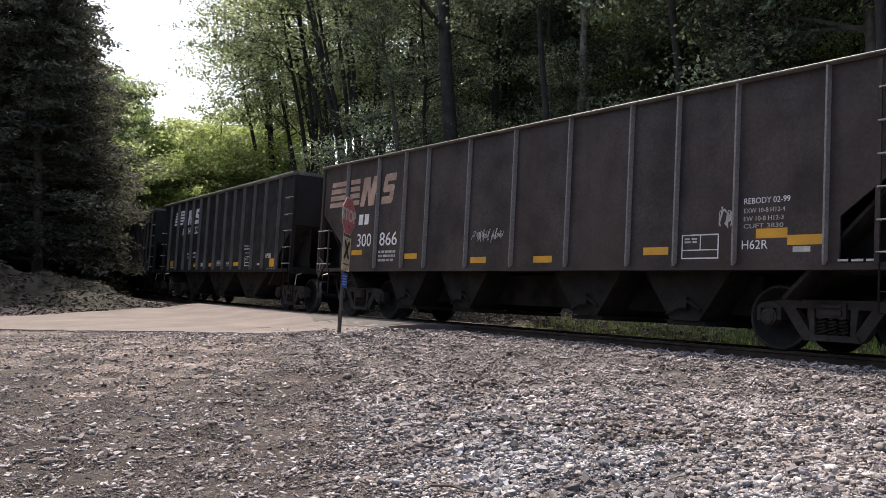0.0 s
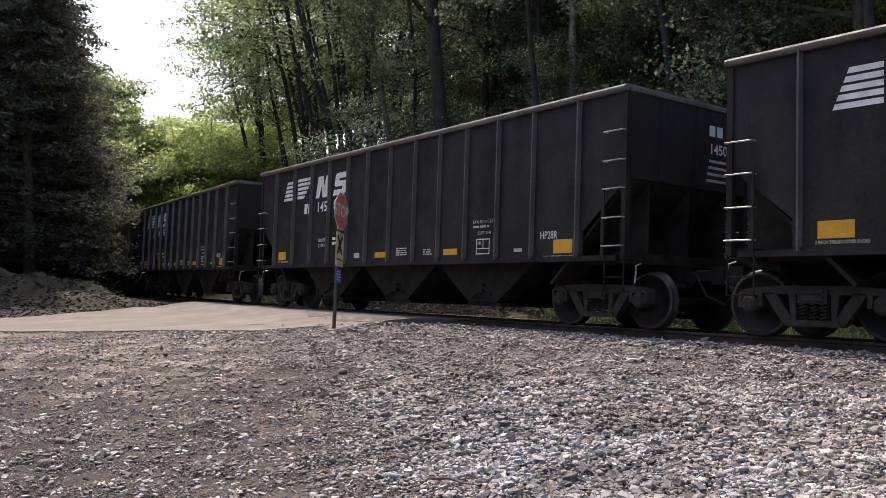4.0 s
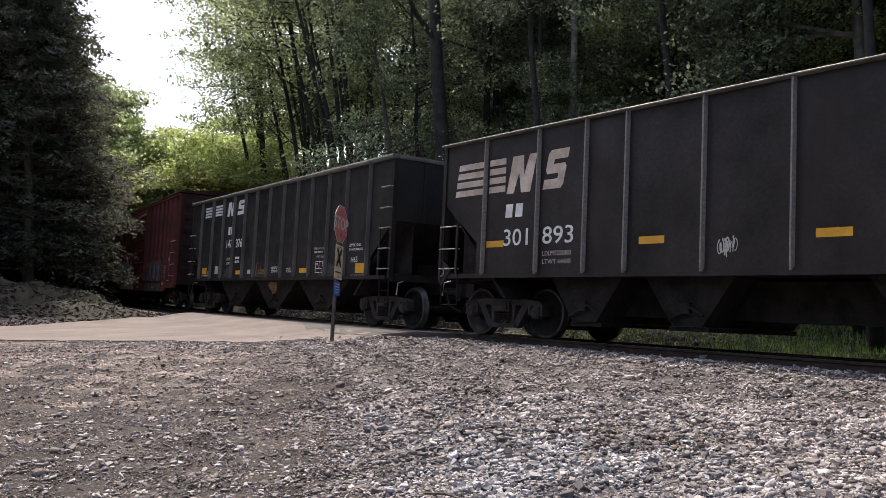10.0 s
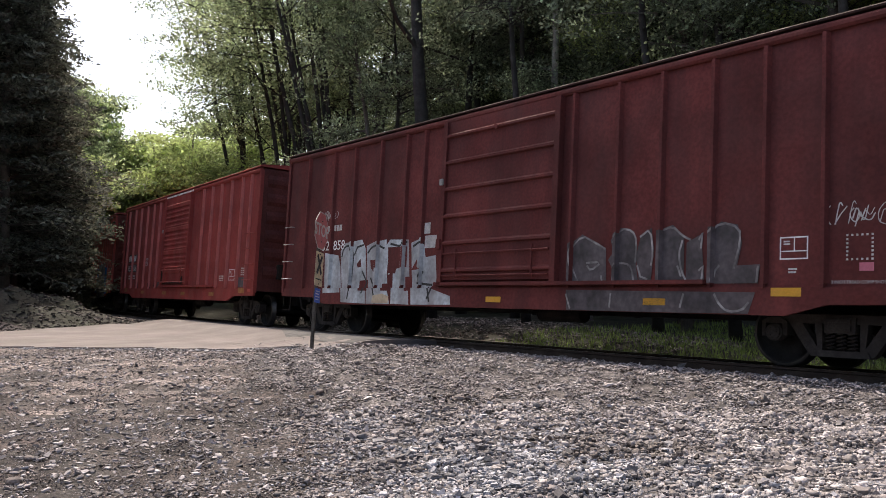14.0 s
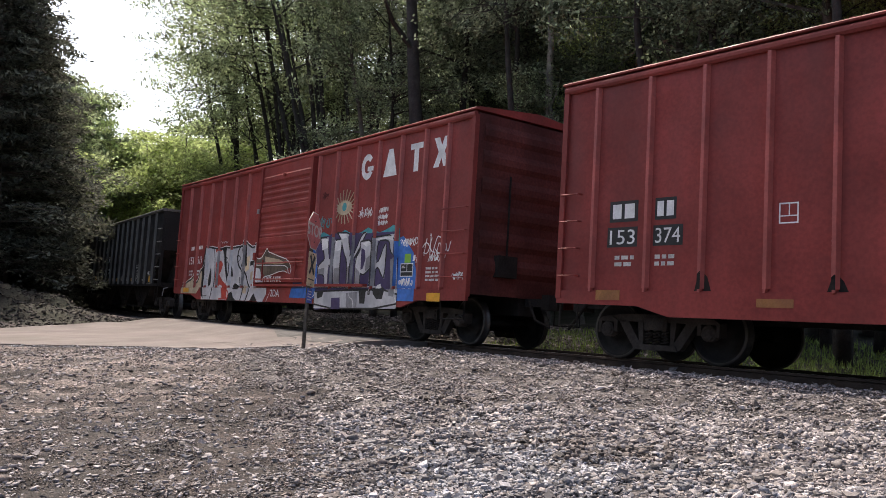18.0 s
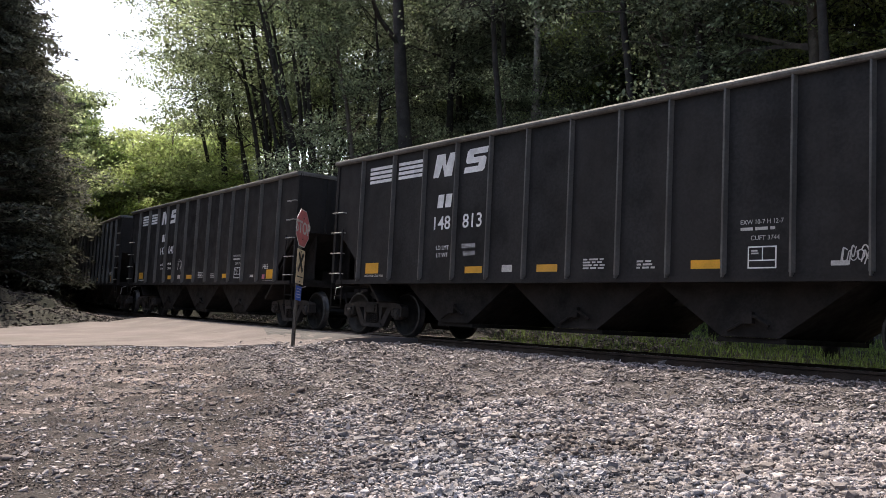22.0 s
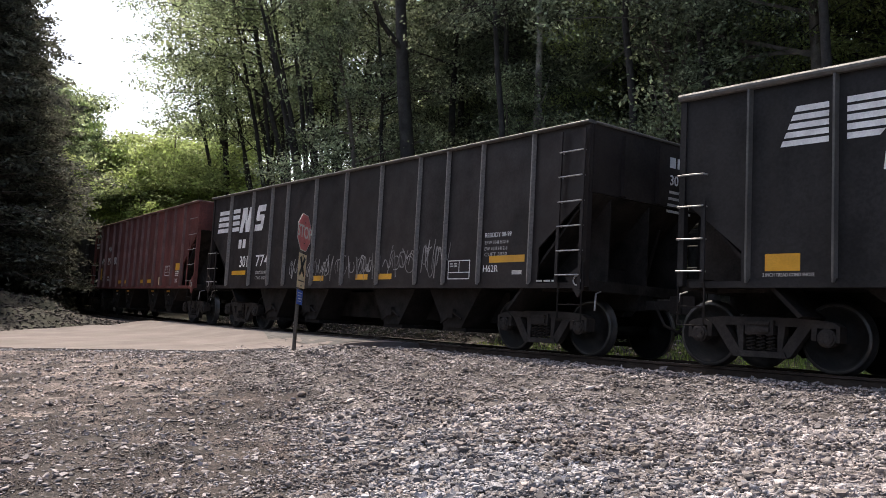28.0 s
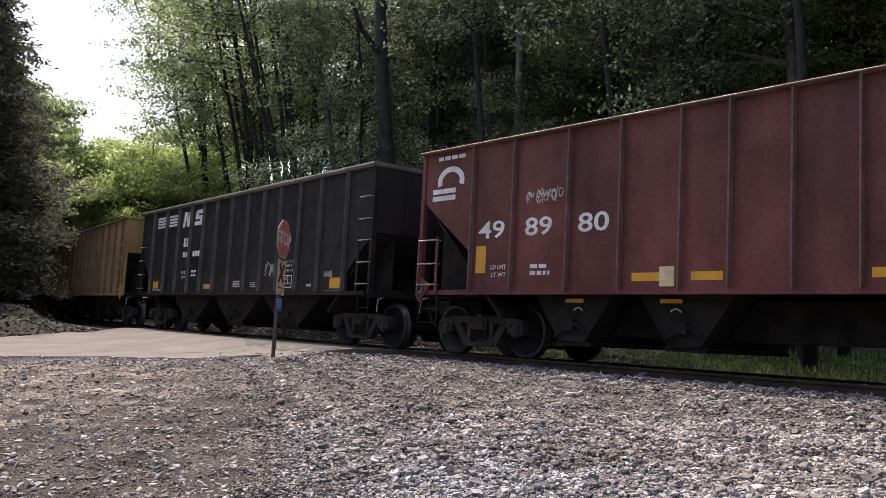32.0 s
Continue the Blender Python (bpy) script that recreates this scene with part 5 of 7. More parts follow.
        under.shape("stencil_mark", arc, M_DIMWHITE)

    # dull brown-red box car
    s = Side("152858", 15.75, 1.48)
    s.bars(1.75, 2.15, 2.25, 2.48, 1, 3, M_DIMWHITE)
    s.bars(2.35, 2.7, 2.25, 2.48, 1, 4, M_DIMWHITE)
    s.words("152", 1.72, 1.90, 2.16, 2.12, M_WHITE)
    s.words("858", 2.36, 1.90, 2.86, 2.12, M_WHITE)
    s.ribs, s.door = (1.06, 2.29, 3.19, 4.24, 5.21, 5.83, 9.91, 10.86, 11.68, 12.55, 13.35, 14.15, 14.94), (6.51, 9.66)
    for p in ([(2.05, 0.9), (1.99, 1.85), (2.61, 1.77), (2.72, 1.54), (2.81, 0.92)],
              [(2.89, 0.7), (2.7, 1.86), (2.88, 2.04), (3.59, 2.09), (3.75, 1.89), (3.93, 0.68)],
              [(3.95, 0.68), (3.79, 1.94), (4.05, 2.01), (4.55, 2.05), (4.66, 1.14), (4.83, 0.69)],
              [(4.88, 0.69), (4.85, 1.37), (4.69, 1.3), (4.54, 1.91), (4.7, 2.04), (5.36, 2.01), (5.52, 0.68)],
              [(5.6, 0.68), (5.46, 1.94), (5.86, 2.03), (5.97, 1.63), (6.3, 1.66), (6.37, 1.13), (6.17, 1.02), (6.85, 0.86), (6.88, 0.7)]):
        s.spray(p, M_PALE, "graffiti_letter", "pale blue-white spray-painted shape")
    for p in ([(4.63, 1.88), (5.33, 1.87), (5.33, 1.45), (4.97, 1.42), (4.94, 1.32), (4.67, 1.33)],
              [(3.96, 1.63), (4.29, 1.62), (4.29, 1.48), (4.12, 1.36), (4.0, 1.46)],
              [(3.58, 1.18), (3.92, 1.2), (3.94, 0.96), (3.58, 0.96)],
              [(4.47, 1.11), (4.79, 1.12), (4.81, 0.96), (4.47, 0.96)],
              [(5.31, 1.25), (5.55, 1.25), (5.57, 0.96), (5.34, 0.96)],
              [(3.42, 1.55), (3.57, 1.67), (3.61, 1.49), (3.47, 1.47)],
              [(5.51, 1.38), (5.69, 1.61), (5.68, 1.45), (5.88, 1.4)]):
        s.spray(p, M_DARKRED, "graffiti_counter")
    for p in ([(2.77, 1.73), (2.82, 1.92), (3.01, 1.99), (3.19, 1.91), (3.28, 1.72), (3.23, 1.15), (3.15, 0.77)],
              [(3.3, 1.75), (3.42, 1.93), (3.67, 1.97)],
              [(3.85, 1.78), (4.0, 1.91), (4.24, 1.94), (4.49, 1.86)],
              [(3.67, 1.39), (3.88, 1.14), (3.72, 0.9)],
              [(4.02, 1.24), (4.16, 1.02), (4.28, 0.69)],
              [(4.71, 1.95), (5.03, 1.89), (5.32, 1.97)],
              [(5.53, 1.86), (5.75, 1.95), (5.91, 1.92)],
              [(5.92, 1.35), (5.69, 1.13), (6.02, 1.09), (6.24, 1.08)],
              [(6.26, 1.02), (6.12, 0.8)],
              [(6.12, 1.04), (6.2, 0.74)]):
        s.spray_line(p, 0.045, M_BLACKMARK)
    for u, top, mat in ((2.29, 1.8, M_PALE), (3.19, 1.95, M_PALE), (4.24, 1.95, M_PALE), (5.21, 1.9, M_PALE), (5.83, 1.9, M_PALE), (10.86, 1.85, M_GREYPAINT), (11.68, 1.85, M_GREYPAINT), (12.55, 1.85, M_GREYPAINT)):
        s.rib_paint(u, 1.08, top, mat, 1.545)
    s.spray([(4.15, 0.70), (4.2, 0.86), (4.55, 0.90), (4.8, 0.84), (4.78, 0.70)], M_TAN, "graffiti_patch")
    for p in ([(9.9, 1.09), (9.84, 1.47), (9.89, 1.73), (10.15, 1.87), (10.42, 1.74), (10.65, 1.62), (10.68, 1.08)],
              [(10.77, 1.08), (10.79, 1.31), (10.7, 1.45), (10.81, 1.57), (10.74, 1.75), (10.94, 1.93), (11.16, 1.88), (11.25, 1.73), (11.23, 1.43), (11.3, 1.08)],
              [(11.32, 1.08), (11.24, 1.48), (11.32, 1.77), (11.52, 1.9), (11.57, 1.59), (11.53, 1.08)],
              [(11.67, 1.07), (11.61, 1.67), (11.7, 1.87), (11.9, 1.92), (12.1, 1.73), (12.1, 1.07)],
              [(12.14, 1.07), (12.14, 1.65), (12.38, 1.76), (12.45, 1.06)],
              [(12.49, 1.07), (12.47, 1.75), (12.69, 1.92), (12.95, 1.86), (13.02, 1.61), (12.95, 1.31), (13.29, 1.32), (13.26, 1.07)],
              [(9.87, 0.98), (9.89, 0.66), (11.84, 0.66), (13.15, 0.67), (13.25, 0.95)]):
        s.spray(p, M_GREYPAINT, "graffiti_letter", "smoky grey spray-painted shape")
    for p in ([(10.09, 1.1), (9.93, 1.38), (9.9, 1.65), (10.15, 1.85), (10.4, 1.74), (10.64, 1.62)],
              [(10.25, 1.41), (10.58, 1.42), (10.35, 1.28), (10.27, 1.37)],
              [(10.59, 1.1), (10.57, 1.21)],
              [(10.84, 1.1), (10.8, 1.31), (10.89, 1.4), (11.12, 1.37), (11.18, 1.26), (11.21, 1.09)],
              [(10.77, 1.71), (10.94, 1.92), (11.16, 1.88), (11.25, 1.73), (11.23, 1.39)],
              [(11.31, 1.77), (11.5, 1.89), (11.56, 1.51), (11.52, 1.34)],
              [(11.27, 1.35), (11.34, 1.18), (11.47, 1.14)],
              [(11.72, 1.85), (11.9, 1.9), (12.07, 1.75), (12.21, 1.69)],
              [(12.07, 1.69), (12.01, 1.49), (12.06, 1.25), (12.17, 1.07)],
              [(11.71, 1.07), (11.72, 1.26)],
              [(11.99, 1.33), (12.06, 1.17)],
              [(12.34, 1.68), (12.4, 1.78), (12.38, 1.56)],
              [(12.35, 1.25), (12.42, 1.32), (12.4, 1.13)],
              [(12.49, 1.75), (12.69, 1.91), (12.98, 1.82), (12.99, 1.61), (12.94, 1.42), (12.9, 1.27)],
              [(12.58, 1.09), (12.61, 1.24), (12.68, 1.32)],
              [(13.26, 1.3), (13.24, 1.08)],
              [(9.87, 0.92), (9.97, 0.68)],
              [(10.79, 0.71), (10.81, 0.93)],
              [(12.63, 0.93), (12.72, 0.78), (12.85, 0.69), (13.06, 0.71), (13.16, 0.82)],
              [(12.08, 0.73), (12.14, 0.93)]):
        s.spray_line(p, 0.032, M_FADEDTAG)
    s.panel(13.56, 13.94, 1.37, 1.66)
    s.plate("tape_mark", 13.47, 13.88, 0.90, 1.01, M_YELLOW, "yellow reflective tape", lift=0.048)
    for u in (7.9, 11.43):
        s.plate("tape_mark", u, u + 0.40, 0.76, 0.86, M_YELLOW, "yellow reflective tape", lift=0.048)
    s.plate("sticker", 14.58, 14.75, 1.21, 1.31, M_PINK, "pink sticker")
    s.plate("notice_plate", 5.80, 6.08, 2.10, 2.32, M_DIMWHITE)
    s.plate("notice_plate", 5.92, 6.30, 1.81, 2.06, M_DIMWHITE)
    for k in range(22):                 # ring of small square marks
        x, z = ((k % 6) / 5.0, 1.0 if k < 6 else 0.0) if k < 12 else (0.0 if k < 17 else 1.0, (k - 11) / 6.0 if k < 17 else (k - 16) / 6.0)
        s.plate("check_mark", 14.42 + 0.30 * x, 14.445 + 0.30 * x, 1.34 + 0.29 * z, 1.365 + 0.29 * z, M_DIMWHITE)
    s.words("2 INCH TREAD COMP SHOES", 14.24, 1.06, 14.92, 1.10, M_DIMWHITE)
    s.bars(13.68, 13.85, 1.18, 1.26, 2, 9)
    s.scribble(14.2, 14.9, 1.72, 2.08, M_DIMWHITE, 14, 0.01, 6)
    s.scribble(1.75, 2.4, 2.6, 2.85, M_DIMWHITE, 15, 0.008, 5)

    # oxide-red box car
    s = Side("153374", 15.3, 1.48)
    for a, b, c, d in ((0.95, 1.50, 1.68, 1.98), (1.78, 2.28, 1.68, 1.98), (0.98, 1.5, 2.06, 2.38), (1.8, 2.16, 2.06, 2.38)):
        s.plate("number_backing", a, b, c, d, M_BLACKMARK)
    s.words("153", 1.0, 1.72, 1.46, 1.94, lift=0.007)
    s.words("374", 1.82, 1.72, 2.24, 1.94, lift=0.007)
    for a, b in ((1.04, 1.2), (1.26, 1.44), (1.84, 1.95), (2.0, 2.12)):
        s.plate("stencil_mark", a, b, 2.11, 2.33, M_WHITE, lift=0.007)
    s.bars(1.1, 1.45, 1.35, 1.55, 2, 3)
    s.bars(1.82, 2.15, 1.35, 1.55, 2, 4)
    for a, b, z in ((0.8, 1.25, 0.88), (3.44, 3.94, 0.82), (6.4, 6.9, 0.80), (8.67, 9.12, 0.79), (11.6, 12.05, 0.79), (14.15, 14.62, 0.88)):
        s.plate("tape_mark", a, b, z, z + (0.15 if a in (0.8, 14.15) else 0.11), M_DULLTAPE, "grimy orange reflective tape", lift=0.045)
    s.panel(13.18, 13.65, 1.25, 1.57)
    s.plate("paint_patch", 14.0, 14.55, 1.05, 1.33, M_GREYPAINT, "dark repainted patch")
    s.plate("sticker", 14.88, 15.1, 0.92, 1.0, M_REDPAINT, lift=0.045)
    s.bars(14.16, 14.5, 1.36, 1.6, 4, 6)
    s.bars(12.34, 12.7, 1.21, 1.4, 3, 7)
    s.panel(3.7, 3.96, 1.9, 2.17)
    # White marks that paint sunlight onto the roof edge above the door.
    for k in range(22):
        s.plate("roof_edge_plate", 6.2 + 0.145 * k, 6.2 + 0.145 * k + 0.1, 4.24, 4.30, M_WHITE, "white marks painting sunlight on the roof edge above the door", lift=0.073)

    s.ribs, s.door = (0.68, 1.68, 2.59, 3.55, 4.44, 5.31, 10.37, 11.25, 12.1, 13.0, 13.9, 14.6), (6.18, 9.28)
    for p in ([(5.98, 1.42), (6.16, 1.40), (6.17, 1.72), (6.05, 1.74)], [(6.28, 1.26), (6.40, 1.25), (6.42, 1.6), (6.29, 1.66)],
              [(6.5, 1.18), (8.9, 1.17), (8.9, 1.21), (7.6, 1.23), (6.5, 1.22)], [(8.62, 1.2), (8.88, 1.19), (8.9, 1.42), (8.64, 1.40)]):
        s.spray(p, M_UNDER, "grease_stain", "black grease stain")
    s.plate("paint_patch", 5.50, 5.88, 1.08, 1.25, M_GREYPAINT, "dark repainted patch")
    for u, z in ((2.59, 1.30), (4.44, 1.24), (5.31, 1.34)):
        s.spray([(u - 0.10, 1.03), (u + 0.16, 1.03), (u + 0.10, z - 0.08), (u + 0.02, z), (u - 0.05, z - 0.06)], M_UNDER, "grease_stain", "black grease stain")
    s.plate("notice_plate", 5.75, 5.92, 2.52, 2.58, M_DIMWHITE)
    s.layer = 0.0

    # graffiti box car
    s = Side("151519", 15.5, 1.48)
    g8 = [(11.69 + 0.25 * math.cos(radians(a)), 3.70 + 0.29 * math.sin(radians(a))) for a in range(40, 331, 29)] + [(11.69 + 0.12 * math.cos(radians(a)), 3.70 + 0.15 * math.sin(radians(a))) for a in range(330, 39, -29)]
    s.shape("owner_mark", g8, M_WHITE)
    s.plate("owner_mark", 11.70, 11.94, 3.60, 3.70, M_WHITE)
    s.shape("owner_mark", [(12.36, 3.40), (12.88, 3.40), (12.70, 3.98), (12.54, 3.98)], M_WHITE)
    s.shape("owner_mark", [(13.50, 3.40), (13.66, 3.40), (13.66, 3.86), (13.80, 3.86), (13.80, 3.98), (13.36, 3.98), (13.36, 3.86), (13.50, 3.86)], M_WHITE)
    s.shape("owner_mark", [(14.18, 3.40), (14.36, 3.40), (14.44, 3.58), (14.52, 3.40), (14.70, 3.40), (14.54, 3.70), (14.70, 3.99), (14.52, 3.99), (14.44, 3.82), (14.36, 3.99), (14.18, 3.99), (14.34, 3.70)], M_WHITE)
    blue = [(8.45, 0.80), (13.85, 0.80), (13.86, 1.25), (13.7, 1.75), (13.3, 2.1), (12.9, 2.0), (9.5, 2.05), (9.2, 1.98), (8.95, 1.75), (8.8, 1.5), (8.5, 1.2)]
    s.shape("graffiti_background", [(u, max(z, 1.03)) for u, z in blue], M_BLUE, "blue sprayed background", lift=0.003)
    s.shape("graffiti_background", [(8.42, 0.78), (13.85, 0.78), (13.85, 1.02), (8.5, 1.02)], M_BLUE, "blue sprayed background", lift=0.043)
    teal = [(9.35, 1.95)] + [(9.4 + 0.25 * k, 2.22 + (0.13 if k % 4 == 2 else 0.05 * (k % 2))) for k in range(16)] + [(13.2, 1.9)]
    s.shape("graffiti_crown", teal, M_TEAL, "teal sprayed top edge", lift=0.006)
    s.ribs, s.door = (0.9, 1.79, 2.67, 3.57, 4.5, 5.42, 9.52, 10.41, 11.33, 12.21, 13.08, 13.94, 14.7), (6.34, 9.33)
    s.layer = 0.008
    for u, top, mat in ((9.52, 2.0, M_BLUE), (10.41, 2.2, M_STEEL), (11.33, 2.2, M_STEEL), (12.21, 2.1, M_STEEL), (13.08, 2.0, M_BLUE), (2.67, 2.2, M_SILVER), (3.57, 2.1, M_STEEL), (4.5, 2.1, M_SILVER), (5.42, 2.2, M_STEEL)):
        s.rib_paint(u, 1.08, top, mat, 1.545)
    for mt, p in ((M_PURPLE, [(9.41, 2.21), (9.53, 2.23), (10.24, 2.25), (10.57, 2.3), (11.98, 2.22), (13.05, 2.21), (13.08, 1.71), (13.17, 1.66), (13.19, 0.73), (9.8, 0.52), (9.7, 1.55), (9.47, 2.05)]),
                  (M_SILVER, [(9.73, 0.94), (11.1, 0.98), (13.27, 1.01), (13.25, 0.62), (9.76, 0.55)]),
                  (M_BLACKMARK, [(9.85, 0.92), (10.19, 0.96), (10.13, 0.82), (9.9, 0.78)]),
                  (M_PURPLE, [(10.57, 0.8), (10.96, 0.82), (10.99, 0.56), (10.58, 0.55)]),
                  (M_BLACKMARK, [(11.77, 0.97), (12.06, 0.99), (12.03, 0.7), (11.83, 0.7)]),
                  (M_BLACKMARK, [(12.3, 1.04), (12.53, 1.13), (12.78, 0.98), (12.71, 0.81), (12.5, 0.8), (12.35, 0.91)]),
                  (M_SILVER, [(9.78, 2.21), (10.17, 2.21), (10.25, 1.72), (10.48, 1.7), (10.47, 2.14), (10.84, 2.14), (10.78, 1.71), (10.81, 1.04), (10.52, 1.04), (10.49, 1.53), (10.26, 1.57), (10.27, 1.06), (10.12, 1.06), (10.08, 1.34), (9.77, 1.35), (9.73, 1.54), (10.0, 1.68), (10.07, 1.73)]),
                  (M_SILVER, [(10.57, 2.3), (11.15, 2.27), (11.09, 2.15), (11.24, 1.78), (11.33, 1.73), (11.47, 1.91), (11.69, 2.23), (11.88, 2.25), (11.76, 2.11), (11.54, 1.81), (11.33, 1.64), (11.31, 1.01), (11.13, 1.01), (11.1, 1.62), (10.92, 1.84), (10.75, 2.17)]),
                  (M_SILVER, [(11.64, 2.05), (11.98, 2.08), (12.1, 2.01), (12.12, 1.49), (12.07, 1.44), (11.82, 1.3), (11.7, 1.38), (11.72, 1.06), (11.49, 1.06), (11.45, 1.68), (11.65, 1.85)]),
                  (M_PURPLE, [(11.69, 1.91), (11.84, 1.86), (11.89, 1.67), (11.81, 1.46), (11.71, 1.43)]),
                  (M_SILVER, [(12.11, 2.11), (12.17, 2.1), (12.22, 0.89), (12.14, 0.89)]),
                  (M_SILVER, [(12.2, 2.12), (12.98, 2.16), (12.99, 1.71), (12.85, 1.8), (12.82, 1.97), (12.73, 2.04), (12.34, 2.04), (12.34, 1.57), (12.44, 1.61), (12.62, 1.96), (12.71, 1.96), (12.69, 1.23), (12.56, 1.31), (12.43, 1.48), (12.32, 1.44), (12.32, 1.02), (12.24, 1.02)]),
                  (M_STEEL, [(12.88, 1.63), (13.1, 1.66), (13.15, 0.86), (12.96, 0.88)])):
        s.spray(p, mt, "graffiti_letter", "silver sprayed letter" if mt is M_SILVER else "dark sprayed shadow")
        if mt is M_SILVER:
            s.spray_line(p + p[:1], 0.038, M_BLACKMARK)
    for mt, p in ((M_STEEL, [(9.78, 1.47), (10.07, 1.5), (10.08, 1.35), (9.78, 1.36)]),
                  (M_STEEL, [(10.53, 1.48), (10.77, 1.5), (10.8, 1.05), (10.55, 1.05)]),
                  (M_WHITE, [(9.85, 2.19), (10.16, 2.18), (10.19, 1.97), (9.91, 1.91)]),
                  (M_WHITE, [(10.52, 2.11), (10.8, 2.12), (10.78, 1.89), (10.53, 1.87)]),
                  (M_STEEL, [(11.13, 1.51), (11.27, 1.53), (11.3, 1.02), (11.15, 1.02)]),
                  (M_WHITE, [(10.64, 2.27), (11.03, 2.25), (11.03, 2.16), (10.8, 2.15)]),
                  (M_STEEL, [(11.48, 1.5), (11.68, 1.38), (11.71, 1.07), (11.51, 1.07)]),
                  (M_WHITE, [(11.71, 2.01), (11.99, 2.05), (12.06, 1.97), (11.9, 1.93)]),
                  (M_STEEL, [(11.91, 1.67), (12.09, 1.75), (12.1, 1.49), (11.91, 1.39)]),
                  (M_STEEL, [(12.22, 1.83), (12.31, 1.82), (12.32, 1.06), (12.26, 1.06)]),
                  (M_WHITE, [(12.25, 2.08), (12.93, 2.12), (12.94, 2.02), (12.73, 2.07), (12.29, 2.06)]),
                  (M_STEEL, [(12.93, 1.3), (13.11, 1.33), (13.14, 0.9), (12.97, 0.92)]),
                  (M_STEEL, [(11.23, 0.92), (11.7, 0.95), (11.72, 0.62), (11.27, 0.6)]),
                  (M_WHITE, [(12.45, 1.1), (12.57, 1.13), (12.6, 1.03), (12.38, 1.03)])):
        s.spray(p, mt, "graffiti_shading")
    for p in ([(9.46, 2.2), (9.63, 1.84), (9.7, 1.55), (9.39, 1.53), (9.4, 1.32), (9.72, 1.3), (9.78, 1.05)],
              [(9.36, 0.61), (9.37, 0.8), (9.72, 0.81), (9.77, 0.96)],
              [(11.32, 0.97), (11.36, 0.84), (11.54, 0.78), (11.58, 0.6)],
              [(13.13, 1.66), (13.18, 0.86), (13.26, 0.75)],
              [(9.29, 1.05), (11.1, 1.06), (12.62, 1.06)]):
        s.spray_line(p, 0.018, M_WHITE)
    # pale piece behind the door, and the creature on the door
    s.ribs, s.door = (0.9, 1.79, 2.67, 3.57, 4.5, 5.42, 9.52, 10.41, 11.33, 12.21, 13.08, 13.94, 14.7), (6.34, 9.33)
    s.layer = 0.004
    for mt, p in ((M_SILVER, [(2.35, 1.55), (2.45, 2.00), (2.63, 2.29), (3.77, 2.16), (3.91, 2.23), (4.32, 2.20), (4.49, 2.19), (5.33, 2.22), (5.43, 2.35), (5.69, 2.22), (5.98, 2.14), (6.44, 2.22), (6.40, 1.76), (6.33, 0.67), (2.50, 0.66), (2.32, 1.13)]),
                  (M_TAN, [(0.66, 1.03), (1.05, 1.22), (1.52, 1.32), (1.66, 1.52), (1.75, 1.48), (1.77, 1.19), (2.00, 1.22), (2.12, 1.57), (2.37, 1.61), (2.44, 1.13), (2.26, 1.00), (2.04, 0.83), (0.67, 0.83)]),
                  (M_SIGNCREAM, [(5.47, 1.85), (5.80, 1.90), (5.77, 1.52), (5.55, 1.45)]),
                  (M_TAN, [(5.91, 1.45), (6.22, 1.50), (6.18, 1.27), (5.90, 1.23)]),
                  (M_TAN, [(5.55, 1.09), (5.81, 1.06), (5.77, 0.85), (5.52, 0.88)]),
                  (M_REDPAINT, [(3.24, 2.19), (3.77, 2.15), (3.72, 2.09), (3.29, 2.07)]),
                  (M_REDPAINT, [(3.50, 1.73), (3.73, 1.82), (3.91, 1.71), (3.81, 1.51), (3.68, 1.41), (3.94, 1.23), (4.43, 1.03), (4.44, 0.68), (3.86, 0.67), (3.73, 1.05), (3.53, 1.12)]),
                  (M_SILVER, [(3.72, 1.11), (3.95, 1.07), (4.10, 0.72), (3.79, 0.70)]),
                  (M_BLACKMARK, [(2.41, 2.23), (2.63, 2.27), (2.54, 1.91), (2.46, 1.65), (2.57, 1.54), (2.47, 1.39), (2.46, 1.13), (2.63, 0.68), (2.45, 0.78), (2.30, 1.13), (2.31, 1.46), (2.24, 1.55)]),
                  (M_BLACKMARK, [(2.99, 1.64), (2.86, 1.31), (2.85, 1.12), (2.95, 1.04), (3.06, 1.14), (3.08, 1.41)]),
                  (M_BLACKMARK, [(3.81, 2.13), (3.93, 2.23), (4.11, 2.17), (4.09, 1.96), (4.21, 1.58), (4.41, 1.25), (4.36, 1.09), (4.20, 1.33), (4.03, 1.67), (3.95, 1.95)]),
                  (M_BLACKMARK, [(4.33, 2.19), (4.41, 2.18), (4.41, 1.82), (4.63, 1.56), (4.73, 1.33), (4.49, 1.34), (4.39, 1.57)]),
                  (M_BLACKMARK, [(4.77, 1.07), (4.90, 1.15), (5.09, 1.10), (5.26, 1.06), (5.21, 0.97), (4.87, 0.97)]),
                  (M_BLACKMARK, [(4.46, 0.65), (4.59, 0.86), (4.79, 0.91), (4.94, 0.74), (5.18, 0.65)]),
                  (M_BLACKMARK, [(5.42, 2.35), (5.53, 2.16), (5.62, 1.63), (5.53, 1.60), (5.45, 2.00)]),
                  (M_BLACKMARK, [(5.84, 1.74), (6.32, 1.79), (6.34, 1.49), (6.12, 1.50), (6.02, 1.64), (5.85, 1.62)]),
                  (M_BLACKMARK, [(6.07, 0.67), (6.31, 0.89), (6.52, 0.67)])):
        s.spray(p, mt)
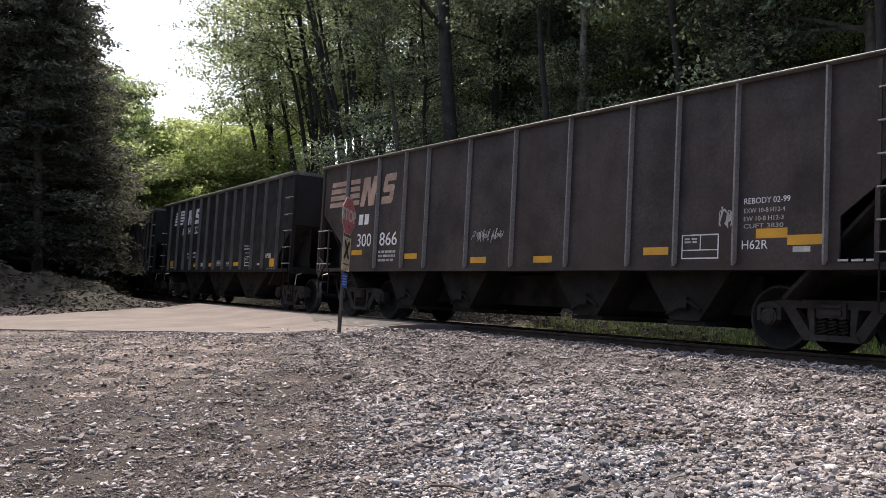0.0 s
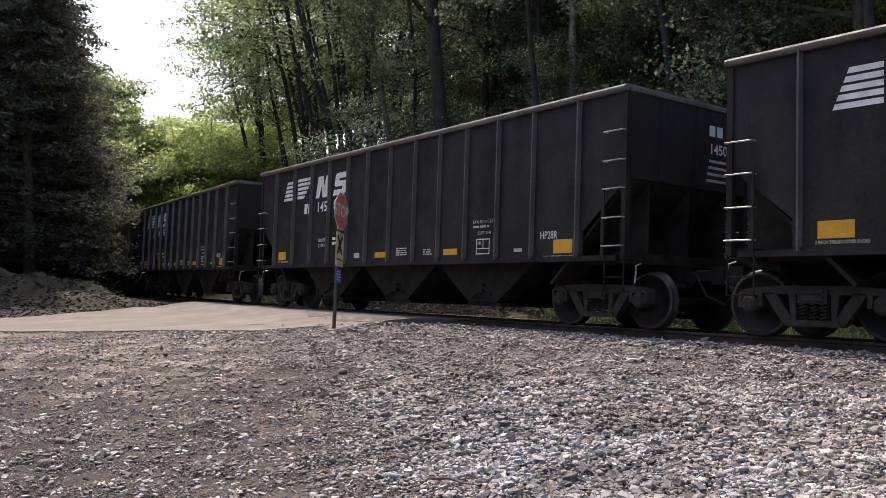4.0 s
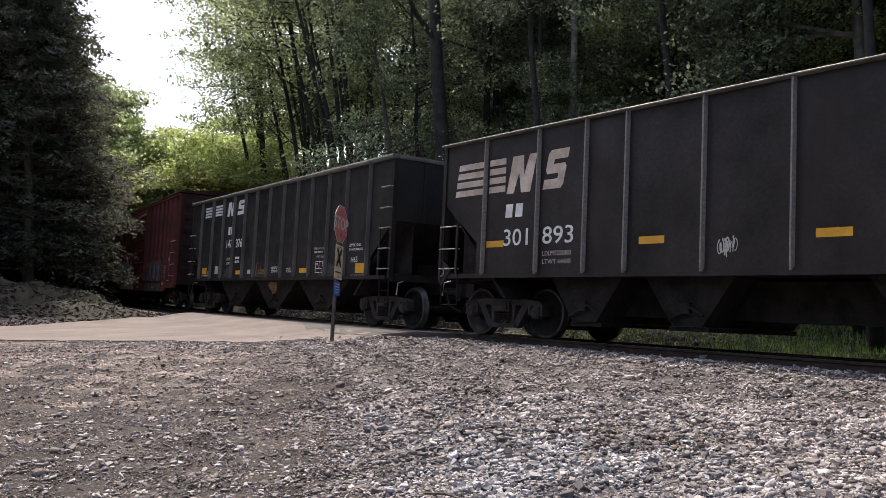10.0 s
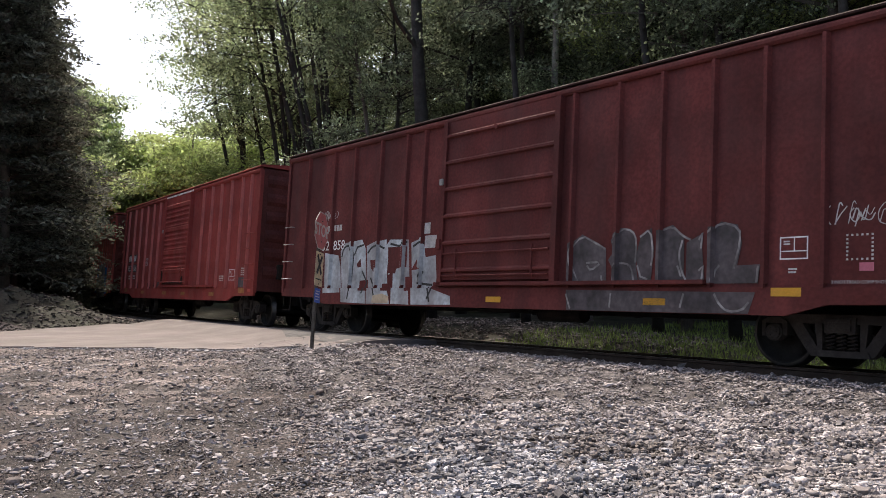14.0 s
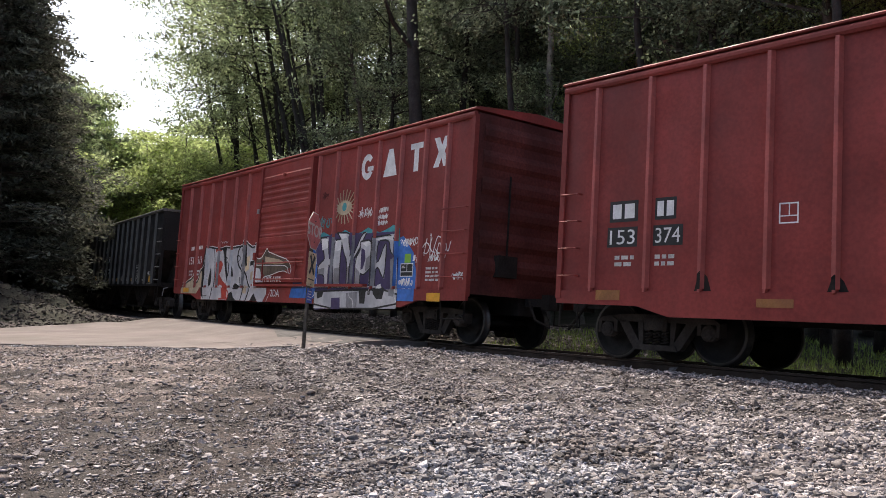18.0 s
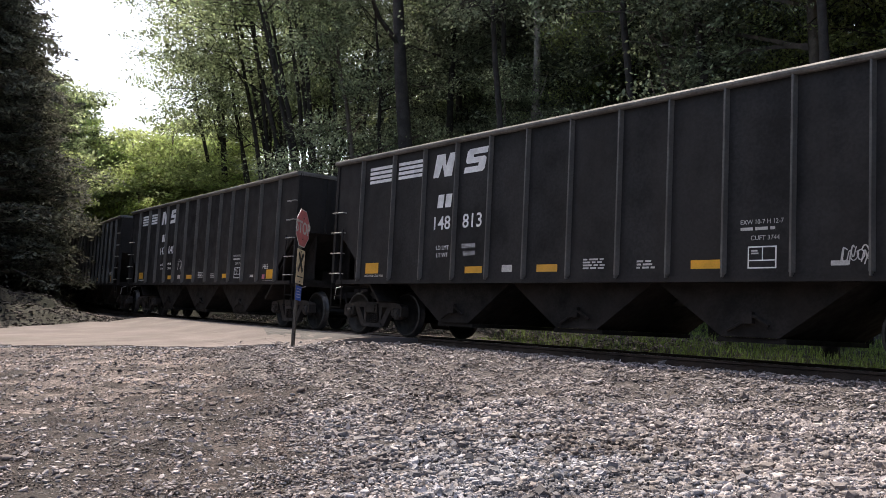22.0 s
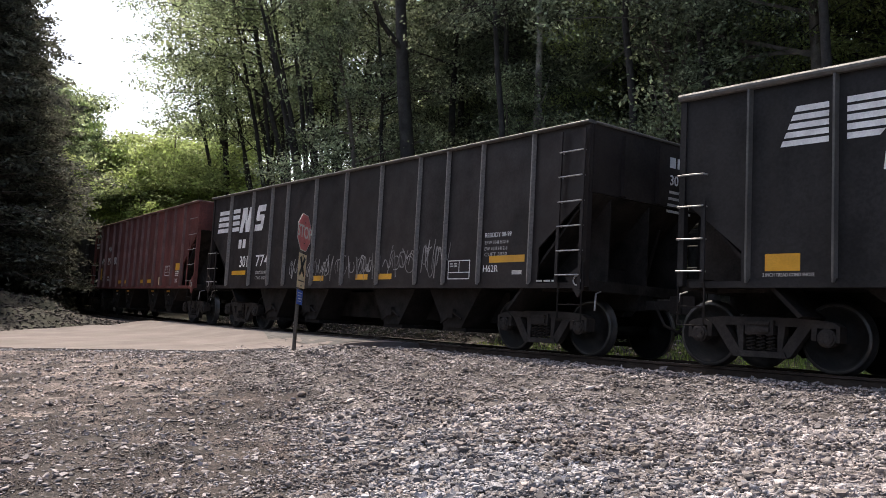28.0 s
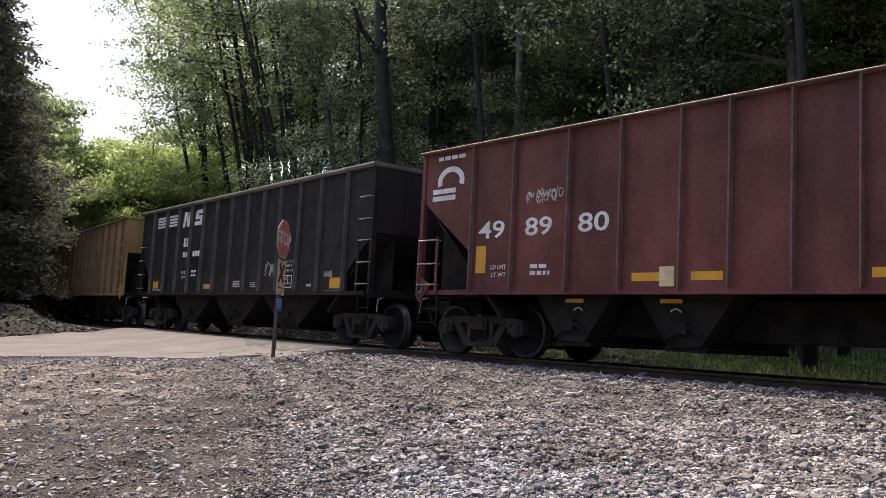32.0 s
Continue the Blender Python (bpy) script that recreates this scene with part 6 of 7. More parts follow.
    for mt, w, p in ((M_BLACKMARK, 0.05, [(0.66, 1.00), (1.05, 1.19), (1.52, 1.28), (1.68, 1.48), (1.74, 1.17), (2.03, 1.18), (2.13, 1.52), (2.40, 1.59)]),
                     (M_WHITE, 0.02, [(0.66, 1.04), (1.05, 1.22), (1.52, 1.34), (1.66, 1.53), (1.75, 1.49), (1.77, 1.21), (2.00, 1.23), (2.10, 1.57), (2.40, 1.65), (2.45, 2.02), (2.63, 2.29), (3.77, 2.17), (3.91, 2.24), (4.48, 2.19), (5.33, 2.23), (5.43, 2.35), (5.69, 2.23), (5.98, 2.14), (6.45, 2.23)]),
                     (M_BLACKMARK, 0.05, [(2.63, 2.25), (3.77, 2.13), (3.93, 2.20), (4.48, 2.15), (5.33, 2.19), (5.45, 2.30), (5.69, 2.18), (5.98, 2.10), (6.44, 2.19)]),
                     (M_BLACKMARK, 0.04, [(3.16, 2.17), (3.30, 1.78), (3.35, 1.28), (3.28, 0.87), (3.15, 0.65)]),
                     (M_WHITE, 0.018, [(3.24, 2.16), (3.38, 1.78), (3.41, 1.28), (3.34, 0.87)]),
                     (M_REDPAINT, 0.04, [(4.22, 1.14), (4.24, 0.91), (4.50, 0.95), (4.57, 0.80), (4.44, 0.66)]),
                     (M_BLACKMARK, 0.06, [(4.93, 1.91), (5.00, 1.70), (5.20, 1.54), (5.44, 1.49), (5.64, 1.36), (5.77, 1.15), (5.98, 0.98), (5.86, 0.78), (5.77, 0.66)]),
                     (M_WHITE, 0.018, [(5.67, 1.39), (5.81, 1.18), (6.04, 0.99), (5.92, 0.78), (5.83, 0.66)]),
                     (M_BLACKMARK, 0.06, [(4.94, 1.89), (5.00, 2.11), (5.19, 2.21), (5.41, 2.11), (5.51, 1.85), (5.46, 1.64), (5.24, 1.54)]),
                     (M_BLACKMARK, 0.05, [(5.21, 1.32), (5.26, 1.10), (5.46, 1.10), (5.57, 0.95), (5.42, 0.67)]),
                     (M_BLACKMARK, 0.02, [(4.98, 1.94), (5.21, 1.85), (4.99, 1.73), (4.98, 1.94)]),
                     (M_BLACKMARK, 0.02, [(2.58, 1.43), (2.79, 1.38), (2.63, 1.31), (2.80, 1.26)]),
                     (M_BLACKMARK, 0.02, [(4.01, 1.92), (4.28, 1.87), (4.04, 1.82), (4.29, 1.76), (4.08, 1.71)]),
                     (M_BLACKMARK, 0.02, [(2.51, 0.91), (2.52, 0.76), (2.92, 0.77)]),
                     (M_WHITE, 0.012, [(3.58, 2.33), (3.69, 2.38), (3.77, 2.31), (3.84, 2.37), (3.92, 2.30), (3.99, 2.39), (4.07, 2.30), (4.16, 2.36)])):
        s.spray_line(p, w, mt)
    for mt, p in ((M_OLIVE, [(6.30, 1.81), (6.72, 1.79), (6.96, 1.97), (7.08, 2.04), (7.21, 1.96), (7.33, 1.89), (7.92, 1.78), (8.34, 1.69), (8.50, 1.53), (8.32, 1.48), (8.08, 1.44), (7.80, 1.41), (7.46, 1.35), (7.07, 1.31), (6.88, 1.42), (6.50, 1.53)]),
                  (M_TAN, [(6.97, 1.84), (7.85, 1.74), (8.20, 1.64), (7.84, 1.62), (7.05, 1.64)]),
                  (M_SILVER, [(6.14, 1.26), (6.89, 1.23), (7.09, 0.99), (7.10, 0.88), (6.89, 0.65), (6.57, 0.65), (6.31, 0.87)]),
                  (M_SILVER, [(6.30, 1.56), (6.71, 1.52), (6.89, 1.26), (6.33, 1.27)])):
        s.spray(p, mt)
    for mt, w, p in ((M_WHITE, 0.022, [(6.23, 1.86), (6.72, 1.76), (6.96, 1.95), (7.06, 2.07), (7.18, 1.95), (7.30, 1.93), (7.92, 1.80), (8.33, 1.73), (8.56, 1.51), (8.50, 1.36)]),
                     (M_WHITE, 0.02, [(6.41, 1.62), (7.79, 1.59), (8.32, 1.57), (8.42, 1.38)]),
                     (M_WHITE, 0.02, [(7.11, 0.83), (6.93, 1.15), (6.95, 1.30), (7.40, 1.34), (7.80, 1.42), (8.19, 1.45), (8.33, 1.40)]),
                     (M_WHITE, 0.016, [(7.12, 0.67), (7.30, 0.90)])):
        s.spray_line(p, w, mt)
    s.words("HYPE-ANVIL", 7.08, 1.17, 8.05, 1.31, M_WHITE, lift=0.112)
    s.words("2DA", 7.34, 0.80, 7.86, 0.98, M_WHITE, lift=0.052)
    s.words("151", 1.12, 1.74, 1.48, 1.97)
    s.words("519", 1.83, 1.75, 2.19, 1.98)
    s.plate("tape_mark", 0.91, 1.38, 0.87, 1.0, M_YELLOW, "yellow reflective tape", lift=0.052)
    iris = [(10.8 + 0.34 * math.cos(radians(a)), 2.86 + 0.17 * math.sin(radians(a))) for a in range(0, 360, 24)]
    s.shape("graffiti_eye", iris, M_TAN, "pale yellow spray-painted eye", lift=0.004)
    s.shape("graffiti_eye", [(10.8 + 0.1 * math.cos(radians(a)), 2.88 + 0.1 * math.sin(radians(a))) for a in range(0, 360, 40)], M_TEAL, lift=0.007)
    for k in range(19):
        a = radians(10 + 340 * k / 18)
        m = Mesh().tube([(10.8 + 0.3 * math.cos(a) - s.h, s.y - 0.005, 2.86 + 0.16 * math.sin(a)), (10.84 + 0.50 * math.cos(a) - s.h, s.y - 0.005, 2.88 + 0.40 * math.sin(a))], 0.014, 4)
        part("graffiti_stroke", m, M_TAN, s.car)
    for k, (a, b, c, d, mt, r) in enumerate(((9.62, 10.15, 2.36, 2.76, M_TEAL, 0.012), (11.43, 11.96, 2.55, 2.82, M_WHITE, 0.013), (12.28, 12.62, 2.62, 2.77, M_WHITE, 0.012), (12.28, 12.62, 2.49, 2.61, M_WHITE, 0.012), (12.28, 12.62, 2.36, 2.48, M_WHITE, 0.012),
                                             (13.22, 13.86, 1.86, 2.08, M_WHITE, 0.013), (13.64, 13.90, 1.54, 1.74, M_WHITE, 0.012), (13.99, 14.85, 1.62, 2.12, M_WHITE, 0.014), (14.2, 14.7, 1.55, 1.72, M_WHITE, 0.012), (13.24, 13.68, 1.07, 1.25, M_WHITE, 0.014), (13.26, 13.72, 0.89, 1.05, M_WHITE, 0.014),
                                             (15.01, 15.35, 1.2, 1.36, M_WHITE, 0.010), (15.07, 15.39, 0.84, 0.96, M_PALE, 0.008), (9.7, 9.95, 3.1, 3.3, M_DARKRED, 0.01))):
        s.scribble(a, b, c, d, mt, 40 + k, r, 6)
    s.plate("sticker", 13.40, 13.62, 1.55, 1.73, M_GREEN, "lime green sticker", lift=0.007)
    s.plate("number_backing", 13.27, 13.72, 1.27, 1.54, M_BLACKMARK, lift=0.007)
    s.y -= 0.006
    s.panel(13.27, 13.72, 1.27, 1.54)
    s.y += 0.006
    s.plate("tape_mark", 14.29, 14.72, 0.79, 0.95, M_YELLOW, "yellow reflective tape", lift=0.045)
    s.bars(14.15, 14.6, 1.15, 1.45, 4, 22)
    s.bars(1.2, 1.5, 2.1, 2.3, 1, 3, M_WHITE)
    s.bars(1.84, 2.14, 2.12, 2.31, 1, 4, M_WHITE)
    s.bars(1.15, 1.45, 1.35, 1.55, 2, 5)
    s.bars(1.85, 2.1, 1.35, 1.55, 2, 6)


build_decals()


def car_pose(mid):
    xa, ya, za, _ = track_at(mid - 5.4)
    xb, yb, zb, _ = track_at(mid + 5.4)
    return pose((xa + xb) / 2, (ya + yb) / 2, (za + zb) / 2, -math.degrees(CANT), -math.degrees(math.atan2(zb - za, 10.8)), math.degrees(math.atan2(yb - ya, xb - xa)))


def motions():
    times = [k / 10 for k in range(321)]
    turns = [pose(0, 0, 0, 0, math.degrees(run(t) / WHEEL_R) % 360.0, 0) for t in times]
    for car, mid in CARS:
        walk(car, [(t, car_pose(mid + run(t))) for t in times])
        for ob in car.children_recursive:
            if ob.name.startswith("wheelset"):
                base = Matrix.Translation(ob.matrix_basis.translation)
                walk(ob, [(t, base @ r) for t, r in zip(times, turns)])

# ------------------------------------------------------------------ crossing sign
def octagon(r):
    return [(r / math.cos(math.pi / 8) * math.cos(math.pi / 8 + k * math.pi / 4), r / math.cos(math.pi / 8) * math.sin(math.pi / 8 + k * math.pi / 4)) for k in range(8)]


def build_sign():
    x, y = -2.50, 15.24
    z = float(ground_height(x, y)[0])
    sign = tagged(new("stop_sign"), "leaning faded red stop sign with plates on a rusty post", "stop sign")
    sign.matrix_basis = pose(x, y, z - 0.02, 2, 6.2, 79)
    part("post", Mesh().prism([(-0.035, -0.02), (-0.02, -0.02), (-0.015, 0.015), (0.015, 0.015), (0.02, -0.02), (0.035, -0.02), (0.03, 0.03), (-0.03, 0.03)], "z", -0.4, 2.52), M_POST, sign)
    plate = part("sign_plate", Mesh().prism(octagon(0.338), "y", -0.032, -0.028), M_SIGNWHITE, sign, "white border of the octagon plate", at=pose(0, 0, 2.18))
    part("sign_face", Mesh().prism(octagon(0.32), "y", -0.0345, -0.0325), M_SIGNRED, plate, "faded red face")
    part("lettering", text_mesh("stop_lettering", "STOP", 0.31, M_SIGNWHITE, bold=0.006), None, plate, "white letters", at=pose(0, -0.037, 0))
    card = part("crossing_plate", Mesh().box(-0.20, 0.20, -0.034, -0.030, 1.17, 1.79), M_SIGNCREAM, sign, "yellowed plate with a black cross")
    for a in (35, -35):
        part("cross_bar", Mesh().box(-0.035, 0.035, -0.0385 - 0.001 * (a > 0), -0.035, -0.2, 0.2), M_BLACKMARK, card, at=pose(0, 0, 1.56, 0, a, 0))
    part("text_bar", Mesh().box(-0.15, 0.15, -0.037, -0.0345, 1.285, 1.305), M_BLACKMARK, card)
    blue = part("blue_plate", Mesh().box(-0.14, 0.14, -0.034, -0.030, 0.87, 1.13), M_SIGNBLUE, sign, "small blue notice plate")
    for k in range(4):
        part("text_bar", Mesh().box(-0.10, 0.10 - 0.03 * (k % 2), -0.037, -0.0345, 1.07 - 0.05 * k, 1.085 - 0.05 * k), M_SIGNWHITE, blue)
    for zz in (2.36, 1.98, 1.75, 1.21):
        part("bolt", Mesh().lathe([(-0.048, 0.012), (-0.03, 0.012)][::-1], 6, at=(0, 0, zz)), M_POST, sign)


build_sign()


# ------------------------------------------------------------------ trees
def on_road(xs, ys):
    """True where a point of the plan lies on the road."""
    poly = ROAD_NEAR + ROAD_FAR[::-1]
    inside = np.zeros(len(xs), bool)
    for (ax, ay), (bx, by) in zip(poly, poly[1:] + poly[:1]):
        hit = ((ay > ys) != (by > ys)) & (xs < (bx - ax) * (ys - ay) / (by - ay + 1e-12) + ax)
        inside ^= hit
    return inside


def leaf_mesh(name, centres, spread, per, size, mat, rng, flat=0.5, aspect=1.7, layer=0.5):
    """Clumps of small pointed leaves round the given centres, as one mesh."""
    c = np.repeat(np.asarray(centres, float), per, axis=0)
    sp = np.repeat(np.asarray(spread, float), per)
    n = len(c)
    p = c + rng.normal(0, 1, (n, 3)) * sp[:, None] * np.array([1, 1, layer])
    # each clump is tipped its own way, so that some show their lit tops and some their dark undersides
    tip = np.repeat(rng.normal(0, 1.3, (len(centres), 3)), per, axis=0)
    nrm = rng.normal(0, 0.5, (n, 3)) + tip + np.array([0, 0, flat * 2])
    nrm /= np.linalg.norm(nrm, axis=1)[:, None]
    a = np.cross(nrm, rng.normal(0, 1, (n, 3)))
    a /= np.linalg.norm(a, axis=1)[:, None]
    b = np.cross(nrm, a)
    s = (size * rng.uniform(0.6, 1.3, n))[:, None]
    a, b = a * s * aspect / 2, b * s / 2
    v = np.stack([p - a, p - a * 0.1 - b + nrm * s * 0.12, p + a, p - a * 0.1 + b + nrm * s * 0.12], 1).reshape(-1, 3)
    me = bpy.data.meshes.new(name)
    me.vertices.add(4 * n)
    me.vertices.foreach_set("co", v.ravel())
    me.loops.add(4 * n)
    me.loops.foreach_set("vertex_index", np.arange(4 * n))
    me.polygons.add(n)
    me.polygons.foreach_set("loop_start", np.arange(n) * 4)
    me.materials.append(mat)
    me.update(calc_edges=True)
    me.shade_flat()
    return me


def broadleaf(seed, height, spread, base, mat, clumps=260, per=42, size=0.17, lean=0.06, trunk_r=0.2, stems=1, bark=None):
    """A tapered trunk with forked limbs and a ragged crown of leaf clumps."""
    rng = np.random.default_rng(seed)
    tree = new("tree")
    trunk, limbs = Mesh(), Mesh()
    centres, radii = [], []
    for k in range(stems):
        ang = rng.uniform(0, 6.28)
        off = np.array([math.cos(ang), math.sin(ang)]) * (0.35 if stems > 1 else 0)
        ln = np.array([math.cos(ang), math.sin(ang)]) * lean * (2.2 if stems > 1 else 1) + rng.normal(0, 0.02, 2)
        pts, rad = [], []
        wob = rng.normal(0, 0.12, (9, 2)).cumsum(axis=0) * 0.6
        for i in range(9):
            t = i / 8
            pts.append((off[0] + ln[0] * t * height + wob[i, 0], off[1] + ln[1] * t * height + wob[i, 1], -0.5 + t * (height * 0.93 + 0.5)))
            rad.append(trunk_r * (1.25 if i == 0 else 1) * (1 - 0.88 * t) + 0.015)
        trunk.tube(pts, rad, 8)
        P = np.array(pts)
        for j in range(int(15 / stems) + 3):
            t = rng.uniform(base, 0.97)
            o = np.array([np.interp(t, np.linspace(0, 1, 9), P[:, q]) for q in range(3)])
            a = rng.uniform(0, 6.28)
            reach = spread * (1.05 - 0.75 * (t - base) / (1 - base)) * rng.uniform(0.6, 1.15)
            rise = rng.uniform(0.15, 0.75)
            d = np.array([math.cos(a), math.sin(a), rise])
            line = [o]
            for q in range(1, 5):
                d = d + rng.normal(0, 0.18, 3) + np.array([0, 0, 0.02])
                line.append(line[-1] + d / np.linalg.norm(d) * reach / 4 * 1.1)
            r0 = trunk_r * (1 - 0.85 * t) * 0.55 + 0.012
            limbs.tube([tuple(q) for q in line], [r0, r0 * 0.75, r0 * 0.5, r0 * 0.3, 0.008], 3, caps=False)
            for q in range(2, 5):
                for w in range(2):
                    tw = line[q] + rng.normal(0, 1, 3) * np.array([1, 1, 0.6]) * spread * 0.2
                    limbs.tube([tuple(line[q]), tuple((line[q] + tw) / 2 + rng.normal(0, 0.08, 3)), tuple(tw)], [0.022, 0.014, 0.005], 3, caps=False)
                    centres.append(tw)
                    radii.append(rng.uniform(0.3, 0.62))
                centres.append(line[q])
                radii.append(rng.uniform(0.3, 0.6))
    centres, radii = np.array(centres), np.array(radii)
    pick = rng.integers(0, len(centres), clumps)
    cc = centres[pick] + rng.normal(0, 0.34, (clumps, 3)) * np.array([1, 1, 0.7])
    part("trunk", trunk, bark or M_BARK, tree, smooth=True)
    part("limb_work", limbs, bark or M_BARK, tree)
    part("crown", leaf_mesh("crown", cc, radii[pick] * 0.8, per, size, mat, rng, flat=0.8, layer=0.34), None, tree)
    return tree


def conifer(seed, height, spread, mat, whorls=48, size=0.09, trunk_r=0.24, per=22, low=0.2):
    """A straight trunk with tiers of flat, drooping, feathery boughs."""
    rng = np.random.default_rng(seed)
    tree = new("conifer")
    part("trunk", Mesh().tube([(0, 0, -0.5), (0.05, 0, height * 0.5), (0, 0, height)], [trunk_r, trunk_r * 0.55, 0.02], 8), M_BARK, tree, smooth=True)
    limbs, centres, radii = Mesh(), [], []
    for i in range(whorls):
        t = low + (0.99 - low) * i / (whorls - 1)
        z = t * height
        r = spread * (1 - t) ** 0.7 * rng.uniform(0.7, 1.15) + 0.15
        for k in range(6):
            a = rng.uniform(0, 6.28)
            rr = r * rng.uniform(0.6, 1.2)
            out = np.array([math.cos(a), math.sin(a), 0])
            side = np.array([-math.sin(a), math.cos(a), 0])
            tip = out * rr + np.array([0, 0, z - 0.12 * rr + rng.uniform(-0.15, 0.25)])
            root = np.array([0, 0, z])
            mid = (root + tip) / 2 + np.array([0, 0, 0.07 * rr])
            limbs.tube([tuple(root), tuple(mid), tuple(tip)], [0.035, 0.022, 0.006], 3, caps=False)
            for q in (0.3, 0.45, 0.6, 0.75, 0.9, 1.0):
                b = root * (1 - q) + tip * q + np.array([0, 0, 0.14 * rr * q * (1 - q) * 2])
                for w in (-1, 1):
                    c = b + side * w * rng.uniform(0.1, 0.34) * rr * (1.15 - 0.8 * q) + rng.normal(0, 0.05, 3)
                    centres.append(c)
                    radii.append(0.13 + 0.10 * rr / spread)
    part("limb_work", limbs, M_BARK, tree)
    part("crown", leaf_mesh("crown", centres, radii, per // 2, size, mat, rng, flat=1.2, aspect=2.4, layer=0.42), None, tree)
    return tree


def dead_tree():
    """A bare grey snag with a broken stem leaning beside it."""
    tree = tagged(new("dead_tree"), "bare grey dead tree with a leaning broken stem", "dead tree")
    part("trunk", Mesh().tube([(0.2, 0, -0.4), (0.12, 0, 3.0), (0.0, 0.1, 6.0), (-0.1, 0, 9.0), (-0.1, 0, 12.5)], [0.19, 0.16, 0.14, 0.11, 0.05], 8), M_DEADWOOD, tree, smooth=True)
    part("leaning_stem", Mesh().tube([(-1.5, 0.1, -0.4), (-0.9, 0.2, 3.6), (-0.35, 0.1, 6.3), (0.0, 0.1, 7.4)], [0.13, 0.12, 0.09, 0.06], 7), M_DEADWOOD, tree, smooth=True)
    for z, dx, dy, up in ((4.6, -0.9, -0.3, 0.5), (5.6, 1.1, 0.2, 0.7), (7.0, -0.8, 0.3, 0.9), (8.2, 0.9, -0.3, 0.4), (9.6, -0.7, 0.2, 0.6)):
        part("broken_limb", Mesh().tube([(0.02, 0, z), (dx * 0.6, dy * 0.6, z + up * 0.4), (dx, dy, z + up)], [0.04, 0.028, 0.01], 5), M_DEADWOOD, tree)
    return tree


def stand(tree, x, y, turn=0, scale=1.0, copy=True):
    z = float(ground_height(x, y)[0])
    m = pose(x, y, z, 0, 0, turn)
    ob = copy_thing(tree, m) if copy else tree
    ob.matrix_basis = m @ Matrix.Diagonal((scale, scale, scale, 1))
    return ob


def build_unseen_woods(rnd):
    """Unseen trees round the camera, added to hold back skylight."""
    rough = tagged(broadleaf(31, 16, 5.0, 0.10, M_LEAF, 150, 16, 0.75, trunk_r=0.2), "unseen broadleaf tree added to hold back skylight", "tree", "trees round the clearing")
    fresh = True
    for k in range(60):
        az = radians(62 + 236 * k / 59)
        d = 19 + 6 * (k % 3) + rnd.uniform(-1.5, 1.5)
        x, y = d * math.sin(az), d * math.cos(az)
        _, l = track_coords(x, y)
        if abs(l[0]) < 6.5 or on_road(np.array([x, x, x]), np.array([y, y + 4, y - 4])).any():
            continue
        stand(rough, x, y, rnd.uniform(0, 360), rnd.uniform(0.85, 1.25) * (0.5 if 16 < k < 48 else 0.8), not fresh)
        fresh = False


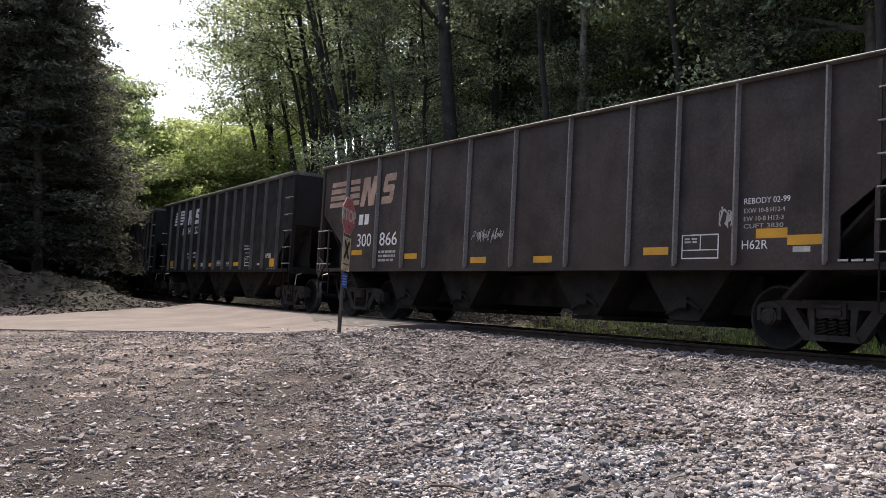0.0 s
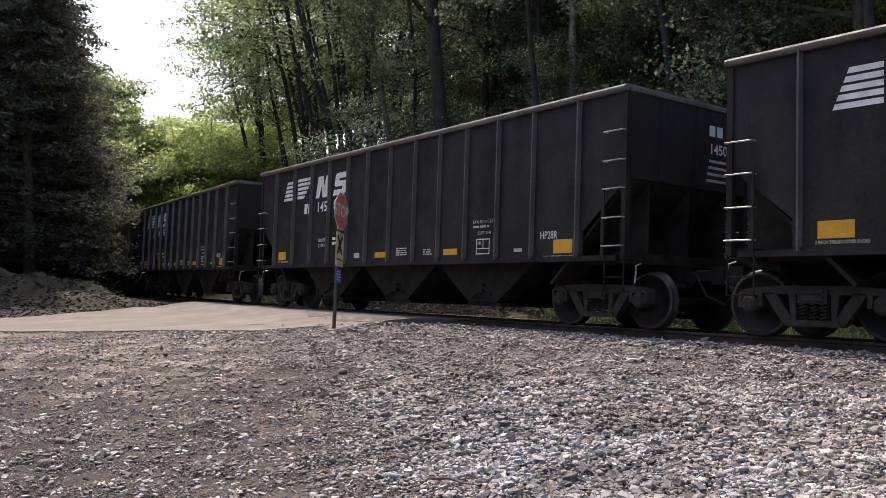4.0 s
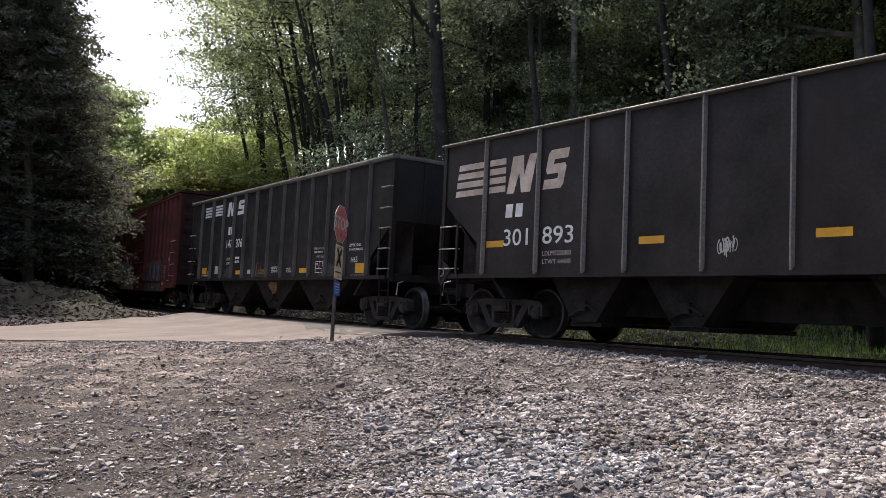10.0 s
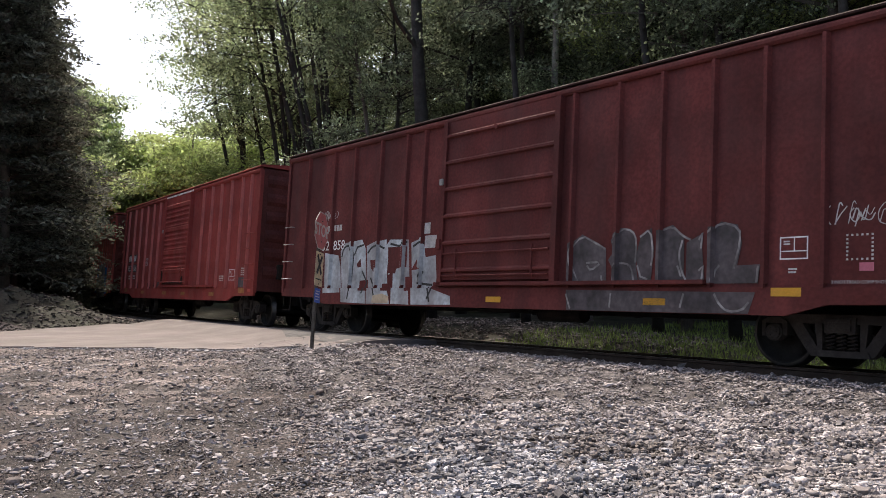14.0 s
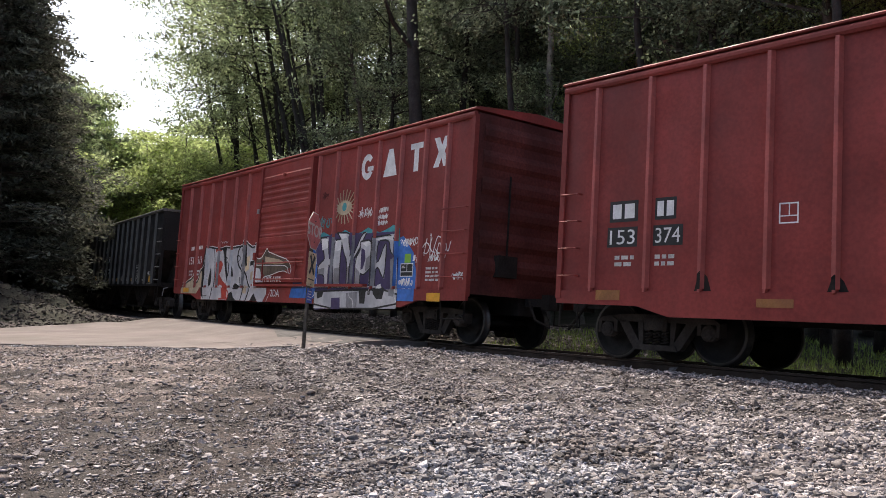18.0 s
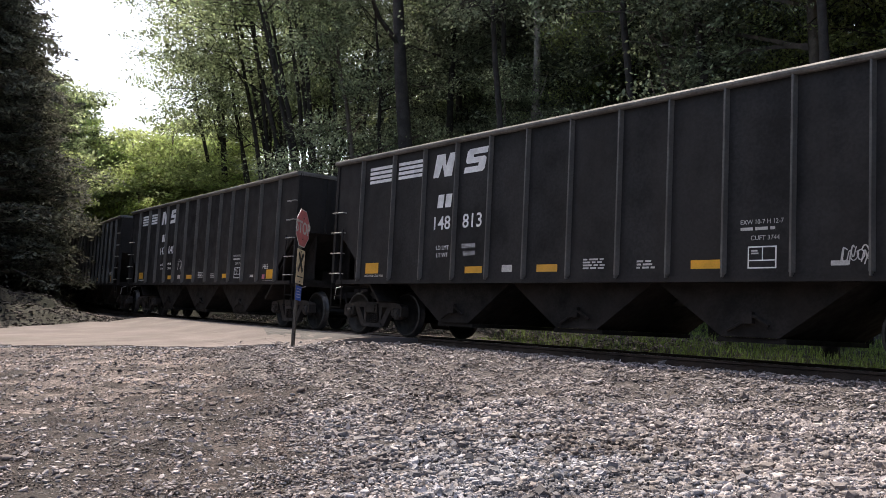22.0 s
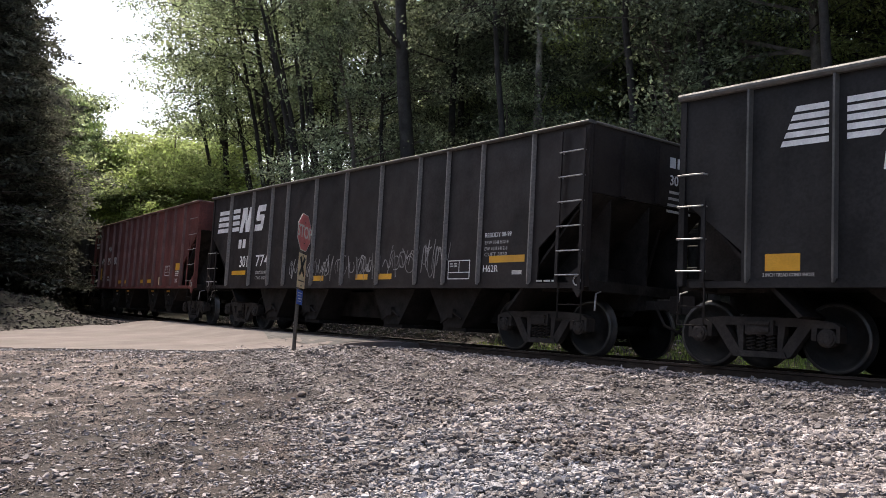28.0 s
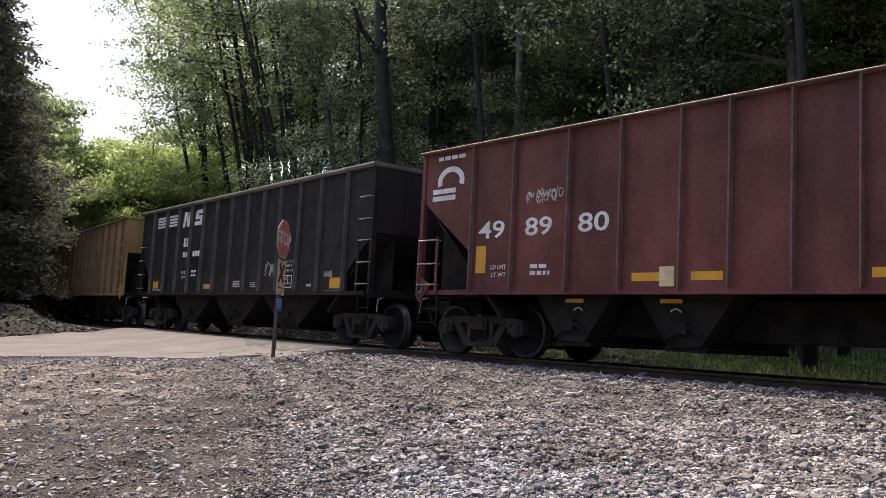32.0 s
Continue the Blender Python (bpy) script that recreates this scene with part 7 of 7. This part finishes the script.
def build_woods():
    rnd = random.Random(11)
    wood = "trees of the wood"
    kinds = [tagged(broadleaf(1, 17, 4.6, 0.30, M_LEAF, 620, 60, 0.070), "tall dark-green broadleaf tree beside the track", "tree", wood),
             tagged(broadleaf(2, 17, 4.3, 0.44, M_LEAF_EDGE, 560, 36, 0.095, stems=6, lean=0.085, trunk_r=0.125, bark=M_DARKBARK), "many-stemmed leaning broadleaf tree", "tree", wood),
             tagged(broadleaf(3, 19, 4.2, 0.42, M_LEAF, 600, 60, 0.070, trunk_r=0.2), "tall straight-trunked broadleaf tree", "tree", wood),
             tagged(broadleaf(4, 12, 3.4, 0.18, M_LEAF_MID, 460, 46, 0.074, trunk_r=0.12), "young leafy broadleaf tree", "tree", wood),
             tagged(broadleaf(6, 19, 4.8, 0.22, M_LEAF, 620, 56, 0.085, trunk_r=0.22, bark=M_DARKBARK), "tall broadleaf tree deep in the wood", "tree", wood)]
    kinds.append(tagged(broadleaf(14, 18, 4.4, 0.60, M_LEAF_EDGE, 340, 34, 0.095, stems=6, lean=0.09, trunk_r=0.12, bark=M_DARKBARK), "many-stemmed tree with bare dark leaning stems", "tree", wood))
    # These look sunlit by their brighter leaf colour.
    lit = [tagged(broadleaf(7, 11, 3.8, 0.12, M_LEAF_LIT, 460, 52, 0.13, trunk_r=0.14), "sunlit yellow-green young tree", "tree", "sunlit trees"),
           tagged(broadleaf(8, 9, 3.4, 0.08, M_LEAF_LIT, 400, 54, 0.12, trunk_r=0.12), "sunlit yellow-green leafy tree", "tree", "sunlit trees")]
    cons = [tagged(conifer(21, 20, 4.5, M_NEEDLE, 56, 0.10, per=24, low=0.09), "tall dark conifer with drooping boughs", "conifer", "conifers"),
            tagged(conifer(22, 16, 4.4, M_NEEDLE, 44, 0.15, per=16, low=0.05), "dense dark conifer on the bank", "conifer", "conifers")]
    first = set()

    def put(tree, x, y, scale=1.0):
        stand(tree, x, y, rnd.uniform(0, 360), scale, tree in first)
        first.add(tree)

    for s, l, k, sc in [(-34.5, -8.0, 1, 1.15), (-29.5, -8.5, 1, 1.15), (-27, -10, 1, 1.1), (-23, -8.2, 1, 1.1), (-20.5, -8.4, 5, 1.1), (-18.6, -7.0, 5, 1.0), (-16.2, -6.4, 5, 1.1), (-12.2, -6.4, 3, 1.1), (-5.5, -7.2, 3, 0.7),
                        (-2, -10.5, 2, 1.0), (0, -7.8, 3, 1.15), (2.5, -11, 0, 1.1), (4, -8.5, 2, 1.0), (7, -10.5, 2, 1.05), (9, -8, 0, 1.0), (11, -11, 2, 1.0), (13.5, -8.5, 3, 1.2),
                        (16, -11, 0, 1.0), (19, -8.5, 2, 1.0), (22, -11, 0, 1.1), (26, -9, 2, 1.0), (23.5, -8.0, 0, 1.1), (28.5, -10, 0, 1.1), (30, -12, 4, 1.0),
                        (-6, -14, 4, 1.0), (1, -14, 4, 1.0), (9.5, -13.5, 4, 1.05), (18, -13.5, 4, 1.0), (26, -14, 4, 1.1), (-3, -16, 4, 1.1), (6, -16, 4, 1.1), (14, -17, 4, 1.1), (24, -17, 4, 1.1),
                        (3, -22, 4, 1.2), (18, -22, 4, 1.2)]:
        p = beside_track(s + rnd.uniform(-0.8, 0.8), l + rnd.uniform(-0.8, 0.8))
        put(kinds[k], p.x, p.y, sc * rnd.uniform(0.93, 1.07))
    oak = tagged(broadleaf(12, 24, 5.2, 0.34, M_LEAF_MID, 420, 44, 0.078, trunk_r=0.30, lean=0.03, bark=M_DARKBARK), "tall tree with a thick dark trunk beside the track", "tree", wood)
    put(oak, -0.75, 29.0)
    put(oak, 8.6, 27.5, 0.9)
    put(oak, 13.0, 25.5, 0.95)
    # Sunlight on these shaded trees is put into the leaf material.
    gold = tagged(broadleaf(15, 17, 4.2, 0.42, M_LEAF_LIT, 460, 50, 0.07, trunk_r=0.15, bark=M_DARKBARK), "broadleaf tree with sunlit yellow-green put into its leaf colour", "tree", wood)
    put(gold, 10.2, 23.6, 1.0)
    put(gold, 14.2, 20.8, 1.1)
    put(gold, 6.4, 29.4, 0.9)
    put(dead_tree(), 3.45, 27.8)
    pole = tagged(broadleaf(5, 18, 2.6, 0.55, M_LEAF, 180, 52, 0.074, trunk_r=0.13, lean=0.03, bark=M_DARKBARK), "slender straight-trunked forest tree", "tree", wood)
    for k in range(24):
        p = beside_track(-14 + 50 * k / 23 + rnd.uniform(-0.9, 0.9), -6.0 - 9 * rnd.uniform(0, 1) ** 2)
        put(pole, p.x, p.y, rnd.uniform(0.8, 1.15))
    dense = tagged(broadleaf(9, 12, 3.8, 0.10, M_LEAF_EDGE, 560, 60, 0.13, trunk_r=0.14), "dense rounded tree in half shade beside the track", "tree", wood)
    for x, y, sc in [(0.5, 47, 1.1), (4.5, 46, 1.1), (8.5, 44, 1.1), (12.5, 42, 1.1), (16, 38, 1.0), (2.5, 52, 1.2)]:
        put(dense, x, y, sc * 1.3)
    for x, y, sc in [(3.4, 34.0, 1.0), (6.6, 32.0, 1.0), (0.4, 33.5, 0.95), (-1.2, 38.5, 0.9), (1.2, 38.0, 1.0), (2.2, 42, 1.1), (4.5, 37, 1.0), (12.5, 31.5, 1.0), (15.5, 29.5, 1.0), (9.5, 34, 1.05)]:
        put(kinds[4], x, y, sc)
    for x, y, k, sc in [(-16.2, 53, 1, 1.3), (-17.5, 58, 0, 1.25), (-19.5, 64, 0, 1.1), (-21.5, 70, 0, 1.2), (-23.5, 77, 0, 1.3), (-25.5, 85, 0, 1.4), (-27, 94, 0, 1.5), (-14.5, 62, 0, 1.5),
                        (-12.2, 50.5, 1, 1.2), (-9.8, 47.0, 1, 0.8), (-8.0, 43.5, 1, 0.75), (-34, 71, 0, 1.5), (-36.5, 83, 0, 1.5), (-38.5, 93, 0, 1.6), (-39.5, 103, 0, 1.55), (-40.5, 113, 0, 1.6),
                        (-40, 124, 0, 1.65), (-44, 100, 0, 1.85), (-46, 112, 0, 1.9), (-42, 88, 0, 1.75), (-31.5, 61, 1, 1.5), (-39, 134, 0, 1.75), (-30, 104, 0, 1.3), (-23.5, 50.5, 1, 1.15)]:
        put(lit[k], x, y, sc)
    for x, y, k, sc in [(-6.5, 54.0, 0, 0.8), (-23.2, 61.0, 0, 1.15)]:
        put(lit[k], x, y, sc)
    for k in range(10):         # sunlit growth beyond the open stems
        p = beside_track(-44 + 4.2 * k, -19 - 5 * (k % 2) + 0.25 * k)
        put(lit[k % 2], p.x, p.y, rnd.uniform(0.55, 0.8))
    for x, y, k, sc in [(-17.9, 33.9, 0, 1.0), (-21.8, 29.0, 0, 0.85), (-22.5, 45.5, 1, 0.95), (-19.7, 38.0, 0, 1.05), (-26, 30, 0, 0.95), (-25, 42, 1, 1.1), (-29, 37, 1, 1.3), (-28, 48, 1, 1.0), (-33, 44, 1, 1.3), (-27, 25.5, 1, 1.0), (-33, 28, 1, 1.2), (-30, 56, 1, 1.1),
                        (-24, 33.5, 0, 1.0), (-28.5, 33, 1, 1.25), (-36, 36, 1, 1.3), (-34, 52, 1, 1.35), (-37, 60, 1, 1.3), (-24.5, 37.5, 1, 1.2), (-20.3, 42.5, 1, 0.75), (-18.6, 39.5, 1, 0.45), (-21.5, 39, 1, 0.6)]:
        put(cons[k], x, y, sc)
    put(dense, -24.6, 56.0, 1.3)
    put(dense, -24.0, 61.0, 1.32)
    put(lit[0], -20.2, 60.5, 1.2)
    put(lit[0], -21.8, 62.5, 1.05)
    put(cons[1], -23.5, 48.5, 1.05)
    put(gold, 10.7, 20.9, 0.85)
    put(gold, 12.6, 20.2, 0.95)


build_woods()
build_unseen_woods(random.Random(4))


# ------------------------------------------------------------------ loose stone and grass
def stones(name, xs, ys, sizes, mat, rng, sink=0.15, block=False, thin=1.0, heap=0.0):
    """Many small broken stones, as one mesh."""
    n = len(xs)
    z = ground_height(xs, ys) + heap * hummocks(xs, ys)
    if block:
        cube = np.array([(-1, -1, -1), (1, -1, -1), (1, 1, -1), (-1, 1, -1), (-1, -1, 1), (1, -1, 1), (1, 1, 1), (-1, 1, 1)], float)
        v = cube[None] * rng.uniform(0.42, 1.0, (n, 8, 3)) * rng.uniform(0.75, 1.25, (n, 1, 3)) * np.array([1.05, 0.9, 0.62 * thin])
    octa = np.array([(1, 0, 0), (0, 1, 0), (-1, 0, 0), (0, -1, 0), (0, 0, 1), (0, 0, -1)], float)
    v = v if block else octa[None] * rng.uniform(0.7, 1.25, (n, 6, 1)) + rng.uniform(-0.38, 0.38, (n, 6, 3))
    v = v if block else v * rng.uniform(0.7, 1.3, (n, 1, 3)) * np.array([1.2, 0.8, 0.42])
    # turned any way on the ground, tipped a little
    turn, dip, way = rng.uniform(0, 6.28, n), rng.normal(0, 0.5, n), rng.uniform(0, 6.28, n)
    Z = np.zeros((n, 3, 3))
    Z[:, 0, 0], Z[:, 0, 1], Z[:, 1, 0], Z[:, 1, 1], Z[:, 2, 2] = np.cos(turn), -np.sin(turn), np.sin(turn), np.cos(turn), 1
    K = np.zeros((n, 3, 3))
    K[:, 0, 2], K[:, 1, 2], K[:, 2, 0], K[:, 2, 1] = np.sin(way), -np.cos(way), -np.sin(way), np.cos(way)
    R = (np.eye(3) + np.sin(dip)[:, None, None] * K + (1 - np.cos(dip))[:, None, None] * (K @ K)) @ Z
    v = np.einsum("nij,nkj->nki", R, v) * (sizes / 2)[:, None, None]
    v += np.stack([xs, ys, z + sizes * (0.5 - sink) * rng.uniform(0.2, 1.0, n)], 1)[:, None]
    f = [(3, 2, 1, 0), (4, 5, 6, 7), (0, 1, 5, 4), (1, 2, 6, 5), (2, 3, 7, 6), (3, 0, 4, 7)] if block else [(0, 1, 4), (1, 2, 4), (2, 3, 4), (3, 0, 4), (1, 0, 5), (2, 1, 5), (3, 2, 5), (0, 3, 5)]
    corners, sides = (8, 4) if block else (6, 3)
    f = np.array(f)
    idx = (f[None] + (np.arange(n) * corners)[:, None, None]).ravel()
    me = bpy.data.meshes.new(name)
    me.vertices.add(corners * n)
    me.vertices.foreach_set("co", v.ravel())
    me.loops.add(len(idx))
    me.loops.foreach_set("vertex_index", idx)
    me.polygons.add(len(f) * n)
    me.polygons.foreach_set("loop_start", np.arange(len(f) * n) * sides)
    me.materials.append(mat)
    me.update(calc_edges=True)
    me.shade_flat()
    me.attributes["sharp_face"].data.foreach_set("value", rng.uniform(0, 1, len(me.polygons)) < 0.5)     # chipped on some faces, rounded on others
    return new(name, me)


def hummocks(x, y):
    """Small uneven heaping of the loose stone, -1 to 1."""
    a = np.sin(9.7 * x + 3.1 * y + 1.7 * np.sin(2.3 * y)) * np.sin(7.9 * y - 2.6 * x + 1.4 * np.sin(3.1 * x))
    b = np.sin(19.3 * x - 6.1 * y + 2.0 * np.sin(4.3 * y + x)) * np.sin(16.1 * y + 5.2 * x + 1.9 * np.sin(5.7 * x))
    return 0.55 * a + 0.45 * b


def build_gravel():
    rng = np.random.default_rng(3)
    n = 235000
    # thicker close by
    d = 4.6 + 13.5 * rng.uniform(0, 1, n) ** 1.2
    a = np.radians(rng.uniform(-33, 34, n))
    x, y = d * np.sin(a), d * np.cos(a)
    s, l = track_coords(x, y)
    coarse = coarse_at(x, y)
    edge = rng.uniform(0, 0.6, n) ** 2 * 2.2
    heaped = hummocks(x, y)
    keep = (l > 0.86) & ~(on_road(x, y) & on_road(x, y - edge) & on_road(x + 0.5 * edge, y)) & (rng.uniform(0, 1, n) < 0.80 + 0.20 * coarse + np.minimum(heaped + 0.1, 0) * (0.45 + 0.1 * coarse))
    x, y, coarse, l = x[keep], y[keep], coarse[keep], l[keep]
    size = (0.0125 + 0.036 * rng.uniform(0, 1, len(x)) ** 1.8) * (0.40 + 0.66 * coarse) * (0.92 + 0.018 * y)
    size = np.where(rng.uniform(0, 1, len(x)) < 0.035, size * 1.8, size)
    pick = rng.uniform(0, 1, len(x))
    soil = pick > 0.15 + 0.85 * coarse
    fresh = ~soil & (rng.uniform(0, 1, len(x)) < 0.9 * np.exp(-((x - 0.2 - 0.25 * (7 - y)) / 1.7) ** 2 - ((y - 6.4) / 2.1) ** 2))
    pale = ~soil & ~fresh
    tagged(stones("gravel", x[fresh], y[fresh], size[fresh], M_GRAVEL, rng, block=True, heap=0.028), "loose blue-grey crushed stone spread over the ground", "gravel", kind="stuff")
    near = np.hypot(x, y) < 9.5
    tagged(stones("pale_gravel", x[pale & near], y[pale & near], size[pale & near], M_BALLAST, rng, block=True, heap=0.028), "loose pale crushed stone spread over the ground", "gravel", kind="stuff")
    tagged(stones("ballast_gravel", x[pale & ~near], y[pale & ~near], size[pale & ~near] * 1.05, M_BALLAST, rng, heap=0.035), "loose pale crushed stone beside the railway track", "gravel", kind="stuff")
    tagged(stones("trodden_gravel", x[soil], y[soil], size[soil], M_TRODDEN, rng, sink=0.25, block=True, thin=0.8), "small brown stones trodden into the soil", "gravel", kind="stuff")
    m = 20000
    d = 4.7 + 12.5 * rng.uniform(0, 1, m) ** 1.2
    a = np.radians(rng.uniform(-33, 10, m))
    x, y = d * np.sin(a), d * np.cos(a)
    s, l = track_coords(x, y)
    keep = (l > 1.0) & ~on_road(x, y) & (rng.uniform(0, 1, m) > 0.2 + coarse_at(x, y))
    x, y = x[keep], y[keep]
    tagged(stones("stone_chips", x, y, (0.012 + 0.05 * rng.uniform(0, 1, len(x)) ** 2.2) * (0.85 + 0.03 * y), M_CHIP, rng, sink=0.3, block=True, thin=0.6), "flat grey stone chips trodden into the dark soil", "gravel", kind="stuff")
    m = 380
    hub = rng.integers(0, 5, m)
    hx, hy = np.array([(1.5, 7.1), (1.25, 7.0), (0.05, 9.85), (1.75, 7.25), (0.9, 7.6)]).T
    x, y = hx[hub] + rng.normal(0, 0.2, m), hy[hub] + rng.normal(0, 0.16, m)
    tagged(stones("dark_stones", x, y, rng.uniform(0.025, 0.06, m), M_DARKSTONE, rng, sink=-0.3, block=True), "dark dirty stones heaped in the ballast", "gravel", kind="stuff")
    m = 7000
    t = rng.uniform(0.12, 0.86, m)
    e = np.array([along(ROAD_NEAR, k) for k in t])
    x, y = e[:, 0] + rng.normal(0, 0.1, m), e[:, 1] + rng.normal(0, 0.22, m)
    tagged(stones("verge_stones", x, y, rng.uniform(0.02, 0.055, m), M_GRAVEL, rng, sink=0.1), "small stones strewn along the road edge", "gravel", kind="stuff")
    m = 20000
    s = rng.uniform(-45, 32, m)
    l = rng.uniform(-3.0, 1.0, m)
    p = np.array([beside_track(a, b) for a, b in zip(s, l)])
    keep = ~on_road(p[:, 0], p[:, 1]) & (np.abs(np.abs(l) - 0.755) > 0.1)
    tagged(stones("track_ballast", p[keep, 0], p[keep, 1], rng.uniform(0.03, 0.06, keep.sum()), M_GRAVEL, rng), "grey crushed-stone ballast between the rails", "gravel", kind="stuff")
    m = 16000
    x, y = rng.normal(-14.5, 4.2, m), rng.normal(27.0, 2.6, m)
    s, l = track_coords(x, y)
    keep = (l > 1.8) & ~on_road(x, y)
    tagged(stones("heap_stones", x[keep], y[keep], 0.03 + 0.13 * rng.uniform(0, 1, keep.sum()) ** 5, M_RUBBLE, rng), "brown broken rubble on the dumped heap", "gravel", kind="stuff")
    m = 9000
    s, l = rng.uniform(-22, 3, m), rng.uniform(-7.0, -2.6, m)
    p = np.array([beside_track(a, b) for a, b in zip(s, l)])
    keep = ~on_road(p[:, 0], p[:, 1])
    tagged(stones("bank_stones", p[keep, 0], p[keep, 1], rng.uniform(0.04, 0.12, keep.sum()), M_BANK, rng), "broken stone on the bank behind the track", "gravel", kind="stuff")


def rock(seed, size, flat=0.6):
    """A single larger broken stone."""
    rng = np.random.default_rng(seed)
    bm = bmesh.new()
    bmesh.ops.create_icosphere(bm, subdivisions=2, radius=size / 2)
    ax = rng.normal(0, 1, (5, 3))
    for v in bm.verts:
        for q in ax:
            q = Vector(q).normalized()
            d = v.co.dot(q) - size * 0.33
            if d > 0:
                v.co -= q * d
        v.co.z *= flat
    me = bpy.data.meshes.new("rock")
    bm.to_mesh(me)
    bm.free()
    me.materials.append(M_DARKSTONE if seed % 4 else M_PALESTONE)
    return me


M_PALESTONE = material("pale_broken_stone", (0.40, 0.37, 0.34), 0.85, var=0.2, scale=8, fine=60, bump=0.3)


def build_rocks():
    rnd = random.Random(2)
    for k, (x, y, d) in enumerate(((-3.38, 6.84, 0.10), (-3.11, 6.08, 0.12), (0.08, 9.87, 0.16), (1.51, 7.11, 0.13), (1.38, 7.2, 0.09), (1.62, 7.02, 0.10), (1.3, 7.05, 0.08), (1.74, 7.15, 0.09), (1.11, 6.78, 0.08), (-3.02, 10.4, 0.10), (-3.74, 6.7, 0.09),
                                   (-2.36, 6.29, 0.07), (-2.82, 6.55, 0.07), (-2.19, 15.2, 0.16), (-2.02, 15.3, 0.13), (-2.4, 15.42, 0.14), (-2.47, 9.6, 0.10), (-0.7, 11.2, 0.1), (-2.7, 12.4, 0.12), (0.7, 8.78, 0.09), (2.4, 8.36, 0.08), (-1.6, 10.3, 0.13), (-1.2, 10.0, 0.09), (-0.3, 8.9, 0.1))):
        seed = 4 if k in (13, 14, 15) else 4 * k + 1 + k % 3
        ob = new("rock", rock(seed, d))
        ob.matrix_basis = pose(x, y, float(ground_height(x, y)[0]) + d * 0.12, 0, 0, rnd.uniform(0, 360))
        tagged(ob, "pale broken stone lying at the sign post" if seed == 4 else "dark broken stone lying in the gravel", "rock", "loose rocks")
    tw = Mesh().tube([(0, 0, 0.012), (0.14, 0.02, 0.02), (0.26, -0.03, 0.016), (0.37, -0.02, 0.012)], [0.012, 0.010, 0.008, 0.004], 6).tube([(0.2, 0, 0.018), (0.25, 0.06, 0.025), (0.3, 0.09, 0.02)], [0.006, 0.005, 0.003], 5)
    ob = tagged(part("twig", tw, M_BARK), "dry fallen twig lying on the gravel", "twig")
    ob.matrix_basis = pose(-0.3, 5.35, float(ground_height(-0.3, 5.35)[0]) + 0.015, 0, 0, -28)


def build_grass():
    rng = np.random.default_rng(9)
    n = 30000
    s, l = rng.uniform(-2, 30, n), -2.6 - 9 * rng.uniform(0, 1, n) ** 1.3
    p = np.array([beside_track(a, b) for a, b in zip(s, l)])
    x, y = p[:, 0], p[:, 1]
    z = ground_height(x, y)
    h = rng.uniform(0.06, 0.2, n)
    a = rng.uniform(0, 6.28, n)
    w = 0.012
    lean = rng.normal(0, 0.05, (n, 2))
    v = np.stack([np.stack([x - w * np.cos(a), y - w * np.sin(a), z - 0.02], 1), np.stack([x + w * np.cos(a), y + w * np.sin(a), z - 0.02], 1),
                  np.stack([x + lean[:, 0], y + lean[:, 1], z + h], 1)], 1).reshape(-1, 3)
    me = bpy.data.meshes.new("grass")
    me.vertices.add(3 * n)
    me.vertices.foreach_set("co", v.ravel())
    me.loops.add(3 * n)
    me.loops.foreach_set("vertex_index", np.arange(3 * n))
    me.polygons.add(n)
    me.polygons.foreach_set("loop_start", np.arange(n) * 3)
    me.materials.append(M_GRASS)
    me.update(calc_edges=True)
    tagged(new("grass", me), "short green grass behind the railway track", "grass", kind="stuff")


build_gravel()
build_rocks()
build_grass()
motions()
